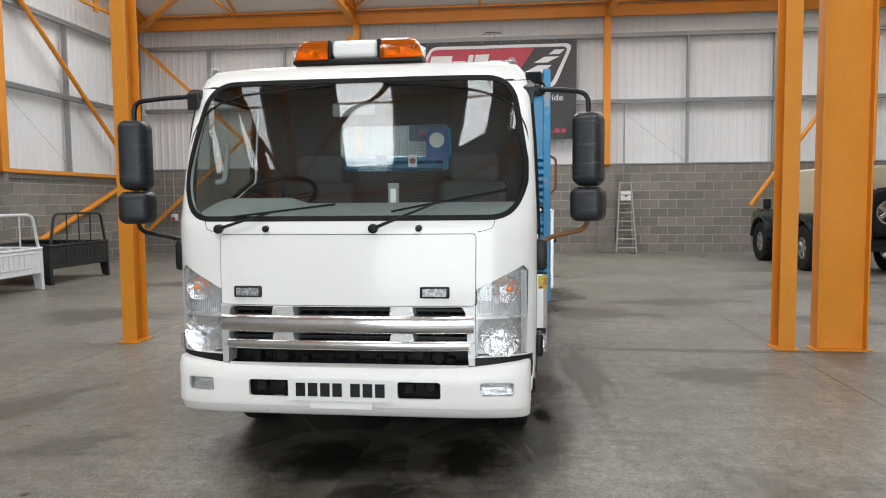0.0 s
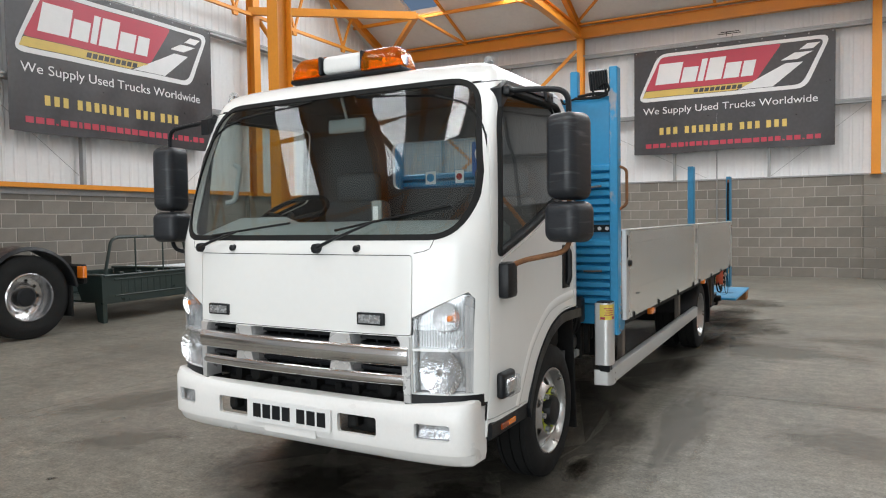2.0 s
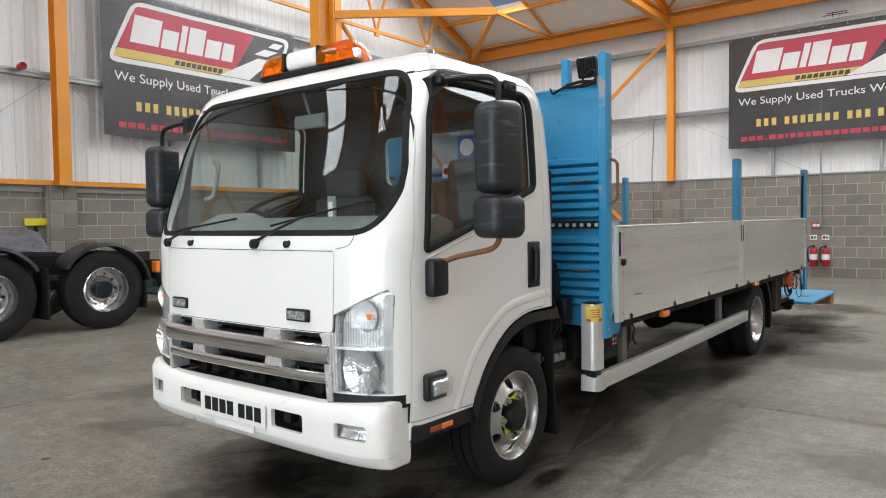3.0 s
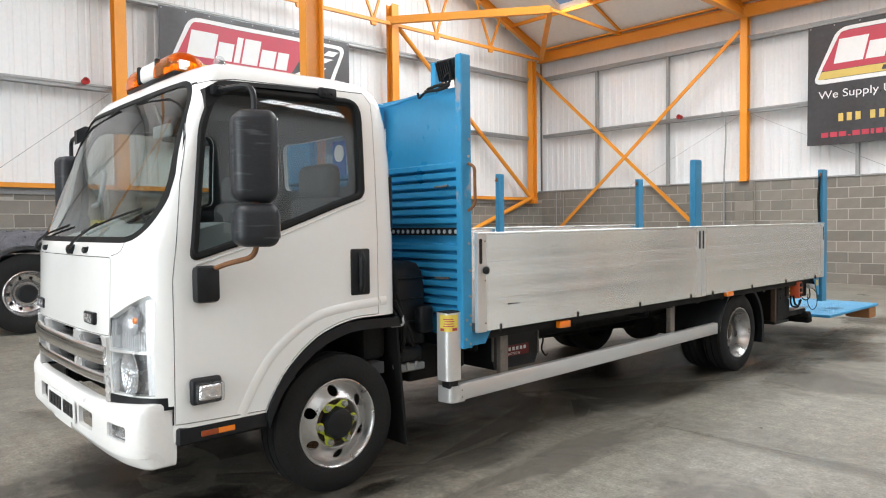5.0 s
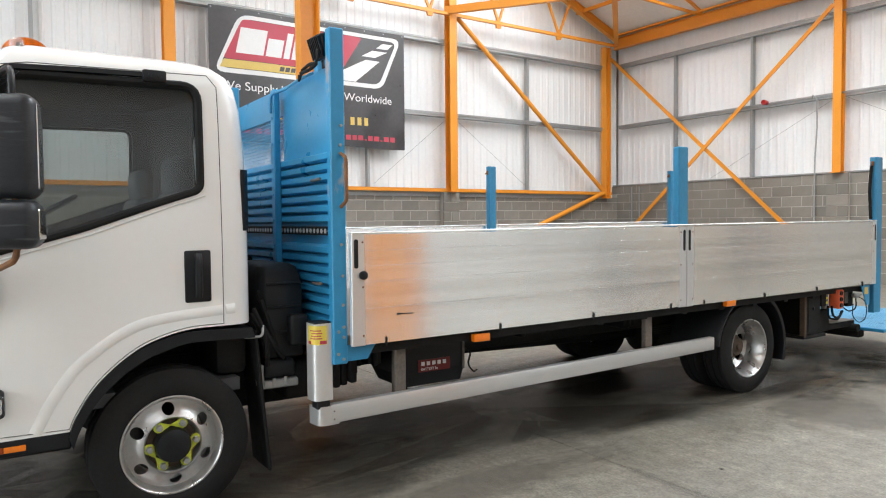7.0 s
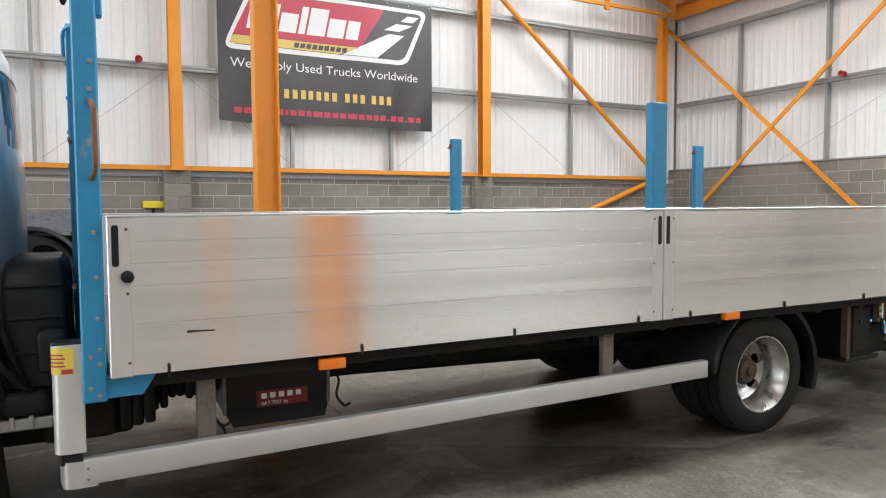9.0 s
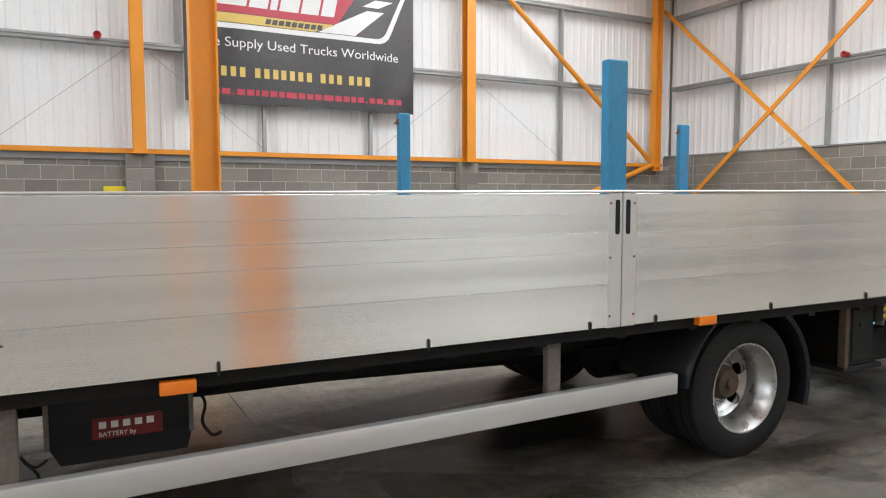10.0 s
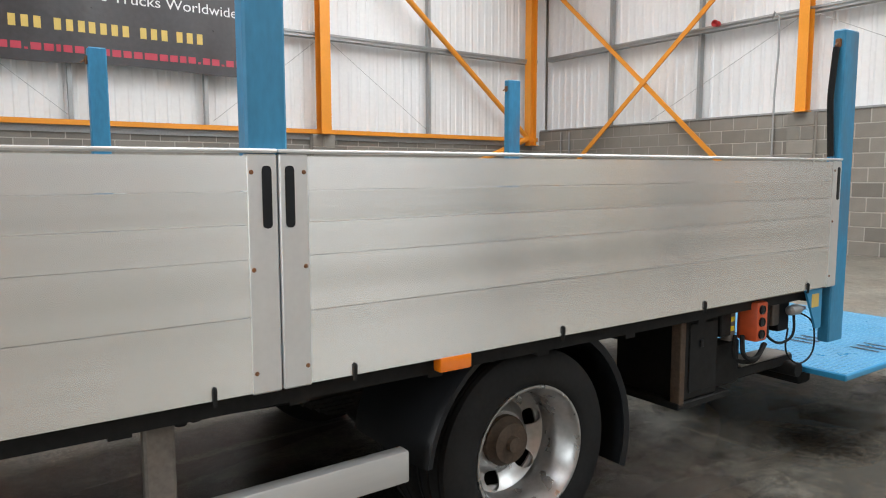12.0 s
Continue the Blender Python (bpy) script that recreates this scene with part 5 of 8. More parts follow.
R_TYRE = 0.352
for side in (1, -1):
    wheel = part("front_wheel", boxes(((side * 0.60 - 0.05, 1.03, 0.30), (side * 0.60 + 0.05, 1.13, 0.40))), M_CHASSIS, truck, "steel front wheel with lime nut pointers", None)
    at = (0, 1.08, R_TYRE)
    tyre(wheel, side * 0.79, at[1], at[2], 0.20, R_TYRE, side)
    bm = bmesh.new()
    lathe(bm, [(side * 0.70, 0.17), (side * 0.70, 0.222), (side * 0.86, 0.222), (side * 0.876, 0.228), (side * 0.884, 0.2275), (side * 0.885, 0.222), (side * 0.880, 0.216), (side * 0.866, 0.212), (side * 0.852, 0.205), (side * 0.75, 0.200), (side * 0.74, 0.17)], 64, "x", (0, 1.08, R_TYRE), True)
    rim = part("rim", bm, M_RIM, wheel, "silver painted steel rim", 50)
    prof = [(0.838, 0.06), (0.838, 0.112), (0.852, 0.119), (0.872, 0.122), (0.878, 0.128), (0.874, 0.138), (0.865, 0.150), (0.853, 0.165), (0.842, 0.180), (0.834, 0.194), (0.832, 0.206)]
    mesh_object("disc", holed_disc(prof, 0.0275, 0.165, 6, at, side, math.pi / 2 + 0.08), M_RIM, rim)
    bm = bmesh.new()
    lathe(bm, [(side * 0.835, 0.112), (side * 0.842, 0.112), (side * 0.842, 0.06), (side * 0.835, 0.06)], 40, "x", at, True)
    part("hub_face", bm, M_HUBDIRT, wheel, "grimy hub face", 40)
    bm = bmesh.new()
    lathe(bm, [(side * 0.83, 0.082), (side * 0.885, 0.079), (side * 0.902, 0.074), (side * 0.908, 0.058), (side * 0.909, 0.002)], 28, "x", (0, 1.08, R_TYRE))
    part("hub_cap", bm, M_BLACK, wheel, "black hub cap", 40)
    for k in range(6):
        a = math.pi * 2 * k / 6 + 1.12
        c, s = math.cos(a), math.sin(a)
        p = (side * 0.856, 1.08 + 0.102 * c, R_TYRE + 0.102 * s)
        bm = bmesh.new()
        lathe(bm, [(p[0] - 0.014 * side, 0.020), (p[0] + 0.012 * side, 0.019), (p[0] + 0.014 * side, 0.015), (p[0] + 0.034 * side, 0.014), (p[0] + 0.036 * side, 0.002)], 6, "x", (0, p[1], p[2]))
        part("wheel_nut", bm, M_GALV, wheel, "", 30)
        am = math.pi * 2 * ((k // 2) * 2 + 0.5) / 6 + 1.12
        bm = bmesh.new()
        lathe(bm, [(p[0] + 0.005 * side, 0.015), (p[0] + 0.005 * side, 0.025), (p[0] + 0.013 * side, 0.024), (p[0] + 0.013 * side, 0.015)], 16, "x", (0, p[1], p[2]), True)
        t0, t1 = Vector((p[1], p[2])), Vector((1.08 + 0.09 * math.cos(am), R_TYRE + 0.09 * math.sin(am)))
        dd = (t1 - t0).normalized()
        nn = dd.orthogonal().normalized() * 0.017
        t0 = t0 + dd * 0.016
        prism(bm, [tuple(t0 + nn), tuple(t0 - nn), tuple(t1 + dd * 0.004)], p[0] + 0.006 * side, p[0] + 0.0115 * side, "yz")
        part("nut_pointer", bm, M_LIME, wheel, "lime green nut pointer", None)

REAR_Y = 5.35
for side in (1, -1):
    wheel = part("rear_wheel", boxes(((side * 0.5 - 0.1, REAR_Y - 0.06, 0.30), (side * 0.5 + 0.1, REAR_Y + 0.06, 0.42))), M_CHASSIS, truck, "twin rear wheels with dished steel rims", None)
    at = (0, REAR_Y, R_TYRE)
    for cx in (0.885, 0.66):
        tyre(wheel, side * cx, REAR_Y, R_TYRE, 0.195, R_TYRE, side)
    bm = bmesh.new()
    lathe(bm, [(side * 0.80, 0.17), (side * 0.80, 0.222), (side * 0.955, 0.222), (side * 0.970, 0.228), (side * 0.978, 0.2275), (side * 0.979, 0.222), (side * 0.974, 0.215), (side * 0.958, 0.210), (side * 0.948, 0.201), (side * 0.938, 0.1995), (side * 0.934, 0.1955), (side * 0.912, 0.1945), (side * 0.907, 0.190), (side * 0.875, 0.1885), (side * 0.868, 0.1855), (side * 0.84, 0.1845), (side * 0.812, 0.185), (side * 0.808, 0.17)], 64, "x", at, True)
    rim = part("rim", bm, M_DULLRIM, wheel, "silver deep-dished steel rim", 50)
    prof = [(0.835, 0.05), (0.835, 0.098), (0.826, 0.112), (0.812, 0.124), (0.806, 0.135), (0.812, 0.150), (0.824, 0.166), (0.838, 0.180), (0.842, 0.190)]
    mesh_object("disc", holed_disc([(h - 0.012, r) for h, r in prof], 0.0335, 0.150, 6, at, side, 0.32), M_DULLRIM, rim)
    bm = bmesh.new()
    lathe(bm, [(side * 0.70, 0.09), (side * 0.845, 0.088), (side * 0.852, 0.078), (side * 0.875, 0.070), (side * 0.880, 0.030), (side * 0.895, 0.026), (side * 0.897, 0.002)], 24, "x", at)
    part("hub", bm, M_HUBDIRT, wheel, "grimy brown rear hub", 40)
    # mudguard
    bm = bmesh.new()
    rings = []
    for a in np.linspace(math.radians(-18), math.radians(172), 25):
        ring = []
        for rr in (0.435, 0.455):
            ring.append((rr * math.cos(a), rr * math.sin(a)))
        rings.append([(side * 0.58, REAR_Y + ring[0][0], R_TYRE + ring[0][1]), (side * 0.985, REAR_Y + ring[0][0], R_TYRE + ring[0][1]), (side * 1.005, REAR_Y + ring[0][0] * 0.965, R_TYRE + ring[0][1] * 0.965),
                      (side * 1.012, REAR_Y + ring[1][0] * 0.97, R_TYRE + ring[1][1] * 0.97), (side * 0.99, REAR_Y + ring[1][0], R_TYRE + ring[1][1]), (side * 0.58, REAR_Y + ring[1][0], R_TYRE + ring[1][1])])
    ring_mesh(bm, rings)
    part("mudguard", bm, M_BLACK, truck, "black plastic rear mudguard", 40)

# chassis
for side in (1, -1):
    bm = bmesh.new()
    box(bm, (side * 0.40 - 0.035, 0.2, 0.50), (side * 0.40 + 0.035, 7.0, 0.68), 0.01)
    part("chassis_rail", bm, M_CHASSIS, truck, "black chassis rail")
for y in (2.1, 2.9, 3.7, 4.4, 5.9, 6.8):
    bm = bmesh.new()
    box(bm, (-0.365, y - 0.04, 0.52), (0.365, y + 0.04, 0.66), 0.01)
    part("crossmember", bm, M_CHASSIS, truck)
for y in np.arange(2.0, 7.1, 0.42):
    bm = bmesh.new()
    box(bm, (-1.015, y - 0.025, 0.69), (1.015, y + 0.025, 0.754))
    part("deck_bearer", bm, M_CHASSIS, truck, "black deck cross bearer", None)
for name, lo, hi, mt, lb in (("fuel_tank", (-1.0, 2.5, 0.40), (-0.5, 3.3, 0.68), M_CHASSIS, "dark fuel tank"),
                             ("gearbox", (-0.3, 0.9, 0.32), (0.3, 2.0, 0.75), M_CHASSIS, "dark engine and gearbox"), ("axle", (-0.6, 0.98, 0.27), (0.6, 1.18, 0.40), M_CHASSIS, "front axle beam"),
                             ("rear_axle", (-0.6, REAR_Y - 0.09, 0.27), (0.6, REAR_Y + 0.09, 0.46), M_CHASSIS, "rear axle"), 
                             ("air_tank", (0.42, 1.66, 0.44), (0.74, 1.92, 0.64), M_CHASSIS, "dark air tank")):
    bm = bmesh.new()
    box(bm, lo, hi, 0.03, 3)
    part(name, bm, mt, truck, lb)
bm = bmesh.new()
ring_mesh(bm, [[(0.46, 2.36, 0.415), (0.765, 2.36, 0.415), (0.765, 2.755, 0.415), (0.46, 2.755, 0.415)], [(0.46, 2.315, 0.50), (0.775, 2.315, 0.50), (0.775, 2.775, 0.50), (0.46, 2.775, 0.50)], [(0.46, 2.315, 0.655), (0.775, 2.315, 0.655), (0.775, 2.775, 0.655), (0.46, 2.775, 0.655)]])
bat = part("battery_box", bm, M_BLACK, truck, "black battery box", None)
for y in (2.322, 2.768):
    part("battery_strap", boxes(((0.7752, y - 0.008, 0.48), (0.787, y + 0.008, 0.70)), bev=0.003), M_DULL, bat, "rusty steel strap")
part("battery_clamp", boxes(((0.74, 2.31, 0.6555), (0.786, 2.78, 0.667)), bev=0.003), M_CHASSIS, bat)
bm = bmesh.new()
tube(bm, bend([(0.76, 2.79, 0.62), (0.79, 2.82, 0.58), (0.78, 2.80, 0.50), (0.79, 2.84, 0.45), (0.78, 2.87, 0.46)], 0.03), 0.006, 6)
part("battery_cable", bm, M_RUBBER, bat)
for pts in ([(0.93, 2.26, 0.52), (0.90, 2.31, 0.44), (0.88, 2.29, 0.40)], [(0.93, 2.27, 0.50), (0.91, 2.30, 0.47), (0.90, 2.33, 0.49)]):
    bm = bmesh.new()
    tube(bm, bend(pts, 0.03), 0.005, 6)
    part("loose_wire", bm, M_RUBBER, truck)
# lumps of the driveline and brackets hanging below the deck
random.seed(3)
for y0, y1, x0, x1, zb in ((1.93, 2.06, 0.48, 0.80, 0.46), (2.05, 2.15, 0.44, 0.70, 0.50), (2.14, 2.24, 0.46, 0.78, 0.53), (1.88, 2.28, 0.42, 0.62, 0.555), (2.82, 2.95, 0.43, 0.60, 0.57), (3.02, 3.10, 0.42, 0.62, 0.60), (3.28, 3.42, 0.42, 0.66, 0.585), (3.9, 4.0, 0.42, 0.58, 0.56), (4.30, 4.42, 0.44, 0.70, 0.53)):
    bm = bmesh.new()
    n = 3
    for k in range(n):
        ya, yb = y0 + (y1 - y0) * k / n, y0 + (y1 - y0) * (k + 1) / n - 0.002
        box(bm, (x0, ya, zb + random.uniform(0, 0.05)), (x1 - random.uniform(0, 0.05), yb, 0.688), 0.012, 2)
    part("chassis_bracket", bm, M_CHASSIS, truck, "grimy dark chassis bracket")
bm = bmesh.new()
box(bm, (0.7755, 2.455, 0.492), (0.778, 2.675, 0.563))
lab = part("battery_label", bm, material("faded_red_label", (0.16, 0.012, 0.012), 0.5), truck, "red battery label", None)
for i in range(5):
    part("label_bar", boxes(((0.7781, 2.475 + i * 0.037, 0.528), (0.7792, 2.498 + i * 0.037, 0.551))), M_PLATE, lab, "", None)
me = text_mesh("BATTERY by", 0.022, 0.115, 0.0004)
me.transform(Matrix.Translation((0.7786, 2.475, 0.500)) @ Matrix.Rotation(math.pi / 2, 4, "Z") @ Matrix.Rotation(math.pi / 2, 4, "X"))
mesh_object("label_words", me, M_PLATE, lab)
bm = bmesh.new()
tube(bm, [(0, 2.0, 0.48), (0.0, 5.2, 0.38)], 0.05, 12)
lathe(bm, [(5.1, 0.06), (5.2, 0.17), (5.45, 0.17), (5.55, 0.06)], 18, "y", (0, 0, 0.37))
part("driveshaft", bm, M_CHASSIS, truck, "dark propeller shaft")
bm = bmesh.new()
lathe(bm, [(3.45, 0.08), (3.5, 0.105), (4.15, 0.105), (4.2, 0.08)], 24, "y", (0.02, 0, 0.565))
tube(bm, bend([(0.1, 2.0, 0.50), (0.2, 3.0, 0.53), (0.05, 3.5, 0.56)], 0.2), 0.04, 8)
part("exhaust", bm, M_CHASSIS, truck, "dark exhaust silencer")
for side in (1, -1):
    for k in range(5):
        bm = bmesh.new()
        box(bm, (side * 0.44 - 0.035, REAR_Y - 0.62 + 0.03 * k, 0.50 - 0.016 * k), (side * 0.44 + 0.035, REAR_Y + 0.62 - 0.03 * k, 0.513 - 0.016 * k))
        part("leaf_spring", bm, M_CHASSIS, truck, "", None)
# loose lines behind the cab
for k in range(6):
    bm = bmesh.new()
    x = 0.86 - 0.05 * k
    tube(bm, bend([(x, 1.47, 0.95 - 0.03 * k), (x + 0.03, 1.53, 0.8), (x - 0.05, 1.55 + 0.02 * k, 0.62), (x - 0.2, 1.66, 0.55 - 0.03 * k)], 0.08), 0.012, 6)
    part("air_line", bm, M_RUBBER, truck)
bm = bmesh.new()
box(bm, (0.64, 1.53, 0.578), (0.83, 1.70, 0.675), 0.03, 3)
part("relay_box", bm, M_BLACK, truck, "black relay box")
bm = bmesh.new()
box(bm, (0.66, 1.525, 0.535), (0.838, 1.705, 0.577), 0.006)
box(bm, (0.80, 1.512, 0.535), (0.838, 1.524, 0.66), 0.003)
for q in (1.575, 1.635):
    box(bm, (0.8382, q - 0.008, 0.545), (0.845, q + 0.008, 0.59), 0.002)
part("step_bracket", bm, M_GALV, truck, "grey bracket")
bm = bmesh.new()
box(bm, (-0.8, 1.30, 0.62), (0.8, 1.46, 1.25), 0.04, 2)
part("cab_rear_mount", bm, M_CHASSIS, truck, "dark cab rear structure")

# intake box in the gap behind the cab
bm = bmesh.new()
rings = []
for z, k in ((0.66, 0.9), (0.68, 1.0), (1.0, 1.0), (1.09, 0.95), (1.135, 0.86), (1.15, 0.72)):
    rings.append([(0.44 + 0.34 * k * x, 1.655 + 0.115 * k * y, z) for x, y in round_poly([(-1, -1), (1, -1), (1, 1), (-1, 1)], 0.25, 4)])
ring_mesh(bm, rings)
intake = part("air_intake", bm, M_BLACK, truck, "black plastic air intake box", 40)
for z in (0.80, 0.93, 1.05):
    part("intake_rib", boxes(((0.778, 1.56, z), (0.79, 1.75, z + 0.014)), bev=0.004), M_BLACK, intake)
part("coolant_bottle", boxes(((0.79, 1.66, 0.74), (0.86, 1.76, 0.90)), bev=0.02, seg=3), M_BLACK, truck, "black plastic expansion bottle")
bm = bmesh.new()
tube(bm, bend([(0.22, 1.64, 0.70), (0.25, 1.64, 0.95), (0.10, 1.66, 1.15)], 0.12, 8), 0.05, 12)
part("intake_hose", bm, M_RUBBER, truck, "black intake hose", 40)
for x, y0, z0, z1 in ((0.80, 1.53, 0.98, 0.62), (0.72, 1.54, 1.02, 0.50), (0.60, 1.55, 0.95, 0.50), (0.87, 1.51, 0.86, 0.68)):
    bm = bmesh.new()
    tube(bm, bend([(x, y0, z0), (x + 0.02, y0 + 0.05, (z0 + z1) / 2), (x - 0.04, y0 + 0.12, z1), (x - 0.2, y0 + 0.2, z1 - 0.06)], 0.09), 0.011, 7)
    part("air_line", bm, M_RUBBER, truck)
bm = bmesh.new()
tube(bm, bend([(0.90, 1.40, 0.865), (0.90, 1.41, 0.815), (0.90, 1.50, 0.815), (0.88, 1.51, 0.865)], 0.02), 0.007, 8)
part("tilt_hook", bm, M_GALV, truck, "grey cab tilt hook")
bm = bmesh.new()
tube(bm, bend([(0.80, 1.50, 0.70), (0.81, 1.50, 0.56), (0.80, 1.51, 0.54)], 0.02), 0.008, 8)
part("lever", bm, M_GALV, truck, "bare metal lever")

# side guard: beam, end cap and tubular cover
X_G = 1.012
bm = bmesh.new()
box(bm, (X_G - 0.03, 1.80, 0.365), (X_G + 0.018, 4.84, 0.458), 0.006, 2)
for v in bm.verts:
    v.co.z += 0.013 * (v.co.y - 1.8)
guard = part("side_guard", bm, M_GUARD, truck, "silver aluminium side guard beam")
bm = bmesh.new()
corner = bend([(X_G + 0.016, 1.84, 0.405), (X_G + 0.016, 1.738, 0.405), (X_G - 0.085, 1.725, 0.405)], 0.035)
ring_mesh(bm, [[(p.x, p.y, 0.358), (p.x, p.y, 0.452), (p.x - 0.006, p.y + 0.006, 0.452), (p.x - 0.006, p.y + 0.006, 0.358)] for p in corner])
part("guard_end", bm, M_GUARD, guard)
for z in (0.385, 0.425):
    bm = bmesh.new()
    lathe(bm, [(X_G + 0.016, 0.005), (X_G + 0.0205, 0.004), (X_G + 0.021, 0.001)], 8, "x", (0, 1.815, z))
    part("rivet", bm, M_DULL, guard, "", 40)
bm = bmesh.new()
box(bm, (X_G - 0.06, 1.728, 0.440), (X_G + 0.006, 1.80, 0.4895), 0.006)
part("cover_foot", bm, M_BLACK, guard, "black guard post foot")
bm = bmesh.new()
wrap = bend([(X_G + 0.018, 1.806, 0), (X_G + 0.018, 1.712, 0), (X_G - 0.075, 1.712, 0)], 0.055, 9)
ring = [(p.x, p.y) for p in wrap] + [(p.x - 0.006, p.y + 0.006) for p in wrap[::-1]]
ring_mesh(bm, [[(x, y, z) for x, y in ring] for z in (0.485, 0.868)])
cover = part("guard_cover", bm, M_ALUFRAME, guard, "rounded silver guard post cover", 40)
bm = bmesh.new()
box(bm, (X_G - 0.07, 1.715, 0.867), (X_G + 0.015, 1.805, 0.876), 0.003)
part("cover_cap", bm, M_BLACK, guard)
def wrap_patch(u0, u1, z0, z1, lift):
    """A thin label that follows the cover; u: 0 to 1 round it."""
    k = len(wrap) - 1
    bm = bmesh.new()
    rings = []
    for u in np.linspace(u0, u1, 9):
        f = u * k
        q = min(int(f), k - 1)
        p = wrap[q].lerp(wrap[q + 1], f - q)
        d = (wrap[q + 1] - wrap[q]).normalized()
        nn = Vector((-d.y, d.x, 0))
        nn = nn if nn.x - nn.y > 0 else -nn
        a, b = p + nn * lift, p + nn * (lift - 0.0012)
        rings.append([(a.x, a.y, z0), (a.x, a.y, z1), (b.x, b.y, z1), (b.x, b.y, z0)])
    ring_mesh(bm, rings)
    return bm


STICKER = material("yellow_sticker", (0.78, 0.62, 0.10), 0.4, vary=0.06)
stk = part("warning_sticker", wrap_patch(0.045, 0.95, 0.765, 0.858, 0.0015), STICKER, guard, "yellow warning sticker with red mark", None)
part("sticker_mark", wrap_patch(0.80, 0.94, 0.768, 0.782, 0.0028), M_PRINTRED, guard, "", None)
part("sticker_mark", wrap_patch(0.05, 0.22, 0.768, 0.784, 0.0028), M_PRINTRED, guard, "", None)
for k in range(4):
    part("sticker_bar", wrap_patch(0.10 + 0.05 * (k % 2), 0.85 - 0.06 * (k % 3), 0.793 + 0.013 * k, 0.798 + 0.013 * k, 0.0028), M_PRINTRED, guard, "", None)
for y in (2.225, 4.19):
    bm = bmesh.new()
    box(bm, (X_G - 0.075, y - 0.035, 0.40), (X_G - 0.035, y + 0.035, 0.76), 0.006)
    part("guard_bracket", bm, M_DULL, guard, "dull steel guard bracket")
bm = bmesh.new()
box(bm, (-X_G - 0.02, 1.76, 0.395), (-X_G + 0.03, 4.83, 0.495), 0.006, 2)
part("side_guard", bm, M_GUARD, truck, "silver aluminium side guard beam")
for x, y, z in ((1.055, 2.70, 0.712), (1.065, 4.965, 0.742)):
    bm = bmesh.new()
    box(bm, (x - 0.02, y - 0.055, z - 0.022), (x + 0.018, y + 0.055, z + 0.022), 0.006, 2)
    part("side_marker", bm, M_AMBER, truck, "amber side marker lamp")

# deck and dropsides; the body rises a little towards the tail
def rise(y):
    return 0.0042 * (y - 1.8)


deck = part("deck", boxes(((-1.155, 1.89, 0.755), (1.05, 7.08, 0.80))), M_PLYWOOD, truck, "grey plywood load deck", None)


def dropside(side, y0, y1):
    """Five hollow planks between upright end frames."""
    x = 1.0675 if side > 0 else -1.172
    root, FR = None, 0.072
    zb, zt = 0.748, 1.303
    hs = [0.748, 0.93, 1.065, 1.145, 1.222, 1.303]
    for k in range(5):
        bm = bmesh.new()
        a, b = hs[k] + (0.0012 if k == 1 else 0.0008), hs[k + 1] - (0.0012 if k == 0 else 0.0008)
        box(bm, (x - 0.0125, y0 + FR, a), (x + 0.0125, y1 - FR, b))
        for v in bm.verts:
            v.co.x -= side * (0.0, 0.0002, 0.0004, 0.0001, 0.0003)[k] * (1 if v.co.z > (a + b) / 2 else -1)
            v.co.z += rise(v.co.y)
        ob = part("dropside" if root is None else "plank", bm, M_ALU, truck if root is None else root, "aluminium dropside of extruded planks" if root is None else "", None)
        root = root or ob
    for yy in (y0, y1 - 0.074):
        bm = bmesh.new()
        box(bm, (x - 0.014, yy, zb - 0.004), (x + 0.014, yy + 0.074, zt + 0.004), 0.004)
        for v in bm.verts:
            v.co.z += rise(v.co.y)
        fr = part("end_frame", bm, M_ALUFRAME, root, "dull aluminium end frame", None)
        ys = yy + (0.026 if yy == y0 else 0.048)
        bm = bmesh.new()
        prism(bm, round_poly([(ys - 0.0115, 1.135 + rise(yy)), (ys + 0.0115, 1.135 + rise(yy)), (ys + 0.0115, 1.28 + rise(yy)), (ys - 0.0115, 1.28 + rise(yy))], 0.011, 4), x + side * 0.0135, x + side * 0.0155, "yz")
        part("latch_slot", bm, M_BLACK, root, "dark latch slot", None)
        for z in (1.265, 1.04, 0.795):
            bm = bmesh.new()
            lathe(bm, [(x + side * 0.013, 0.006), (x + side * 0.016, 0.005), (x + side * 0.017, 0.001)], 8, "x", (0, yy + (0.062 if yy == y0 else 0.012), z + rise(yy)))
            part("rivet", bm, M_RUST, root, "", 40)
    bm = bmesh.new()
    box(bm, (x - 0.02, y0, zt + 0.0045), (x + 0.018, y1, zt + 0.014), 0.003)
    for v in bm.verts:
        v.co.z += rise(v.co.y) + 0.002 * math.sin(v.co.y * 9)
    part("top_capping", bm, M_ALUFRAME, root)
    y = y0 + 0.19
    while y < y1 - 0.04:
        bm = bmesh.new()
        tube(bm, bend([(x + side * 0.014, y, 0.735 + rise(y)), (x + side * 0.018, y, 0.775 + rise(y)), (x + side * 0.006, y, 0.778 + rise(y))], 0.01), 0.0055, 6)
        part("hinge_pin", bm, M_CHASSIS, root, "dark hinge pin")
        y += 0.735
    return root


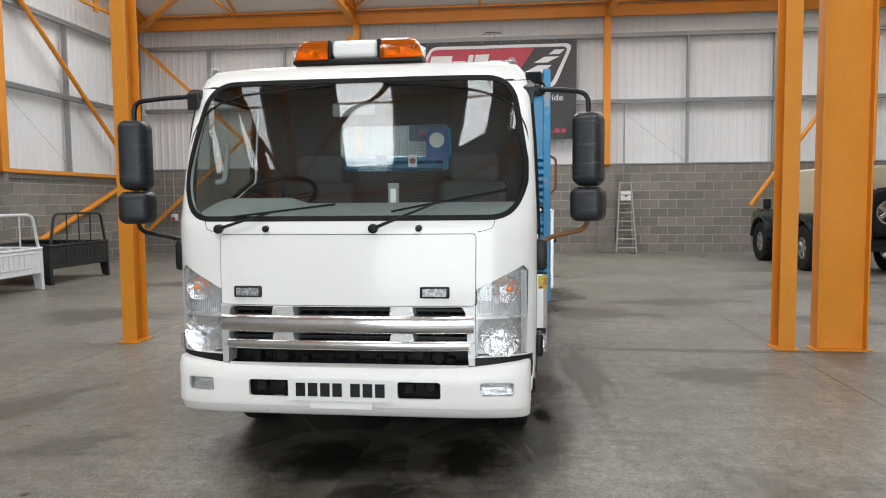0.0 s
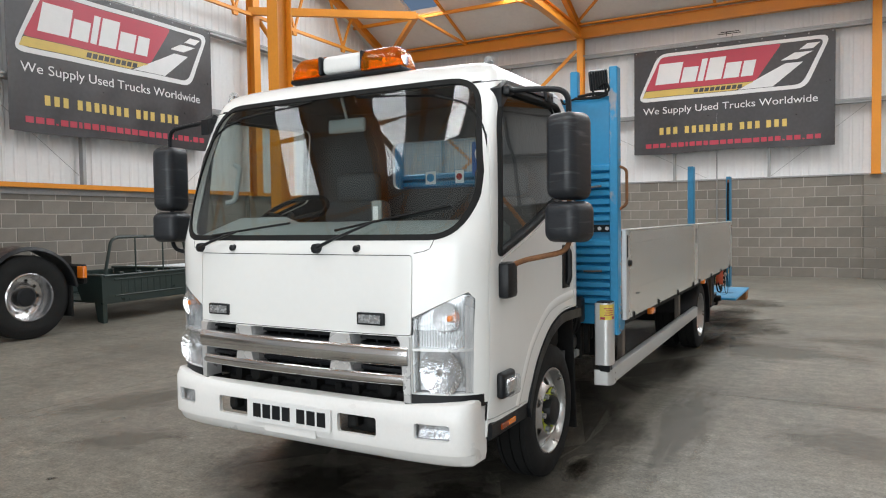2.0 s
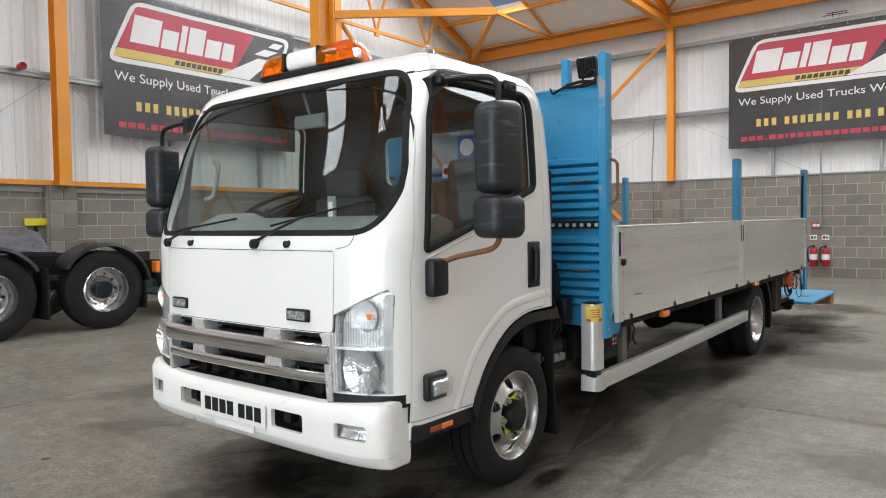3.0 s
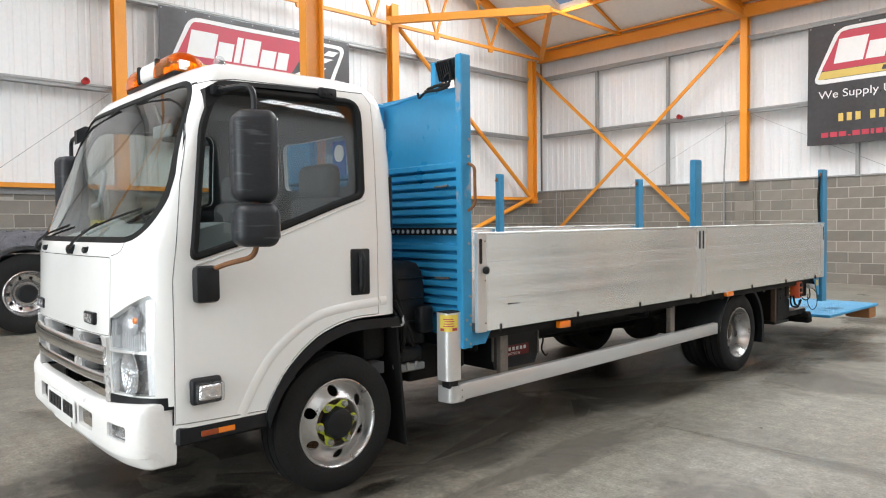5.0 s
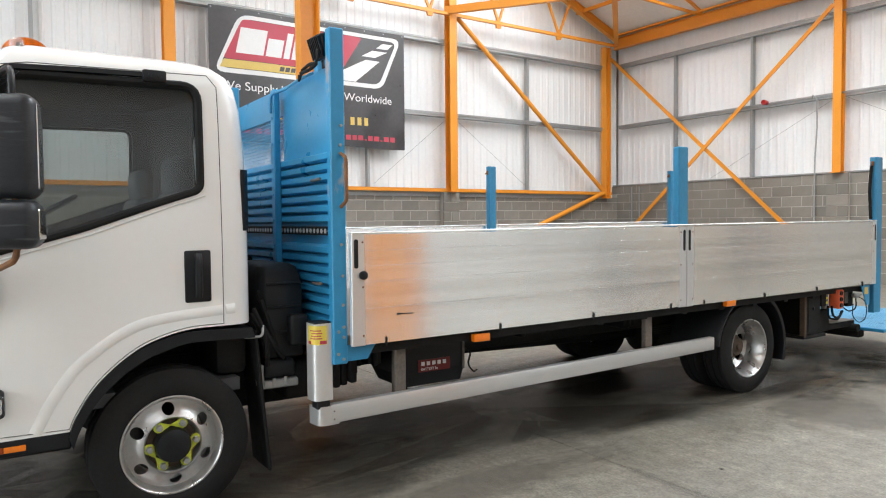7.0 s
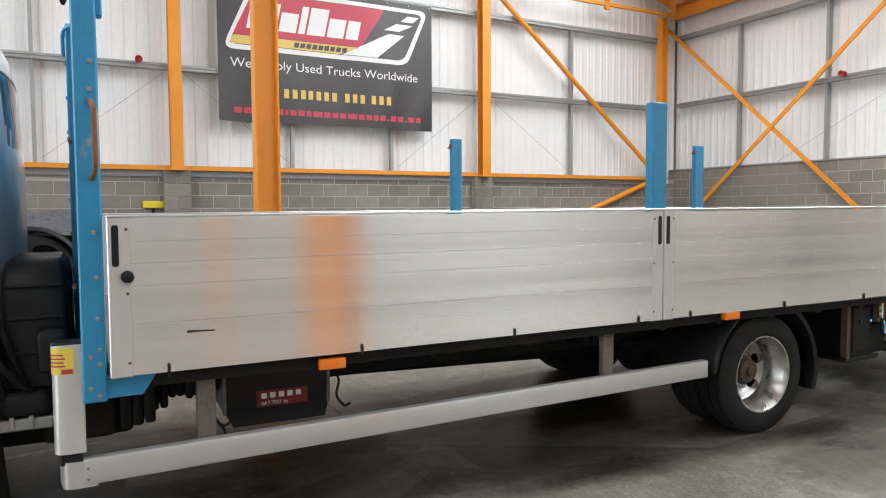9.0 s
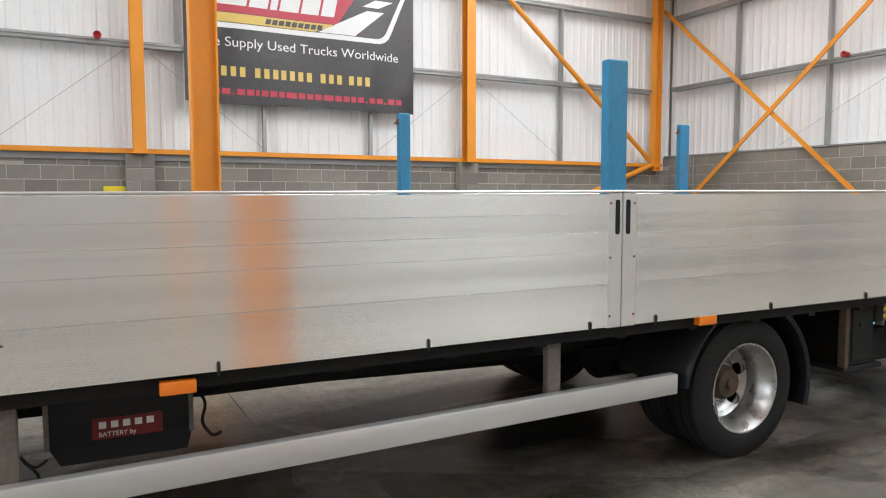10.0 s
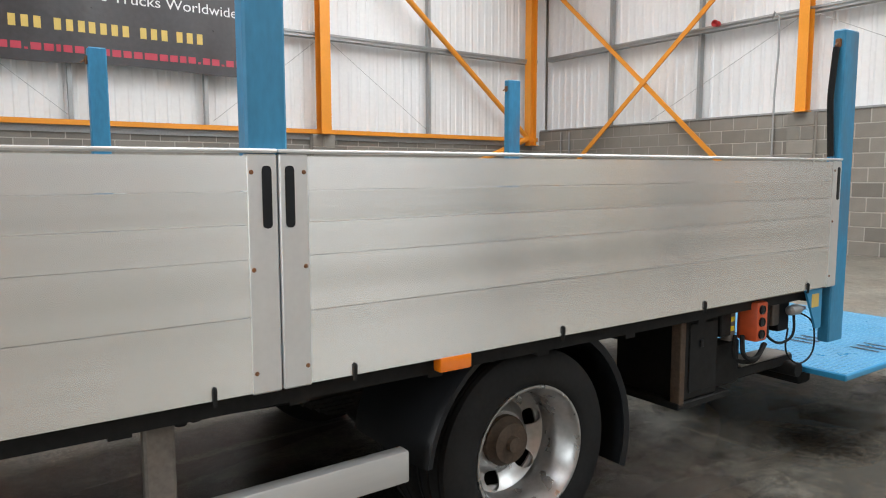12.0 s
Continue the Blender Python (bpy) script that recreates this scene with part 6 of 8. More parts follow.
for side in (1, -1):
    first = dropside(side, 1.895, 4.452)
    dropside(side, 4.456, 7.09)
    if side > 0:
        bm = bmesh.new()
        lathe(bm, [(1.08, 0.022), (1.096, 0.022), (1.10, 0.015), (1.101, 0.001)], 14, "x", (0, 1.957, 1.10))
        part("latch_knob", bm, M_BLACK, first, "black latch knob")
        bm = bmesh.new()
        tube(bm, [(1.0805, 2.15, 0.891), (1.0808, 2.19, 0.891), (1.0805, 2.245, 0.889)], [0.006, 0.003, 0.003], 5)
        part("scratch", bm, M_BLACK, first, "dark scratch")
# floor edge rail of the body
for side in (1, -1):
    bm = bmesh.new()
    xr = 1.04 if side > 0 else -1.14
    box(bm, (xr - 0.03 - (0.03 if side > 0 else -0.03), 1.89, 0.69), (xr + 0.01 - (0.03 if side > 0 else -0.03), 7.08, 0.745))
    for v in bm.verts:
        v.co.z += rise(v.co.y)
    part("side_rave", bm, M_CHASSIS, truck, "dark deck edge rail", None)

# posts
for side in (1, -1):
    spans = ((4.385, 4.485, 0.80, 1.865), (7.085, 7.212, 0.50, 1.908)) if side > 0 else ((4.385, 4.468, 0.80, 1.881), (6.99, 7.095, 0.7, 1.922))
    for y0, y1, z0, z1 in spans:
        bm = bmesh.new()
        x = 1.04 if side > 0 else -1.13
        box(bm, (x - 0.027, y0, z0), (x + 0.027, y1, z1), 0.006)
        post = part("stake_post", bm, M_BLUEPOST, truck, "blue steel stake post, rust-streaked")
        if side < 0 or y0 > 6:
            bm = bmesh.new()
            box(bm, (x - 0.012, y0 - 0.012, z1 - 0.08), (x + 0.012, y0 + 0.01, z1 - 0.04), 0.005)
            tube(bm, [(x, y0 - 0.012, z1 - 0.06), (x, y0 - 0.03, z1 - 0.075)], 0.005, 6)
            part("post_latch", bm, M_RUST, post, "rusty latch")
        if side > 0 and y0 > 6:
            bm = bmesh.new()
            tube(bm, bend([(x, y0 - 0.02, z1 - 0.08), (x, y0 - 0.05, z1 - 0.3), (x, y0 - 0.02, 1.35)], 0.05), 0.014, 6)
            part("post_cable", bm, M_RUBBER, post, "black coiled cable")

# blue headboard
HY = 1.805
hb = part("headboard", boxes(((-1.0, HY + 0.03, 1.98), (1.0, HY + 0.05, 2.14))), M_BLUE, truck, "blue painted steel headboard", None)
for x0, x1, z0, z1 in ((-1.0, -0.52, 1.70, 1.98), (0.33, 1.0, 1.70, 1.98), (-1.0, 1.0, 0.72, 0.84)):
    part("sheet", boxes(((x0, HY + 0.03, z0), (x1, HY + 0.05, z1))), M_BLUE, hb, "", None)
z = 0.84
while z < 1.68:
    if not 1.285 < z + 0.03 < 1.36:
        bm = bmesh.new()
        ring_mesh(bm, [[(-1.0, 1.842, z), (-1.0, 1.812, z + 0.012), (-1.0, 1.812, z + 0.038), (-1.0, 1.842, z + 0.05), (-1.0, 1.85, z + 0.05), (-1.0, 1.85, z)], [(1.0, 1.842, z), (1.0, 1.812, z + 0.012), (1.0, 1.812, z + 0.038), (1.0, 1.842, z + 0.05), (1.0, 1.85, z + 0.05), (1.0, 1.85, z)]])
        part("rib", bm, M_BLUE, hb, "", None)
    z += 0.052
bm = bmesh.new()
box(bm, (-1.0, 1.847, 0.84), (1.0, 1.856, 1.70))
part("ribbed_panel", bm, M_BLUE, hb, "blue ribbed steel panel", None)
bm = bmesh.new()
box(bm, (-1.0, 1.825, 1.30), (1.0, 1.842, 1.345))
part("drilled_strip", bm, M_CHASSIS, hb, "dark strip with round holes", None)
for k in range(42):
    bm = bmesh.new()
    lathe(bm, [(1.821, 0.012), (1.825, 0.012)], 10, "y", (-0.98 + k * 0.0478, 0, 1.322))
    part("hole_disc", bm, M_ALUFRAME, hb, "", None)
for x0, x1, zt, z0 in ((1.0, 1.052, 2.315, 0.66), (-1.052, -1.0, 2.315, 0.66), (0.735, 0.785, 2.32, 2.06), (-0.785, -0.735, 2.32, 2.06)):
    bm = bmesh.new()
    box(bm, (x0, 1.806 if abs(x0) > 0.9 else 1.857, z0), (x1, 1.884 if abs(x0) > 0.9 else 1.91, zt), 0.006)
    post = part("headboard_post", bm, M_BLUECHIP if abs(x0) > 0.9 else M_BLUE, hb, "blue box-section post")
    for y, z in ((1.862, 1.84), (1.858, 1.745), (1.856, 1.255), (1.86, 1.10), (1.86, 0.955), (1.834, 0.823), (1.863, 0.845), (1.862, 0.795), (1.832, 0.712), (1.86, 0.685)) if x0 > 0.9 else ():
        bm = bmesh.new()
        lathe(bm, [(x1, 0.0085), (x1 + 0.005, 0.008), (x1 + 0.006, 0.001)], 8, "x", (0, y, z))
        part("bolt", bm, M_GALV, post, "", 40)
bm = bmesh.new()
tube(bm, bend([(1.05, 1.858, 1.705), (1.092, 1.868, 1.685), (1.092, 1.870, 1.47), (1.05, 1.856, 1.44)], 0.03), 0.009, 8)
part("grab_handle", bm, M_RUST, hb, "rusty yellow grab handle")
for z in (1.58, 1.055):
    bm = bmesh.new()
    tube(bm, [(0.84, 1.79, z), (0.90, 1.79, z), (0.955, 1.79, z + 0.004)], 0.007, 6)
    part("rope_hook", bm, M_DULL, hb, "rusty rope hook")
bm = bmesh.new()
prism(bm, [(1.884, 0.668), (2.0, 0.67), (2.045, 0.74), (1.884, 0.75)], 1.028, 1.036, "yz")
part("foot_gusset", bm, M_BLUE, hb, "blue gusset plate")
# mesh behind the rear window
bm = bmesh.new()
for k in range(43):
    x = -0.52 + 0.02 * k
    box(bm, (x - 0.0013, 1.84, 1.70), (x + 0.0013, 1.843, 1.98))
for k in range(15):
    box(bm, (-0.52, 1.838, 1.70 + 0.02 * k - 0.0013), (0.33, 1.84, 1.70 + 0.02 * k + 0.0013))
part("window_mesh", bm, M_BLUE, hb, "blue wire mesh window guard", None)
# work lamp
bm = bmesh.new()
m = Matrix.Translation((0.93, 1.83, 2.245)) @ Matrix.Rotation(radians(18), 4, "X") @ Matrix.Rotation(radians(8), 4, "Z")
box(bm, (-0.055, -0.035, -0.06), (0.055, 0.02, 0.06), 0.006, 1, m)
wl = part("work_lamp", bm, M_BLACK, hb, "black finned work lamp")
for k in range(7):
    bm = bmesh.new()
    box(bm, (-0.05 + k * 0.0155, -0.052, -0.052), (-0.045 + k * 0.0155, -0.0355, 0.052), 0, 1, m)
    part("fin", bm, M_BLACK, wl, "", None)
for x in (0.89, 0.97):
    bm = bmesh.new()
    tube(bm, [(x, 1.85, 2.12), (x, 1.84, 2.20)], 0.008, 6)
    part("lamp_bracket", bm, M_BLACK, wl)
bm = bmesh.new()
tube(bm, bend([(0.93, 1.79, 2.19), (1.0, 1.77, 2.22), (1.02, 1.76, 2.15), (0.90, 1.76, 2.125), (0.78, 1.77, 2.13), (0.72, 1.78, 2.10), (0.70, 1.79, 2.14)], 0.04), 0.007, 6)
tube(bm, bend([(0.82, 1.76, 2.14), (0.92, 1.755, 2.15), (1.02, 1.76, 2.14), (0.95, 1.75, 2.12), (0.80, 1.76, 2.13)], 0.03), 0.009, 6)
part("lamp_cable", bm, M_RUBBER, hb, "black loose cable")
bm = bmesh.new()
tube(bm, bend([(0.86, 1.80, 2.125), (0.62, 1.815, 2.132), (0.42, 1.81, 2.11), (0.32, 1.765, 2.10), (0.32, 1.765, 1.99)], 0.04), 0.008, 6)
part("blue_cable", bm, M_BLUE, hb)
for x in (0.315, -0.53):
    bm = bmesh.new()
    box(bm, (x - 0.03, 1.775, 0.70), (x + 0.03, 1.8115, 2.125), 0.005)
    stf = part("stiffener", bm, M_BLUE, hb, "blue upright channel with bolts")
    for z in np.arange(0.80, 2.1, 0.145):
        bm = bmesh.new()
        lathe(bm, [(1.775, 0.008), (1.770, 0.0075), (1.769, 0.001)], 8, "y", (x, 0, float(z)))
        part("bolt", bm, M_BLUE, stf, "", 40)

# tail: lift platform, buffers and controls
bm = bmesh.new()
box(bm, (-1.05, 7.14, 0.32), (1.13, 8.72, 0.352), 0.006)
plat = part("lift_platform", bm, M_BLUE, truck, "blue tread-plate tail lift platform")
bm = bmesh.new()
for i in range(44):
    for j in range(54):
        cx, cy = -0.16 + i * 0.0295, 7.165 + j * 0.0285
        c, w = math.cos(0.75), math.sin(0.75) * (1 if (i + j) % 2 else -1)
        q = [(cx + a * 0.011 * c - b * 0.0032 * w, cy + a * 0.011 * w + b * 0.0032 * c) for a, b in ((-1, -1), (1, -1), (1, 1), (-1, 1))]
        lo = [bm.verts.new((x, y, 0.3515)) for x, y in q]
        hi = [bm.verts.new((cx + (x - cx) * 0.8, cy + (y - cy) * 0.8, 0.3548)) for x, y in q]
        bm.faces.new(hi)
        for k in range(4):
            bm.faces.new((lo[k], lo[(k + 1) % 4], hi[(k + 1) % 4], hi[k]))
tagged(part("tread", bm, M_TREAD, plat, "raised tread bars in a pale highlight tone", None), kind="stuff")
for i in range(3):
    for j in range(3):
        bm = bmesh.new()
        box(bm, (0.30 + 0.29 * i, 7.50 + 0.075 * j + 0.1 * i, 0.3552), (0.44 + 0.29 * i, 7.518 + 0.075 * j + 0.1 * i, 0.3562))
        part("tread_mark", bm, M_BLACK, plat, "", None)
for y in (8.45,):
    bm = bmesh.new()
    box(bm, (0.85, y, 0.19), (1.12, y + 0.22, 0.319), 0.01)
    part("support_block", bm, material("timber_block", (0.32, 0.14, 0.05), 0.8, vary=0.25, scale=9), truck, "orange timber block under the lift")
bm = bmesh.new()
box(bm, (0.60, 6.44, 0.42), (0.90, 6.56, 0.54), 0.02)
box(bm, (0.80, 6.44, 0.36), (0.90, 7.10, 0.42), 0.012)
tube(bm, [(0.72, 7.04, 0.355), (0.96, 7.04, 0.355)], 0.035, 12)
box(bm, (-0.9, 7.18, 0.24), (0.9, 7.28, 0.318), 0.015)
part("lift_arm", bm, M_CHASSIS, truck, "dark tail lift arms")
bm = bmesh.new()
box(bm, (0.62, 6.16, 0.37), (0.965, 6.385, 0.70), 0.006)
box(bm, (0.966, 6.19, 0.40), (0.971, 6.365, 0.68), 0.002)
pump = part("pump_box", bm, M_CHASSIS, truck, "dark tail lift pump box")
part("box_angle", boxes(((0.93, 6.125, 0.35), (0.975, 6.158, 0.74)), bev=0.003), M_HUBDIRT, pump, "rusty angle iron")
part("box_foot", boxes(((0.60, 6.12, 0.34), (0.975, 6.46, 0.368)), bev=0.004), M_CHASSIS, pump)
part("box_catch", boxes(((0.9712, 6.25, 0.58), (0.98, 6.27, 0.61)), bev=0.002), M_BLACK, pump)
for y, w, z0, mt in ((6.425, 0.035, 0.60, M_CHASSIS), (6.47, 0.02, 0.575, M_DULL), (6.70, 0.05, 0.56, M_CHASSIS), (6.80, 0.03, 0.60, M_DULL), (6.86, 0.045, 0.57, M_CHASSIS)):
    part("hanger", boxes(((0.93, y - w, z0), (0.975, y + w, 0.745)), bev=0.004), mt, truck, "dark hanging bracket")
for z in (0.62, 0.66, 0.70):
    part("hazard_stripe", boxes(((0.9752, 6.455, z), (0.977, 6.478, z + 0.02))), M_YELLOW, truck, "yellow stripe on a bracket", None)
part("arm_plate", boxes(((0.79, 6.64, 0.4205), (0.915, 7.05, 0.428)), bev=0.002), M_DULL, truck, "worn bare steel arm plate")
part("lift_bracket", boxes(((0.86, 6.42, 0.36), (0.92, 6.62, 0.56)), bev=0.012), M_CHASSIS, truck)
bm = bmesh.new()
box(bm, (0.955, 6.525, 0.575), (1.05, 6.605, 0.742), 0.010, 2)
ctrl = part("lift_control", bm, material("orange_control_box", (0.62, 0.10, 0.03), 0.45), truck, "orange tail lift control box")
for k in range(3):
    bm = bmesh.new()
    lathe(bm, [(1.05, 0.020), (1.058, 0.019), (1.054, 0.015), (1.056, 0.001)], 14, "x", (0, 6.555, 0.607 + 0.052 * k))
    part("button", bm, M_BLACK, ctrl)
for pts, r in (([(1.0, 6.62, 0.62), (1.03, 6.72, 0.53), (1.04, 6.84, 0.56), (1.02, 6.86, 0.66)], 0.006), ([(1.02, 6.86, 0.67), (1.05, 6.98, 0.62), (1.05, 7.0, 0.46), (1.05, 6.86, 0.42), (1.04, 6.76, 0.50), (1.03, 6.80, 0.60)], 0.004),
               ([(1.0, 6.50, 0.60), (1.03, 6.46, 0.52), (1.03, 6.56, 0.49), (1.02, 6.64, 0.55)], 0.010), ([(0.98, 6.48, 0.60), (1.0, 6.44, 0.50), (1.02, 6.58, 0.475), (1.0, 6.66, 0.54)], 0.009)):
    bm = bmesh.new()
    tube(bm, bend(pts, 0.09, 7), r, 7)
    part("control_cable", bm, M_RUBBER, ctrl, "black looped control cable")
bm = bmesh.new()
lathe(bm, [(6.80, 0.010), (6.81, 0.022), (6.87, 0.024), (6.90, 0.014), (6.93, 0.008)], 14, "y", (1.03, 0, 0.675))
part("plug", bm, M_GALV, truck, "grey cable plug")
bm = bmesh.new()
prism(bm, [(6.88, 0.76), (7.02, 0.76), (7.02, 0.58), (6.98, 0.58)], 1.05, 1.06, "yz")
part("rear_gusset", bm, M_BLUE, truck, "blue gusset with yellow sticker")
bm = bmesh.new()
box(bm, (1.0605, 6.93, 0.68), (1.062, 6.99, 0.74))
part("yellow_sticker", bm, M_PRINTYEL, truck, "", None)
# inner tail: cross frame of the far side
bm = bmesh.new()
box(bm, (-1.08, 7.02, 0.80), (1.04, 7.06, 1.0), 0.01)
part("tail_board", bm, M_ALU, truck, "low aluminium tail board")

# ---- things round the truck ----
M_POLISHED = material("polished_alloy", (0.62, 0.62, 0.63), 0.2, metal=0.9, vary=0.08, scale=12, fine=60, rough_vary=0.05)


def islands(me):
    """The loose pieces of a mesh, each a mesh of its own."""
    bm = bmesh.new()
    bm.from_mesh(me)
    todo, out = set(bm.faces), []
    while todo:
        seed = min(todo, key=lambda f: f.index)
        heap, seen = [seed], {seed}
        while heap:
            for e in heap.pop().edges:
                for f in e.link_faces:
                    if f not in seen:
                        seen.add(f)
                        heap.append(f)
        todo -= seen
        g, vmap = bmesh.new(), {}
        for f in sorted(seen, key=lambda f: f.index):
            for v in f.verts:
                if v not in vmap:
                    vmap[v] = g.verts.new(v.co)
            g.faces.new([vmap[v] for v in f.verts])
        out.append(finish(g))
    bm.free()
    return out


def banner(m, label):
    """A printed vinyl banner; local x along it, -y its face, 4.42 x 2.56 m."""
    W, H = 4.42, 2.56
    bm = bmesh.new()
    nx, nz = 40, 14

    def sag(u, v):
        return 0.012 * math.sin(u * 3.1 + v) + 0.008 * math.sin(u * 7.3 - v * 2.2) * (1 - v / H) - 0.01 * (1 - v / H)
    rows = []
    for j in range(nz + 1):
        v = H * j / nz
        row = [(W * i / nx, sag(W * i / nx, v), v - (0.02 * math.sin(W * i / nx * 2.0) if j == 0 else 0)) for i in range(nx + 1)]
        rows.append(row + [(p[0], p[1] + 0.003, p[2]) for p in row[::-1]])
    ring_mesh(bm, rows)
    b = part("banner", bm, M_BANNER, None, label, 40, m)
    tagged(b, category="banner", group="wall banners")

    def shape(name, poly, mat, depth, r=0.0, lab=""):
        """A printed patch that follows the cloth."""
        me = slab(round_poly(poly, r, 4) if r else poly, -0.5, 0.5, "xz")
        us, vs = [p[0] for p in poly], [p[1] for p in poly]
        g = bmesh.new()
        n1, n2 = max(2, round((max(us) - min(us)) / 0.12)), max(2, round((max(vs) - min(vs)) / 0.12))
        rr = []
        for j in range(n2 + 1):
            v = min(vs) - 0.01 + (max(vs) - min(vs) + 0.02) * j / n2
            row = []
            for i in range(n1 + 1):
                u = min(us) - 0.01 + (max(us) - min(us) + 0.02) * i / n1
                row.append((u, sag(u, v) - depth - 0.002, v))
            rr.append(row + [(p[0], p[1] + 0.002, p[2]) for p in row[::-1]])
        ring_mesh(g, rr)
        return mesh_object(name, boolean(finish(g), me, "INTERSECT"), mat, b, lab)

    shape("logo_border", [(0.08, 1.30), (0.60, 2.45), (4.34, 2.45), (3.84, 1.30)], M_PRINTWHITE, 0.004, 0.22, "white rounded logo border")
    shape("logo_ground", [(0.19, 1.39), (0.66, 2.37), (4.22, 2.37), (3.76, 1.39)], M_BANNER, 0.007, 0.17)
    shape("logo_red", [(0.27, 1.57), (0.66, 2.36), (3.34, 2.36), (2.80, 1.57)], M_PRINTRED, 0.010, 0.08, "red logo field")
    shape("logo_yellow", [(0.20, 1.40), (0.28, 1.56), (2.79, 1.56), (2.36, 1.40)], M_PRINTYEL, 0.010, 0.03, "yellow logo stripe")
    shape("logo_chevron", [(2.42, 1.40), (3.42, 1.90), (3.78, 1.90), (3.16, 1.40)], M_PRINTWHITE, 0.010)
    shape("logo_chevron", [(3.32, 1.97), (3.60, 2.12), (3.98, 2.12), (3.66, 1.97)], M_PRINTWHITE, 0.010)
    shape("logo_chevron", [(3.70, 2.18), (3.86, 2.30), (4.12, 2.30), (3.98, 2.18)], M_PRINTWHITE, 0.010)
    # the brand word as slanted white blocks
    u = 0.52
    for w, h in ((0.56, 0.50), (0.34, 0.36), (0.13, 0.52), (0.36, 0.52), (0.34, 0.36), (0.26, 0.36)):
        shape("logo_block", [(u, 1.70), (u + w, 1.70), (u + w + h * 0.22, 1.70 + h), (u + h * 0.22, 1.70 + h)], M_PRINTWHITE, 0.013)
        u += w + 0.045
    for i in range(9):
        shape("logo_block", [(1.42 + i * 0.122, 1.435), (1.515 + i * 0.122, 1.435), (1.54 + i * 0.122, 1.525), (1.445 + i * 0.122, 1.525)], M_BANNER, 0.013)
    me = text_mesh("We Supply Used Trucks Worldwide", 0.235, 3.86, 0.0008)
    me.transform(Matrix.Translation((0.22, 0, 0.985)) @ Matrix.Rotation(math.pi / 2, 4, "X"))
    for v in me.vertices:
        v.co.y += sag(v.co.x, v.co.z) - 0.006
    for piece in islands(me):
        mesh_object("letter", piece, M_PRINTWHITE, b)
    for u0, n in ((0.62, 3), (1.22, 3), (1.70, 4), (2.46, 3), (3.03, 3)):
        for i in range(n):
            shape("number_bar", [(u0 + i * 0.165, 0.47), (u0 + i * 0.165 + 0.095, 0.47), (u0 + i * 0.165 + 0.095, 0.64), (u0 + i * 0.165, 0.64)], M_PRINTYEL, 0.004)
    u = 0.28
    for i, w in enumerate((0.14, 0.14, 0.14, 0.05, 0.14, 0.13, 0.06, 0.12, 0.13, 0.1, 0.2, 0.13, 0.12, 0.13, 0.2, 0.13, 0.12, 0.1, 0.12, 0.05, 0.12, 0.13, 0.05, 0.13, 0.12)):
        shape("web_bar", [(u, 0.15), (u + w, 0.15), (u + w, 0.15 + (0.03 if w < 0.055 else 0.105)), (u, 0.15 + (0.03 if w < 0.055 else 0.105))], M_PRINTRED, 0.004)
        u += w + 0.036
    # eyelets with cable ties along the edge
    for i in range(10):
        bm = bmesh.new()
        u = 0.05 + i * (W - 0.1) / 9
        lathe(bm, [(-0.004, 0.014), (0.002, 0.016), (0.002, 0.006), (-0.004, 0.006)], 10, "y", (u, sag(u, H - 0.04), H - 0.04), True)
        part("eyelet", bm, M_GALV, b, "", 40)
    return b


banner(pose(-2.73, 18.655, 3.0), "black vinyl banner with red logo hung on the back wall")
banner(pose(-10.085, 7.39, 2.965, 0, 0, 90) @ Matrix.Diagonal((0.97, 1, 0.99, 1)), "black vinyl banner with red logo hung on the side wall")

M_LADDER = material("worn_ladder_aluminium", (0.42, 0.42, 0.41), 0.45, metal=0.5, vary=0.12, scale=8)
# aluminium step ladder against the back wall
lad = thing("step_ladder", "grey aluminium step ladder standing against blockwork", "ladder", pose(2.95, 18.32, 0))
for side in (1, -1):
    bm = bmesh.new()
    bar(bm, (side * 0.255, 0.0, 0.0), (side * 0.145, 0.25, 1.80), rect(0.03, 0.055), up=(0, 1, 0))
    part("stile", bm, M_LADDER, lad, "", None)
    bm = bmesh.new()
    bar(bm, (side * 0.235, 0.36, 0.0), (side * 0.145, 0.30, 1.62), rect(0.022, 0.03), up=(0, 1, 0))
    part("back_leg", bm, M_LADDER, lad, "", None)
for k in range(7):
    z = 0.14 + k * 0.228
    w = 0.255 - 0.11 * z / 1.8
    bm = bmesh.new()
    box(bm, (-w, 0.25 * z / 1.8 - 0.04, z - 0.018), (w, 0.25 * z / 1.8 + 0.05, z + 0.012), 0.004)
    part("tread", bm, M_LADDER, lad, "", None)
bm = bmesh.new()
tube(bm, bend([(-0.145, 0.25, 1.72), (-0.145, 0.25, 1.82), (0.145, 0.25, 1.82), (0.145, 0.25, 1.72)], 0.05), 0.016, 8)
part("top_hoop", bm, M_LADDER, lad)
bm = bmesh.new()
box(bm, (-0.13, 0.175, 1.36), (0.13, 0.19, 1.60), 0.003)
part("notice", bm, M_PLATE, lad, "white notice with a dark mark", None)
part("notice_mark", boxes(((-0.03, 0.171, 1.46), (0.04, 0.1745, 1.49))), M_BLACK, lad, "", None)

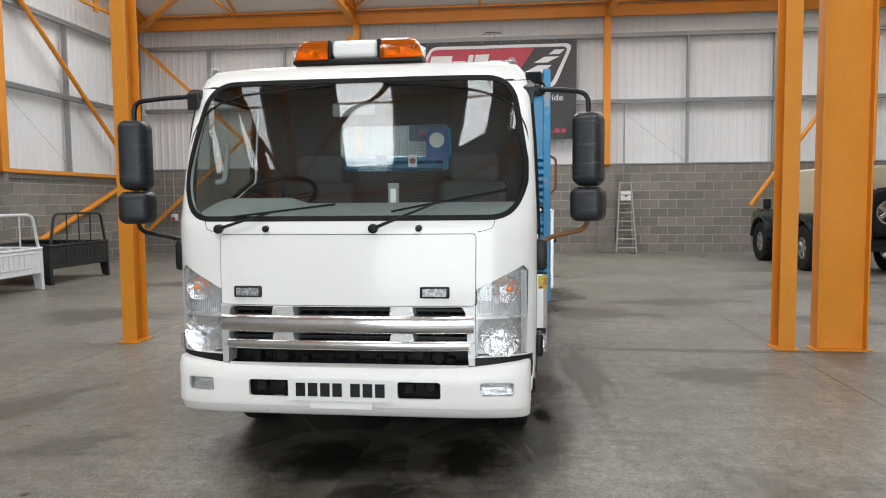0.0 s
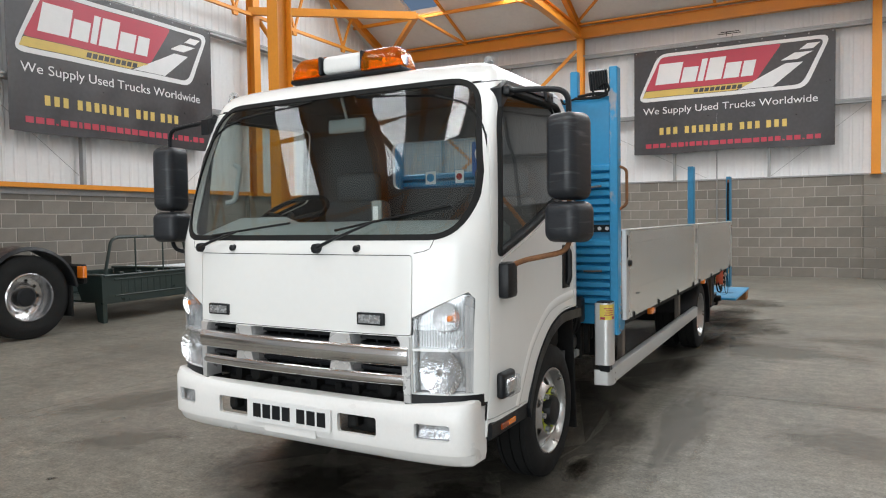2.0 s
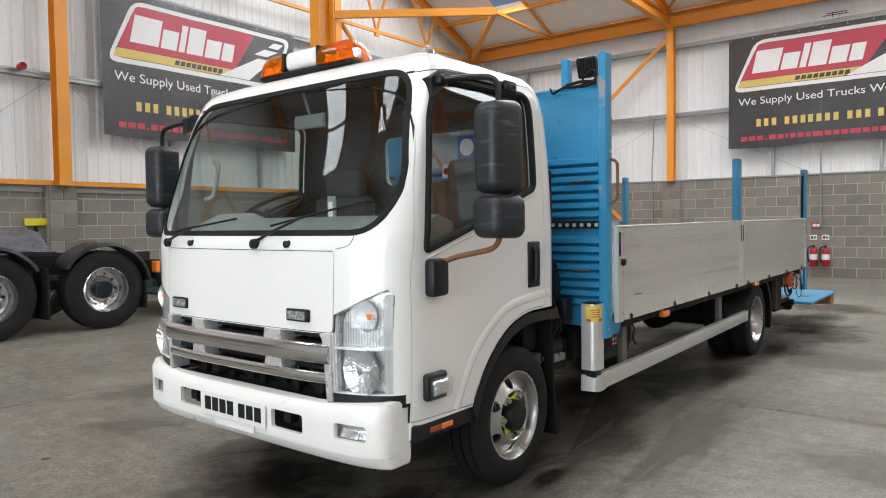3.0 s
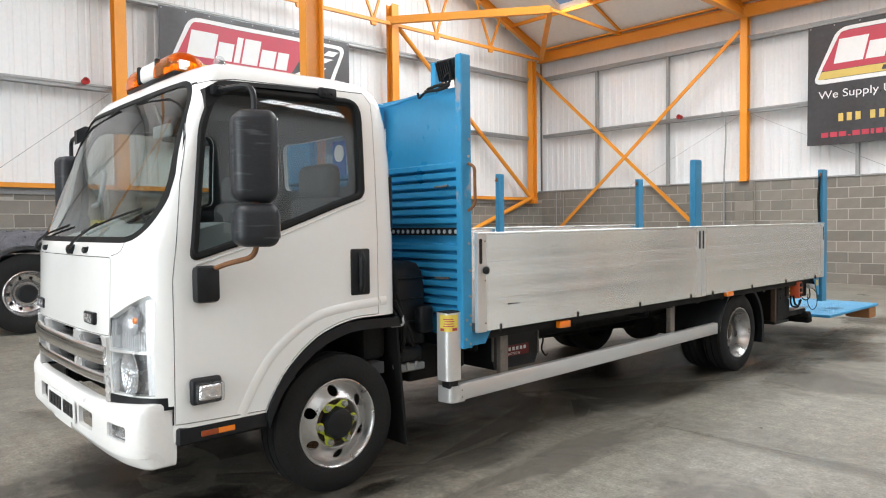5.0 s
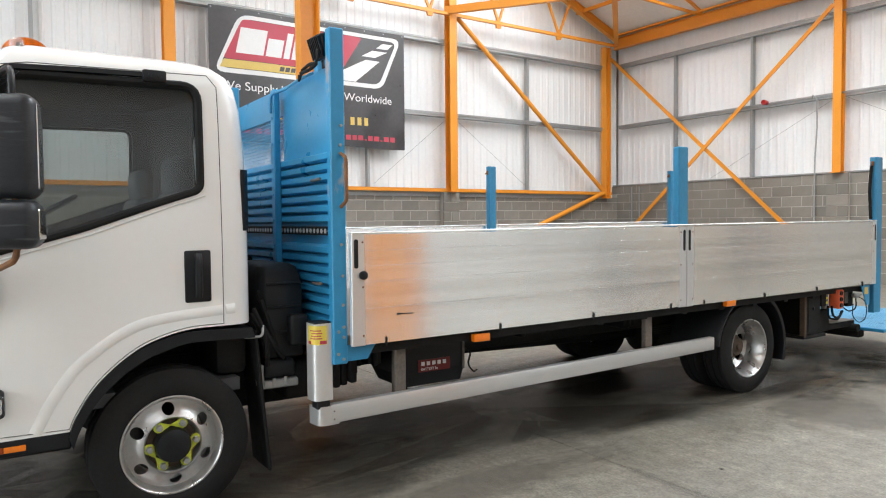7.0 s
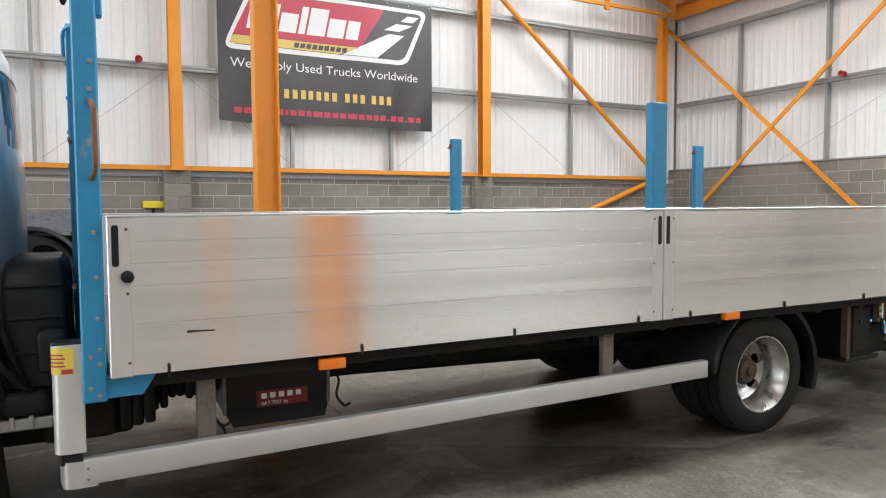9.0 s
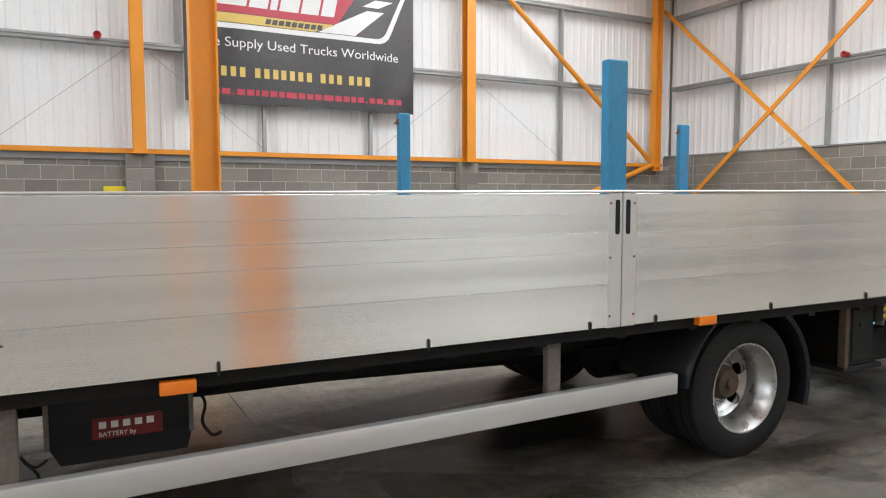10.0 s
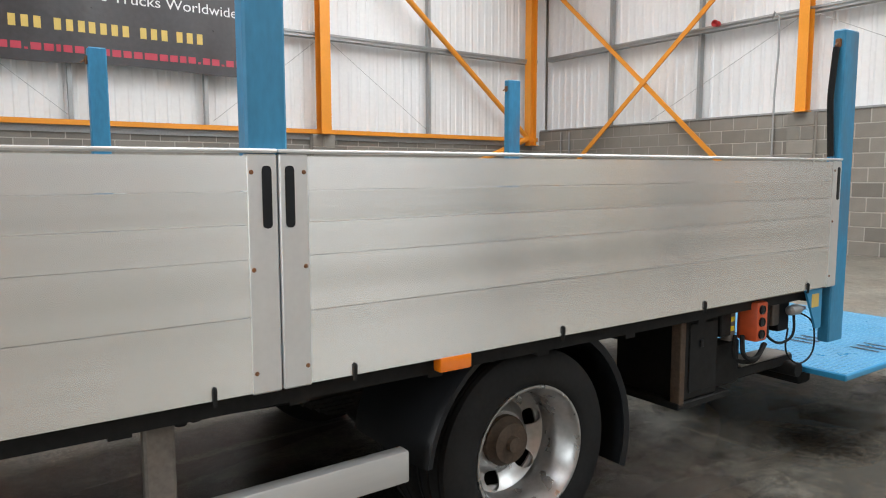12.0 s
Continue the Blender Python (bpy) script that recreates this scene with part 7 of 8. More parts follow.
# fire point
for x, z, w, h, mt in ((-0.87, 1.17, 0.09, 0.06, M_RED), (-0.92, 0.90, 0.07, 0.055, M_PLATE), (-0.68, 0.90, 0.07, 0.055, M_PLATE)):
    sign = thing("safety_sign", "small safety sign above the extinguishers on blockwork", "sign", pose(x, FACE_N - 0.02, z), "fire signs")
    part("plate", boxes(((-w, 0, -h), (w, 0.012, h))), mt, sign, "", None)
    part("symbol", boxes(((-w * 0.75, -0.002, -h * 0.6), (-w * 0.05, -0.0005, h * 0.6))), M_RED if mt is M_PLATE else M_PLATE, sign, "", None)
    part("symbol", boxes(((w * 0.1, -0.002, -h * 0.5), (w * 0.8, -0.0005, h * 0.5))), material("sign_green", (0.03, 0.3, 0.1), 0.5) if mt is M_PLATE else M_PLATE, sign, "", None)
for x in (-0.90, -0.66):
    fe = thing("fire_extinguisher", "red fire extinguisher hung on the blockwork wall", "extinguisher", pose(x, FACE_N - 0.11, 0.27), "fire extinguishers")
    bm = bmesh.new()
    lathe(bm, [(0.0, 0.07), (0.015, 0.08), (0.34, 0.08), (0.38, 0.06), (0.40, 0.03), (0.43, 0.025)], 20, "z")
    part("cylinder", bm, M_RED, fe, "", 40)
    bm = bmesh.new()
    box(bm, (-0.02, -0.07, 0.42), (0.02, 0.03, 0.46), 0.006)
    part("lever", bm, M_BLACK, fe)
    bm = bmesh.new()
    tube(bm, bend([(-0.02, 0, 0.43), (-0.11, -0.01, 0.42), (-0.12, -0.01, 0.2), (-0.09, -0.02, 0.08)], 0.05), 0.012, 6)
    part("hose", bm, M_RUBBER, fe)
    bm = bmesh.new()
    lathe(bm, [(0.14, 0.0806), (0.26, 0.0806)], 20, "z")
    part("label_band", bm, M_PLATE, fe, "", None)
    part("bracket", boxes(((-0.03, 0.07, 0.2), (0.03, 0.111, 0.3))), M_GALV, fe, "", None)

# red sounders
for m in (pose(-5.72, 18.64, 3.99), pose(-10.06, 6.08, 3.90, 0, 0, 90)):
    so = thing("alarm_sounder", "small red alarm sounder on a sheeting rail", "sounder", m, "alarm sounders")
    bm = bmesh.new()
    lathe(bm, [(0.04, 0.05), (-0.02, 0.055), (-0.05, 0.045)], 16, "y")
    part("body", bm, M_RED, so, "", 40)
    bm = bmesh.new()
    lathe(bm, [(-0.05, 0.045), (-0.09, 0.062), (-0.091, 0.05), (-0.055, 0.02)], 16, "y")
    part("horn", bm, M_RED, so, "", 40)

# conduits
for pts in ([(2.92, 18.66, 3.95), (2.92, 18.66, 1.7)], [(-4.66, 18.60, 3.88), (-4.60, 18.55, 3.98), (-4.54, 18.6, 3.90), (-4.56, 18.66, 3.3), (-4.60, 18.66, 2.6), (-4.60, 18.66, 0.4)], [(-0.78, 18.67, 3.9), (-0.78, 18.67, 1.2)],
            [(-9.62, 18.66, 2.25), (-9.62, 18.66, 0.9)], [(-9.36, 18.66, 2.25), (-9.36, 18.66, 1.1)]):
    bm = bmesh.new()
    tube(bm, pts, 0.017, 8)
    tagged(part("conduit", bm, M_GALV, None, "thin grey conduit on the back wall"), category="conduit", kind="structure")
sk = thing("wall_socket", "small red and white industrial socket on blockwork", "socket", pose(-9.36, 18.66, 1.0))
part("box", boxes(((-0.07, -0.06, -0.09), (0.07, 0.055, 0.09)), bev=0.01), M_PLATE, sk)
part("cap", boxes(((-0.04, -0.09, -0.08), (0.04, -0.061, 0.0)), bev=0.008), M_RED, sk)
br = thing("yellow_bracket", "small yellow bracket with black peg on blockwork", "bracket", pose(-10.19, 6.26, 1.44, 0, 0, 90))
part("plate", boxes(((-0.17, -0.05, -0.055), (0.17, -0.005, 0.065)), bev=0.008), M_YELLOW, br)
part("peg", boxes(((-0.03, -0.07, -0.16), (0.02, -0.02, -0.056)), bev=0.006), M_BLACK, br)
an = thing("aerial", "thin dark rail aerial above the banner", "aerial", pose(-0.5, 18.55, 5.72))
bm = bmesh.new()
tube(bm, [(-0.25, 0, 0), (0.25, 0, 0)], 0.009, 6)
tube(bm, [(-0.18, 0, 0.04), (0.22, 0, 0.04)], 0.009, 6)
tube(bm, [(-0.05, 0, -0.05), (-0.05, 0, 0.06)], 0.009, 6)
tube(bm, [(0.06, 0, -0.11), (0.06, 0.15, 0.0)], 0.006, 6)
part("rods", bm, M_BLACK, an)


# pickup load tubs standing on the floor by the side wall
def pickup_tub(paint, label, m, hoop_posts):
    """Local x along the headboard, y back from it."""
    t = thing("pickup_tub", label, "truck bed", m, "pickup tubs")
    L, D = 1.66, 1.75
    bm = bmesh.new()
    box(bm, (0.0, 0.0, 0.27), (L, 0.03, 0.66), 0.008)
    for k in range(9):
        x = 0.28 + k * 0.12
        box(bm, (x, -0.008, 0.40), (x + 0.07, 0.0, 0.60), 0.004)
    box(bm, (0.16, -0.014, 0.60), (L - 0.16, 0.0, 0.622), 0.005)
    box(bm, (0.16, -0.014, 0.37), (L - 0.16, 0.0, 0.388), 0.005)
    box(bm, (-0.02, -0.02, 0.655), (L + 0.02, 0.06, 0.69), 0.01)
    part("headboard", bm, paint, t, "pressed steel headboard")
    for x in (0.0, L):
        s = 1 if x == 0 else -1
        bm = bmesh.new()
        prism(bm, [(-0.01, 0.0), (0.10, 0.02), (0.16, 0.30), (0.42, 0.31), (0.52, 0.52), (0.80, 0.60), (1.08, 0.52), (1.18, 0.28), (D, 0.28), (D, 0.68), (0.0, 0.68)], x - s * 0.05, x + s * 0.02, "yz")
        part("side_panel", bm, paint, t, "", None)
        bm = bmesh.new()
        box(bm, (x - 0.07, -0.01, 0.665), (x + 0.07, D, 0.70), 0.012)
        part("side_rail", bm, paint, t)
    part("tub_floor", boxes(((0.02, 0.03, 0.28), (L - 0.02, D, 0.31))), paint, t, "", None)
    part("tailgate", boxes(((0.05, D - 0.04, 0.31), (L - 0.05, D, 0.66)), bev=0.01), paint, t)
    bm = bmesh.new()
    tube(bm, bend([(0.02, 0.02, 0.68), (0.14, 0.02, 1.18), (0.24, 0.02, 1.225), (L - 0.24, 0.02, 1.225), (L - 0.14, 0.02, 1.18), (L - 0.02, 0.02, 0.68)], 0.09), 0.024, 8)
    part("hoop", bm, paint, t, "tubular hoop")
    for x in hoop_posts:
        bm = bmesh.new()
        tube(bm, [(x, 0.02, 0.68), (x, 0.02, 1.22)], 0.013, 6)
        part("hoop_bar", bm, paint, t)
    for x in (0.3, 0.62, 0.94, 1.26):
        part("clamp", boxes(((x - 0.04, 0.0, 0.69), (x + 0.04, 0.05, 0.72)), bev=0.008), paint, t)
    return t


pickup_tub(M_DARKGREEN, "dark green pickup load tub with hoop on the floor", pose(-7.62, 7.22, 0, 0, 0, 94), (0.57, 1.10))
pickup_tub(M_GREYWHITE, "white pickup load tub with hoop on the floor", pose(-7.62, 9.02, 0, 0, 0, 92), (0.45, 1.2))
pickup_tub(material("black_tub_paint", (0.02, 0.021, 0.023), 0.4, vary=0.2), "black pickup load tub with hoop on the floor", pose(-7.86, 11.2, 0, 0, 0, 90), (0.48, 0.83, 1.18))

# back end of a parked tractor unit
tr = thing("tractor_unit", "back end of a dark tractor unit with polished wheels", "truck", pose(-7.2, 0, 0))
for y in (5.90, 4.52):
    for x in (-0.15, -2.1):
        w = new("wheel")
        w.parent = tr
        R = 0.52
        bm = bmesh.new()
        lathe(bm, [(x - 0.14, 0.30), (x - 0.17, 0.38), (x - 0.15, 0.47), (x - 0.11, R), (x + 0.11, R), (x + 0.14, 0.47), (x + 0.16, 0.38), (x + 0.13, 0.30)], 48, "x", (0, y, R), True)
        part("tyre", bm, M_TYRE, w, "black tyre", 35)
        bm = bmesh.new()
        lathe(bm, [(x - 0.1, 0.302), (x + 0.135, 0.302), (x + 0.145, 0.29), (x + 0.10, 0.27), (x + 0.02, 0.255), (x - 0.05, 0.25), (x - 0.10, 0.25)], 48, "x", (0, y, R), True)
        part("rim", bm, M_POLISHED, w, "polished rim", 35)
        mesh_object("disc", holed_disc([(x - 0.01, 0.02), (x - 0.01, 0.15), (x - 0.04, 0.17), (x - 0.05, 0.19), (x - 0.045, 0.22), (x - 0.03, 0.252)], 0.022, 0.205, 10, (0, y, R), 1), M_POLISHED, w)
        bm = bmesh.new()
        lathe(bm, [(x - 0.06, 0.125), (x + 0.06, 0.12), (x + 0.075, 0.10), (x + 0.076, 0.001)], 24, "x", (0, y, R))
        part("hub", bm, M_BLACK, w, "black hub", 35)
    bm = bmesh.new()
    rings = []
    for a in np.linspace(math.radians(8 if y > 5 else 30), math.radians(150), 16):
        c, s = math.cos(a), math.sin(a)
        q = [(-0.36, 0.60), (0.0, 0.60), (0.03, 0.575), (0.04, 0.585), (0.02, 0.625), (-0.36, 0.63)]
        rings.append([(x, y + r * c, 0.52 + r * s) for x, r in q])
    ring_mesh(bm, rings)
    part("mudguard", bm, M_BLACK, tr, "black plastic mudguard", 35)
bm = bmesh.new()
box(bm, (-0.38, 6.42, 0.22), (0.02, 6.45, 0.62), 0.01)
part("mud_flap", bm, M_RUBBER, tr)
bm = bmesh.new()
box(bm, (-0.38, 5.14, 0.20), (0.02, 5.17, 0.85), 0.01)
part("mud_flap", bm, M_RUBBER, tr)
part("tail_lamp", boxes(((-0.16, 6.62, 0.70), (-0.02, 6.68, 0.86)), bev=0.01), M_AMBER, tr, "orange tail lamp")
for x in (-0.72, -1.55):
    part("chassis_rail", boxes(((x - 0.04, 0.8, 0.72), (x + 0.04, 6.9, 0.98))), M_CHASSIS, tr, "", None)
part("rear_beam", boxes(((-2.1, 6.66, 0.62), (-0.1, 6.74, 0.88)), bev=0.02), M_CHASSIS, tr)
for y in (4.52, 5.90):
    part("axle", boxes(((-2.0, y - 0.07, 0.45), (-0.3, y + 0.07, 0.60)), bev=0.02), M_CHASSIS, tr)
part("catwalk", boxes(((-1.9, 0.8, 0.985), (-0.40, 4.1, 1.03)), bev=0.01), M_CHASSIS, tr)
bm = bmesh.new()
random.seed(5)
rows = []
for i in range(19):
    row = []
    for j in range(15):
        u, v = i / 18, j / 14
        edge = min(u, 1 - u, v, 1 - v) * 6
        z = 1.05 + 0.26 * min(1, edge) + 0.05 * noise.noise(Vector((u * 5, v * 5, 2))) * 2 * min(1, edge + 0.3)
        row.append((-0.15 - 1.7 * v, 4.2 + 1.15 * u + 0.05 * noise.noise(Vector((u * 4, v * 6, 9))), z))
    rows.append(row)
ring_mesh(bm, rows, False, False)
vs = bmesh.ops.solidify(bm, geom=bm.faces[:], thickness=0.02)
part("wrapped_cover", bm, M_TARP, tr, "crumpled grey plastic wrapping", 60)

# off-road vehicle behind the orange stanchions
jp = thing("off_road_vehicle", "black off-road vehicle with beige canvas top", "car", pose(5.5, 13.2, 0))
JW = 1.75


def jeep_wheel(x, y, z, axis, parent, name="wheel"):
    w = new(name)
    w.parent = parent
    c = {"x": (x, y, z), "y": (x, y, z)}[axis]
    bm = bmesh.new()
    lathe(bm, [(-0.10, 0.21), (-0.13, 0.30), (-0.12, 0.40), (-0.08, 0.43), (0.08, 0.43), (0.12, 0.40), (0.13, 0.30), (0.10, 0.21)], 36, axis, c, True)
    for k in range(28):
        a = 2 * math.pi * k / 28
        m = Matrix.Translation(c) @ Matrix.Rotation(a, 4, "X" if axis == "x" else "Y")
        if axis == "x":
            box(bm, (-0.10, -0.018, 0.424), (0.10, 0.018, 0.442), 0, 1, m)
        else:
            box(bm, (-0.018, -0.10, 0.424), (0.018, 0.10, 0.442), 0, 1, m)
    part("tyre", bm, M_TYRE, w, "chunky off-road tyre", 35)
    bm = bmesh.new()
    lathe(bm, [(-0.09, 0.212), (0.09, 0.212), (0.09, 0.18), (-0.09, 0.18)], 32, axis, c, True)
    d = -0.07
    for k in range(5):
        a = 2 * math.pi * k / 5 + 0.3
        m = Matrix.Translation(c) @ Matrix.Rotation(a, 4, "X" if axis == "x" else "Y")
        if axis == "x":
            box(bm, (d - 0.02, -0.035, 0.03), (d + 0.02, 0.035, 0.19), 0.01, 1, m)
        else:
            box(bm, (-0.035, d - 0.02, 0.03), (0.035, d + 0.02, 0.19), 0.01, 1, m)
    lathe(bm, [(d - 0.03, 0.03), (d - 0.025, 0.06), (d + 0.03, 0.06)], 16, axis, c)
    part("rim", bm, M_RIM, w, "five-spoke alloy rim", 35)
    return w


for x in (0.12, JW - 0.12):
    for y in (0.72, 2.98):
        jeep_wheel(x, y, 0.43, "x", jp)
jeep_wheel(JW * 0.62, -0.16, 1.12, "y", jp, "spare_wheel")
bm = bmesh.new()
box(bm, (0.08, 0.0, 0.62), (JW - 0.08, 3.7, 1.10), 0.05, 3)
box(bm, (0.15, 2.3, 1.08), (JW - 0.15, 3.65, 1.16), 0.04, 2)
box(bm, (0.3, 0.1, 0.40), (JW - 0.3, 3.6, 0.64), 0.02)
part("body", bm, material("black_car_paint", (0.012, 0.013, 0.014), 0.25, vary=0.2, coat=0.5), jp, "black painted body")
for y in (0.72, 2.98):
    for x in (0.0, JW):
        bm = bmesh.new()
        rings = []
        for a in np.linspace(0.15, math.pi - 0.15, 11):
            c, s = math.cos(a), math.sin(a)
            rings.append([(x - 0.04 if x else 0.0, y + 0.50 * c, 0.45 + 0.50 * s), (x if x else 0.22, y + 0.50 * c, 0.45 + 0.50 * s), (x if x else 0.22, y + 0.53 * c, 0.45 + 0.53 * s), (x - 0.22 if x else -0.02, y + 0.53 * c, 0.45 + 0.53 * s)])
        ring_mesh(bm, rings)
        part("wheel_flare", bm, M_BLACK, jp, "", 35)
bm = bmesh.new()
rr = []
for y, k in ((0.02, 0.94), (0.06, 1.0), (1.9, 1.0), (2.15, 0.97), (2.3, 0.80)):
    zt = 1.10 + 0.86 * k
    rr.append([(0.12, y, 1.10), (0.15, y, 1.10 + (zt - 1.10) * 0.5), (0.22, y, zt - 0.05), (0.42, y, zt), (JW - 0.42, y, zt), (JW - 0.22, y, zt - 0.05), (JW - 0.15, y, 1.10 + (zt - 1.10) * 0.5), (JW - 0.12, y, 1.10)])
ring_mesh(bm, rr)
part("canvas_top", bm, M_CANVAS, jp, "beige canvas hood", 40)
part("rear_bumper", boxes(((0.05, -0.12, 0.50), (JW - 0.05, -0.005, 0.64)), bev=0.02), M_BLACK, jp)
part("door_mirror", boxes(((-0.17, 2.20, 1.16), (-0.02, 2.30, 1.38)), bev=0.03, seg=2), M_BLACK, jp)
part("tail_lamp", boxes(((0.09, -0.03, 0.86), (0.2, -0.001, 0.98)), bev=0.01), M_RED, jp)

# stains on the floor; the two long grime ellipses also hold the truck's shade
def stain_shade_material(name, colour, rough, seed, cover=0.0, top=0.8, gain=0.55, scale=2.6):
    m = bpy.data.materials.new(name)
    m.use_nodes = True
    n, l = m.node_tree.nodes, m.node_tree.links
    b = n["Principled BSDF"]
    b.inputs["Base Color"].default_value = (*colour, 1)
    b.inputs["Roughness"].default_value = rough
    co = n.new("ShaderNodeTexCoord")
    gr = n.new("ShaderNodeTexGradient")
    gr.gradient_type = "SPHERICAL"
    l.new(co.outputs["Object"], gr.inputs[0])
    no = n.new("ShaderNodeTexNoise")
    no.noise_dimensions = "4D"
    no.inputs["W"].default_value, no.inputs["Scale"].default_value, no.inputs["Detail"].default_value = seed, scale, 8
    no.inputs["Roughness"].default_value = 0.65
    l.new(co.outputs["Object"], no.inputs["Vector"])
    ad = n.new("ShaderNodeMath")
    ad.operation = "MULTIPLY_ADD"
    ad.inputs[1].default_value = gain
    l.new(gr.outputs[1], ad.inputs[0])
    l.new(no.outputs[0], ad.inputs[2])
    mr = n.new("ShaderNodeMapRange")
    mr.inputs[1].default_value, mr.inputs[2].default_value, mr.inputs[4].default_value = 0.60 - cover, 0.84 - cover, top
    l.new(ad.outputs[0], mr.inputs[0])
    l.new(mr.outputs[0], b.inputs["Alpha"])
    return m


S_OIL = stain_shade_material("oil_mark", (0.05, 0.044, 0.035), 0.25, 1.0, -0.04, 0.7)
S_TREAD = stain_shade_material("wet_tread_mark", (0.06, 0.048, 0.032), 0.3, 6.0, 0.02, 0.75, 0.35, 9.0)
S_DAMP = stain_shade_material("damp_mark", (0.085, 0.075, 0.06), 0.22, 4.0, 0.06, 0.8)
S_DIRT = stain_shade_material("dirt_mark", (0.13, 0.115, 0.095), 0.45, 9.0, 0.0, 0.35)
# grime whose dark colour also carries the shade under the truck
S_GRIME_SHADE = stain_shade_material("grime_shade_mark", (0.045, 0.040, 0.033), 0.4, 14.0, -0.10, 0.5, 1.5)
for x, y, sx, sy, turn, mt in ((-0.72, 4.7, 1.3, 2.3, 0, S_GRIME_SHADE), (-0.66, 8.2, 1.3, 3.0, 0, S_GRIME_SHADE), (0.22, 7.5, 0.16, 0.5, 4, S_TREAD), (0.30, 9.0, 0.2, 0.5, 4, S_TREAD), (0.30, 9.2, 0.5, 0.7, 0, S_DAMP), (0.35, 10.4, 0.8, 1.0, 0, S_DAMP), (0.30, 13.0, 0.7, 0.7, 0, S_DAMP), (0.30, 10.35, 0.30, 0.34, 0, S_TREAD), (-0.05, 10.6, 0.7, 0.6, 0, S_DAMP), (0.30, 11.9, 0.4, 0.6, 4, S_TREAD), (0.18, 4.47, 0.10, 0.24, 4, S_TREAD), (0.17, 4.47, 0.07, 0.2, 4, S_DAMP), (0.14, 11.45, 0.16, 0.4, 10, S_DAMP),
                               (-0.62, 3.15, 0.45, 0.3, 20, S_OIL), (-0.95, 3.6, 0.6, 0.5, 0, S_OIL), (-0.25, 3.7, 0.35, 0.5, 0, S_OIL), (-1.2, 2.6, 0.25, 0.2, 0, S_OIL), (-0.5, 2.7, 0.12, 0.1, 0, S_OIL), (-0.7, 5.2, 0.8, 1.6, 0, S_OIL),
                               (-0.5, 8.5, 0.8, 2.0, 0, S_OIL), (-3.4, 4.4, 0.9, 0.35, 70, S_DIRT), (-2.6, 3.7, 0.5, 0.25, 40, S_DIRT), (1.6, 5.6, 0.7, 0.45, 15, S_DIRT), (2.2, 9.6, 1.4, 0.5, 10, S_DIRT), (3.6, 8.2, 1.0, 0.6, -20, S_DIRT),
                               (-2.35, 3.05, 0.05, 0.035, 30, S_OIL), (1.13, 6.92, 0.03, 0.02, 0, S_OIL), (1.9, 6.5, 1.6, 0.12, 0, S_DIRT), (0.9, 8.6, 1.2, 0.7, 0, S_DIRT), (0.55, 5.6, 0.25, 1.5, 0, S_DIRT), (4.6, 11.5, 1.8, 0.9, 25, S_DIRT),
                               (-5.2, 8.2, 1.2, 0.8, 0, S_DIRT), (-5.6, 11.5, 1.5, 0.6, 30, S_DIRT), (-3.0, 1.9, 1.3, 0.6, 0, S_DIRT), (1.3, 2.9, 0.9, 0.9, 0, S_DIRT)):
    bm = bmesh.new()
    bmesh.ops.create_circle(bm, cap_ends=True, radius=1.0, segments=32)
    st = tagged(part("floor_stain_shade", bm, mt, None, "dark stains and truck shade on the concrete floor", None, pose(x, y, 0.0035, 0, 0, turn) @ Matrix.Diagonal((sx, sy, 1, 1))), category="stain", kind="structure")

# ---- blocks of the lower walls ----
PITCH_Z, PITCH_L, JOINT = 0.23, 0.46, 0.014


def block_mesh(length, height, depth=0.03):
    bm = bmesh.new()
    box(bm, (JOINT / 2, 0, JOINT / 2), (length - JOINT / 2, depth, height - JOINT / 2), 0.005)
    return finish(bm)


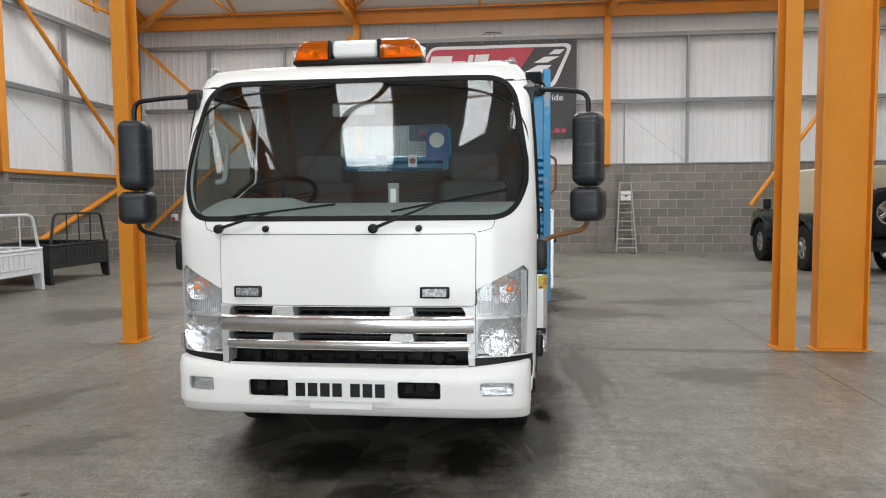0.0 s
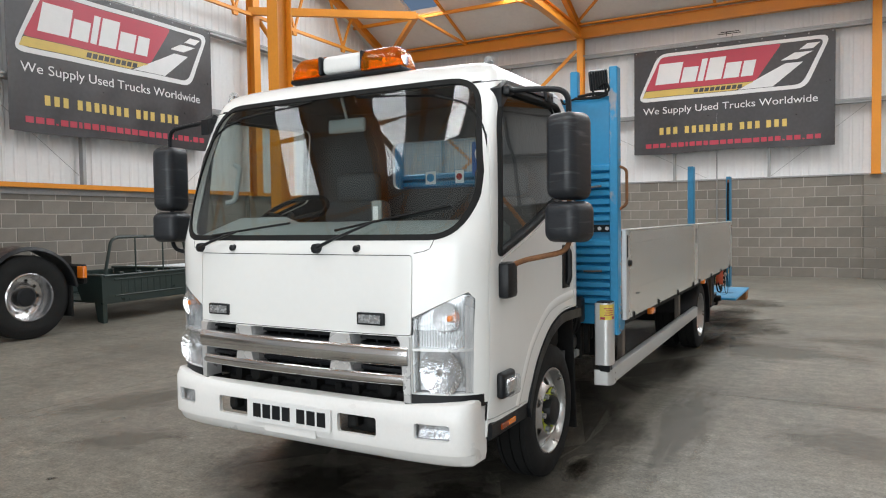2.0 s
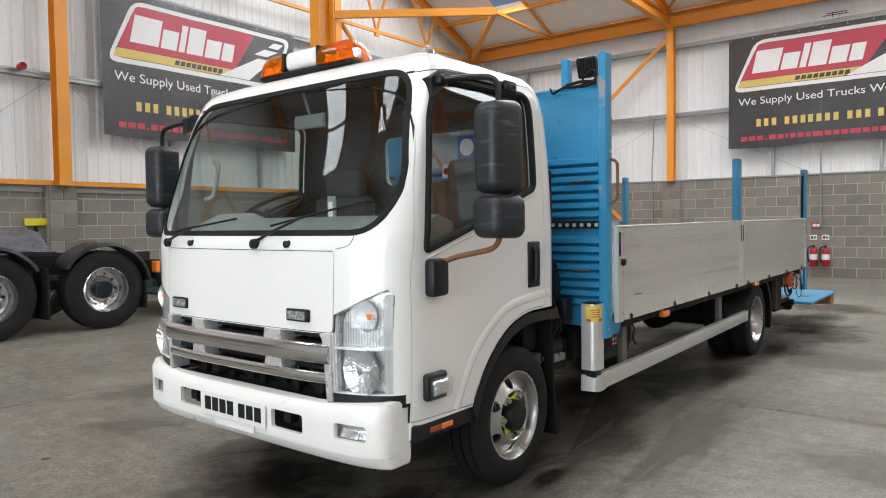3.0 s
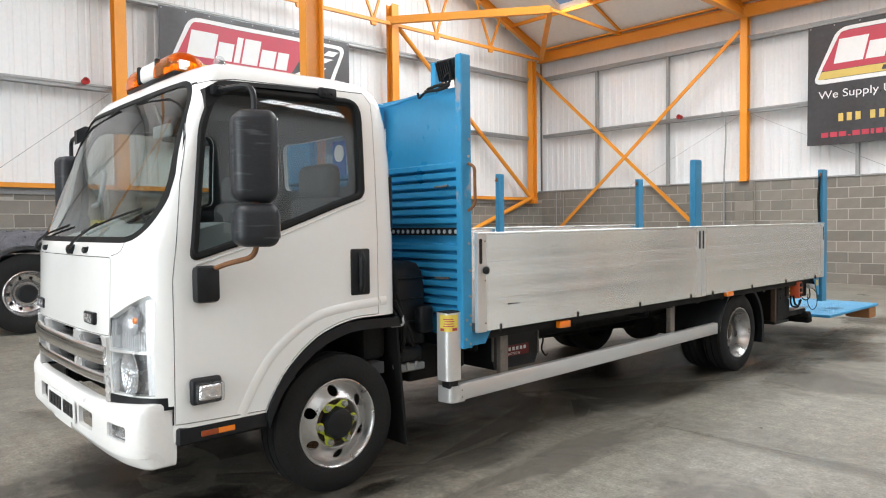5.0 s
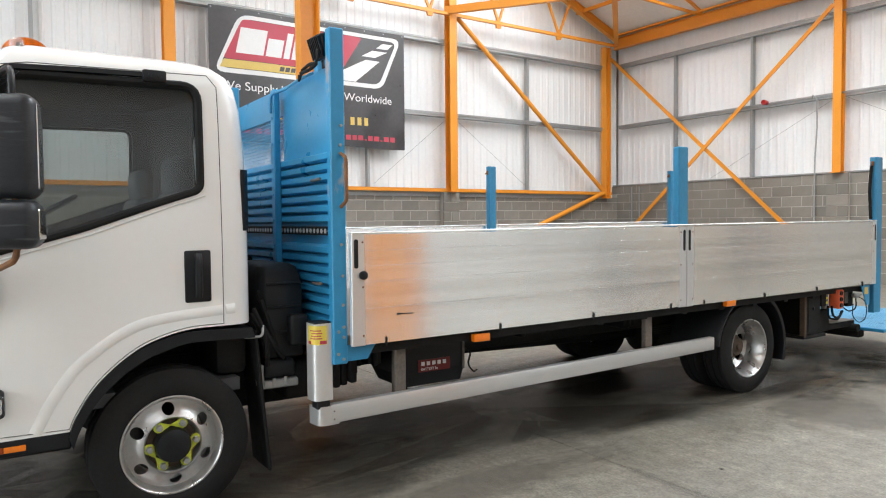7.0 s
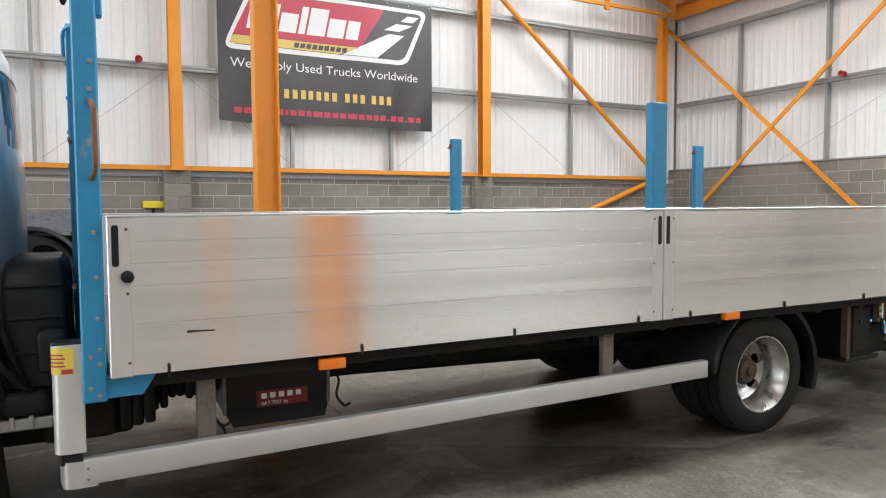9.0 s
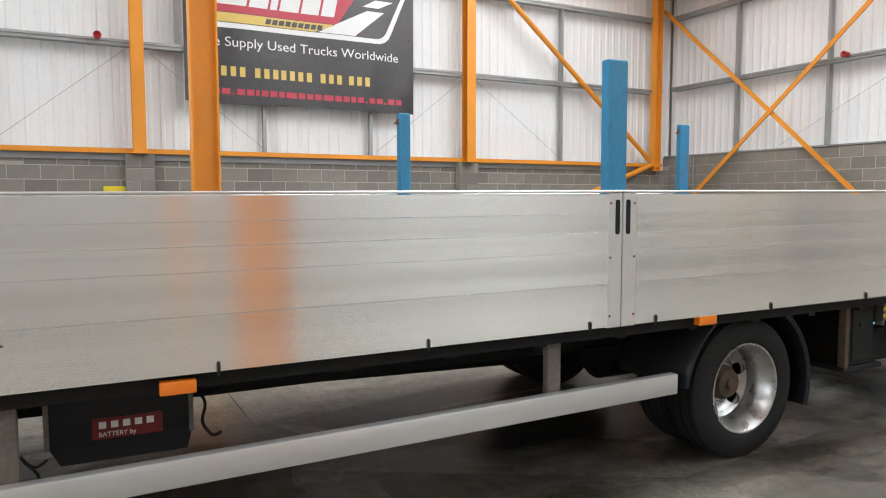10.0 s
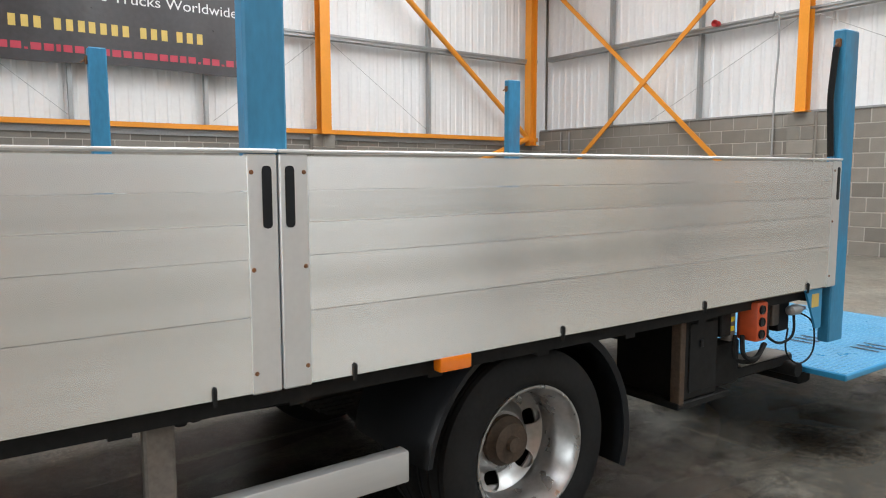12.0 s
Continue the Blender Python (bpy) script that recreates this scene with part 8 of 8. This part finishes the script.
FULL, TOPCUT = block_mesh(PITCH_L, PITCH_Z), block_mesh(PITCH_L, 0.14)
HALF = block_mesh(PITCH_L / 2, PITCH_Z)
random.seed(11)


def block_wall(parent, place, n_rows, length, lo, hi, last=None):
    """Blocks along a wall: those between lo and hi as parts, the rest joined."""
    rest = bmesh.new()
    for r in range(n_rows):
        s = -PITCH_L / 2 * (r % 2)
        me = last if last and r == n_rows - 1 else FULL
        while s < length:
            m = place(s, r * PITCH_Z + 0.0005, random.uniform(-0.0015, 0.0015))
            if lo <= s <= hi:
                mesh_object("block", me, M_BLOCK, parent, m=m)
            else:
                vs = bmesh.ops.create_cube(rest, size=1, matrix=m @ Matrix.Translation((PITCH_L / 2, 0.015, PITCH_Z / 2)) @ Matrix.Diagonal((PITCH_L - JOINT, 0.03, (PITCH_Z if me is FULL else 0.14) - JOINT, 1)))
            s += PITCH_L
    tagged(part("far_blocks", rest, M_BLOCK, parent, "", None), kind="stuff")


block_wall(wall_north, lambda s, z, d: pose(WX0 + 0.15 + s, FACE_N - 0.004 + d, z), 10, WX1 - WX0 - 0.2, 3.6, 17.2)
block_wall(wall_west, lambda s, z, d: pose(FACE_W + 0.004 + d, WY0 + s, z, 0, 0, 90), 9, FACE_N - WY0 - 0.03, 10.2, 24.2, TOPCUT)
for kind, c in PIERS:
    pier = tagged(mesh_object("wall_pier", finish(boxes(((c - 0.215, FACE_N - 0.105, 0), (c + 0.215, FACE_N - 0.006, TOP_N - 0.01))) if kind == "n" else boxes(((FACE_W + 0.006, c - 0.215, 0), (FACE_W + 0.155, c + 0.215, TOP_W + 0.055)))), M_MORTAR),
                  "blockwork pier under a steel column", "pier", kind="structure")
    for r in range(10 if kind == "n" else 9):
        if r % 2:
            spots = [(-0.23, FULL)]
        else:
            spots = [(-0.23, HALF), (0.0, HALF)]
        for s, me in spots:
            if kind == "n":
                mesh_object("block", me, M_BLOCK, pier, m=pose(c + s, FACE_N - 0.115, r * PITCH_Z + 0.0005))
            elif r < 9:
                mesh_object("block", me, M_BLOCK, pier, m=pose(FACE_W + 0.165, c + s, r * PITCH_Z * (0.98) + 0.0005, 0, 0, 90))
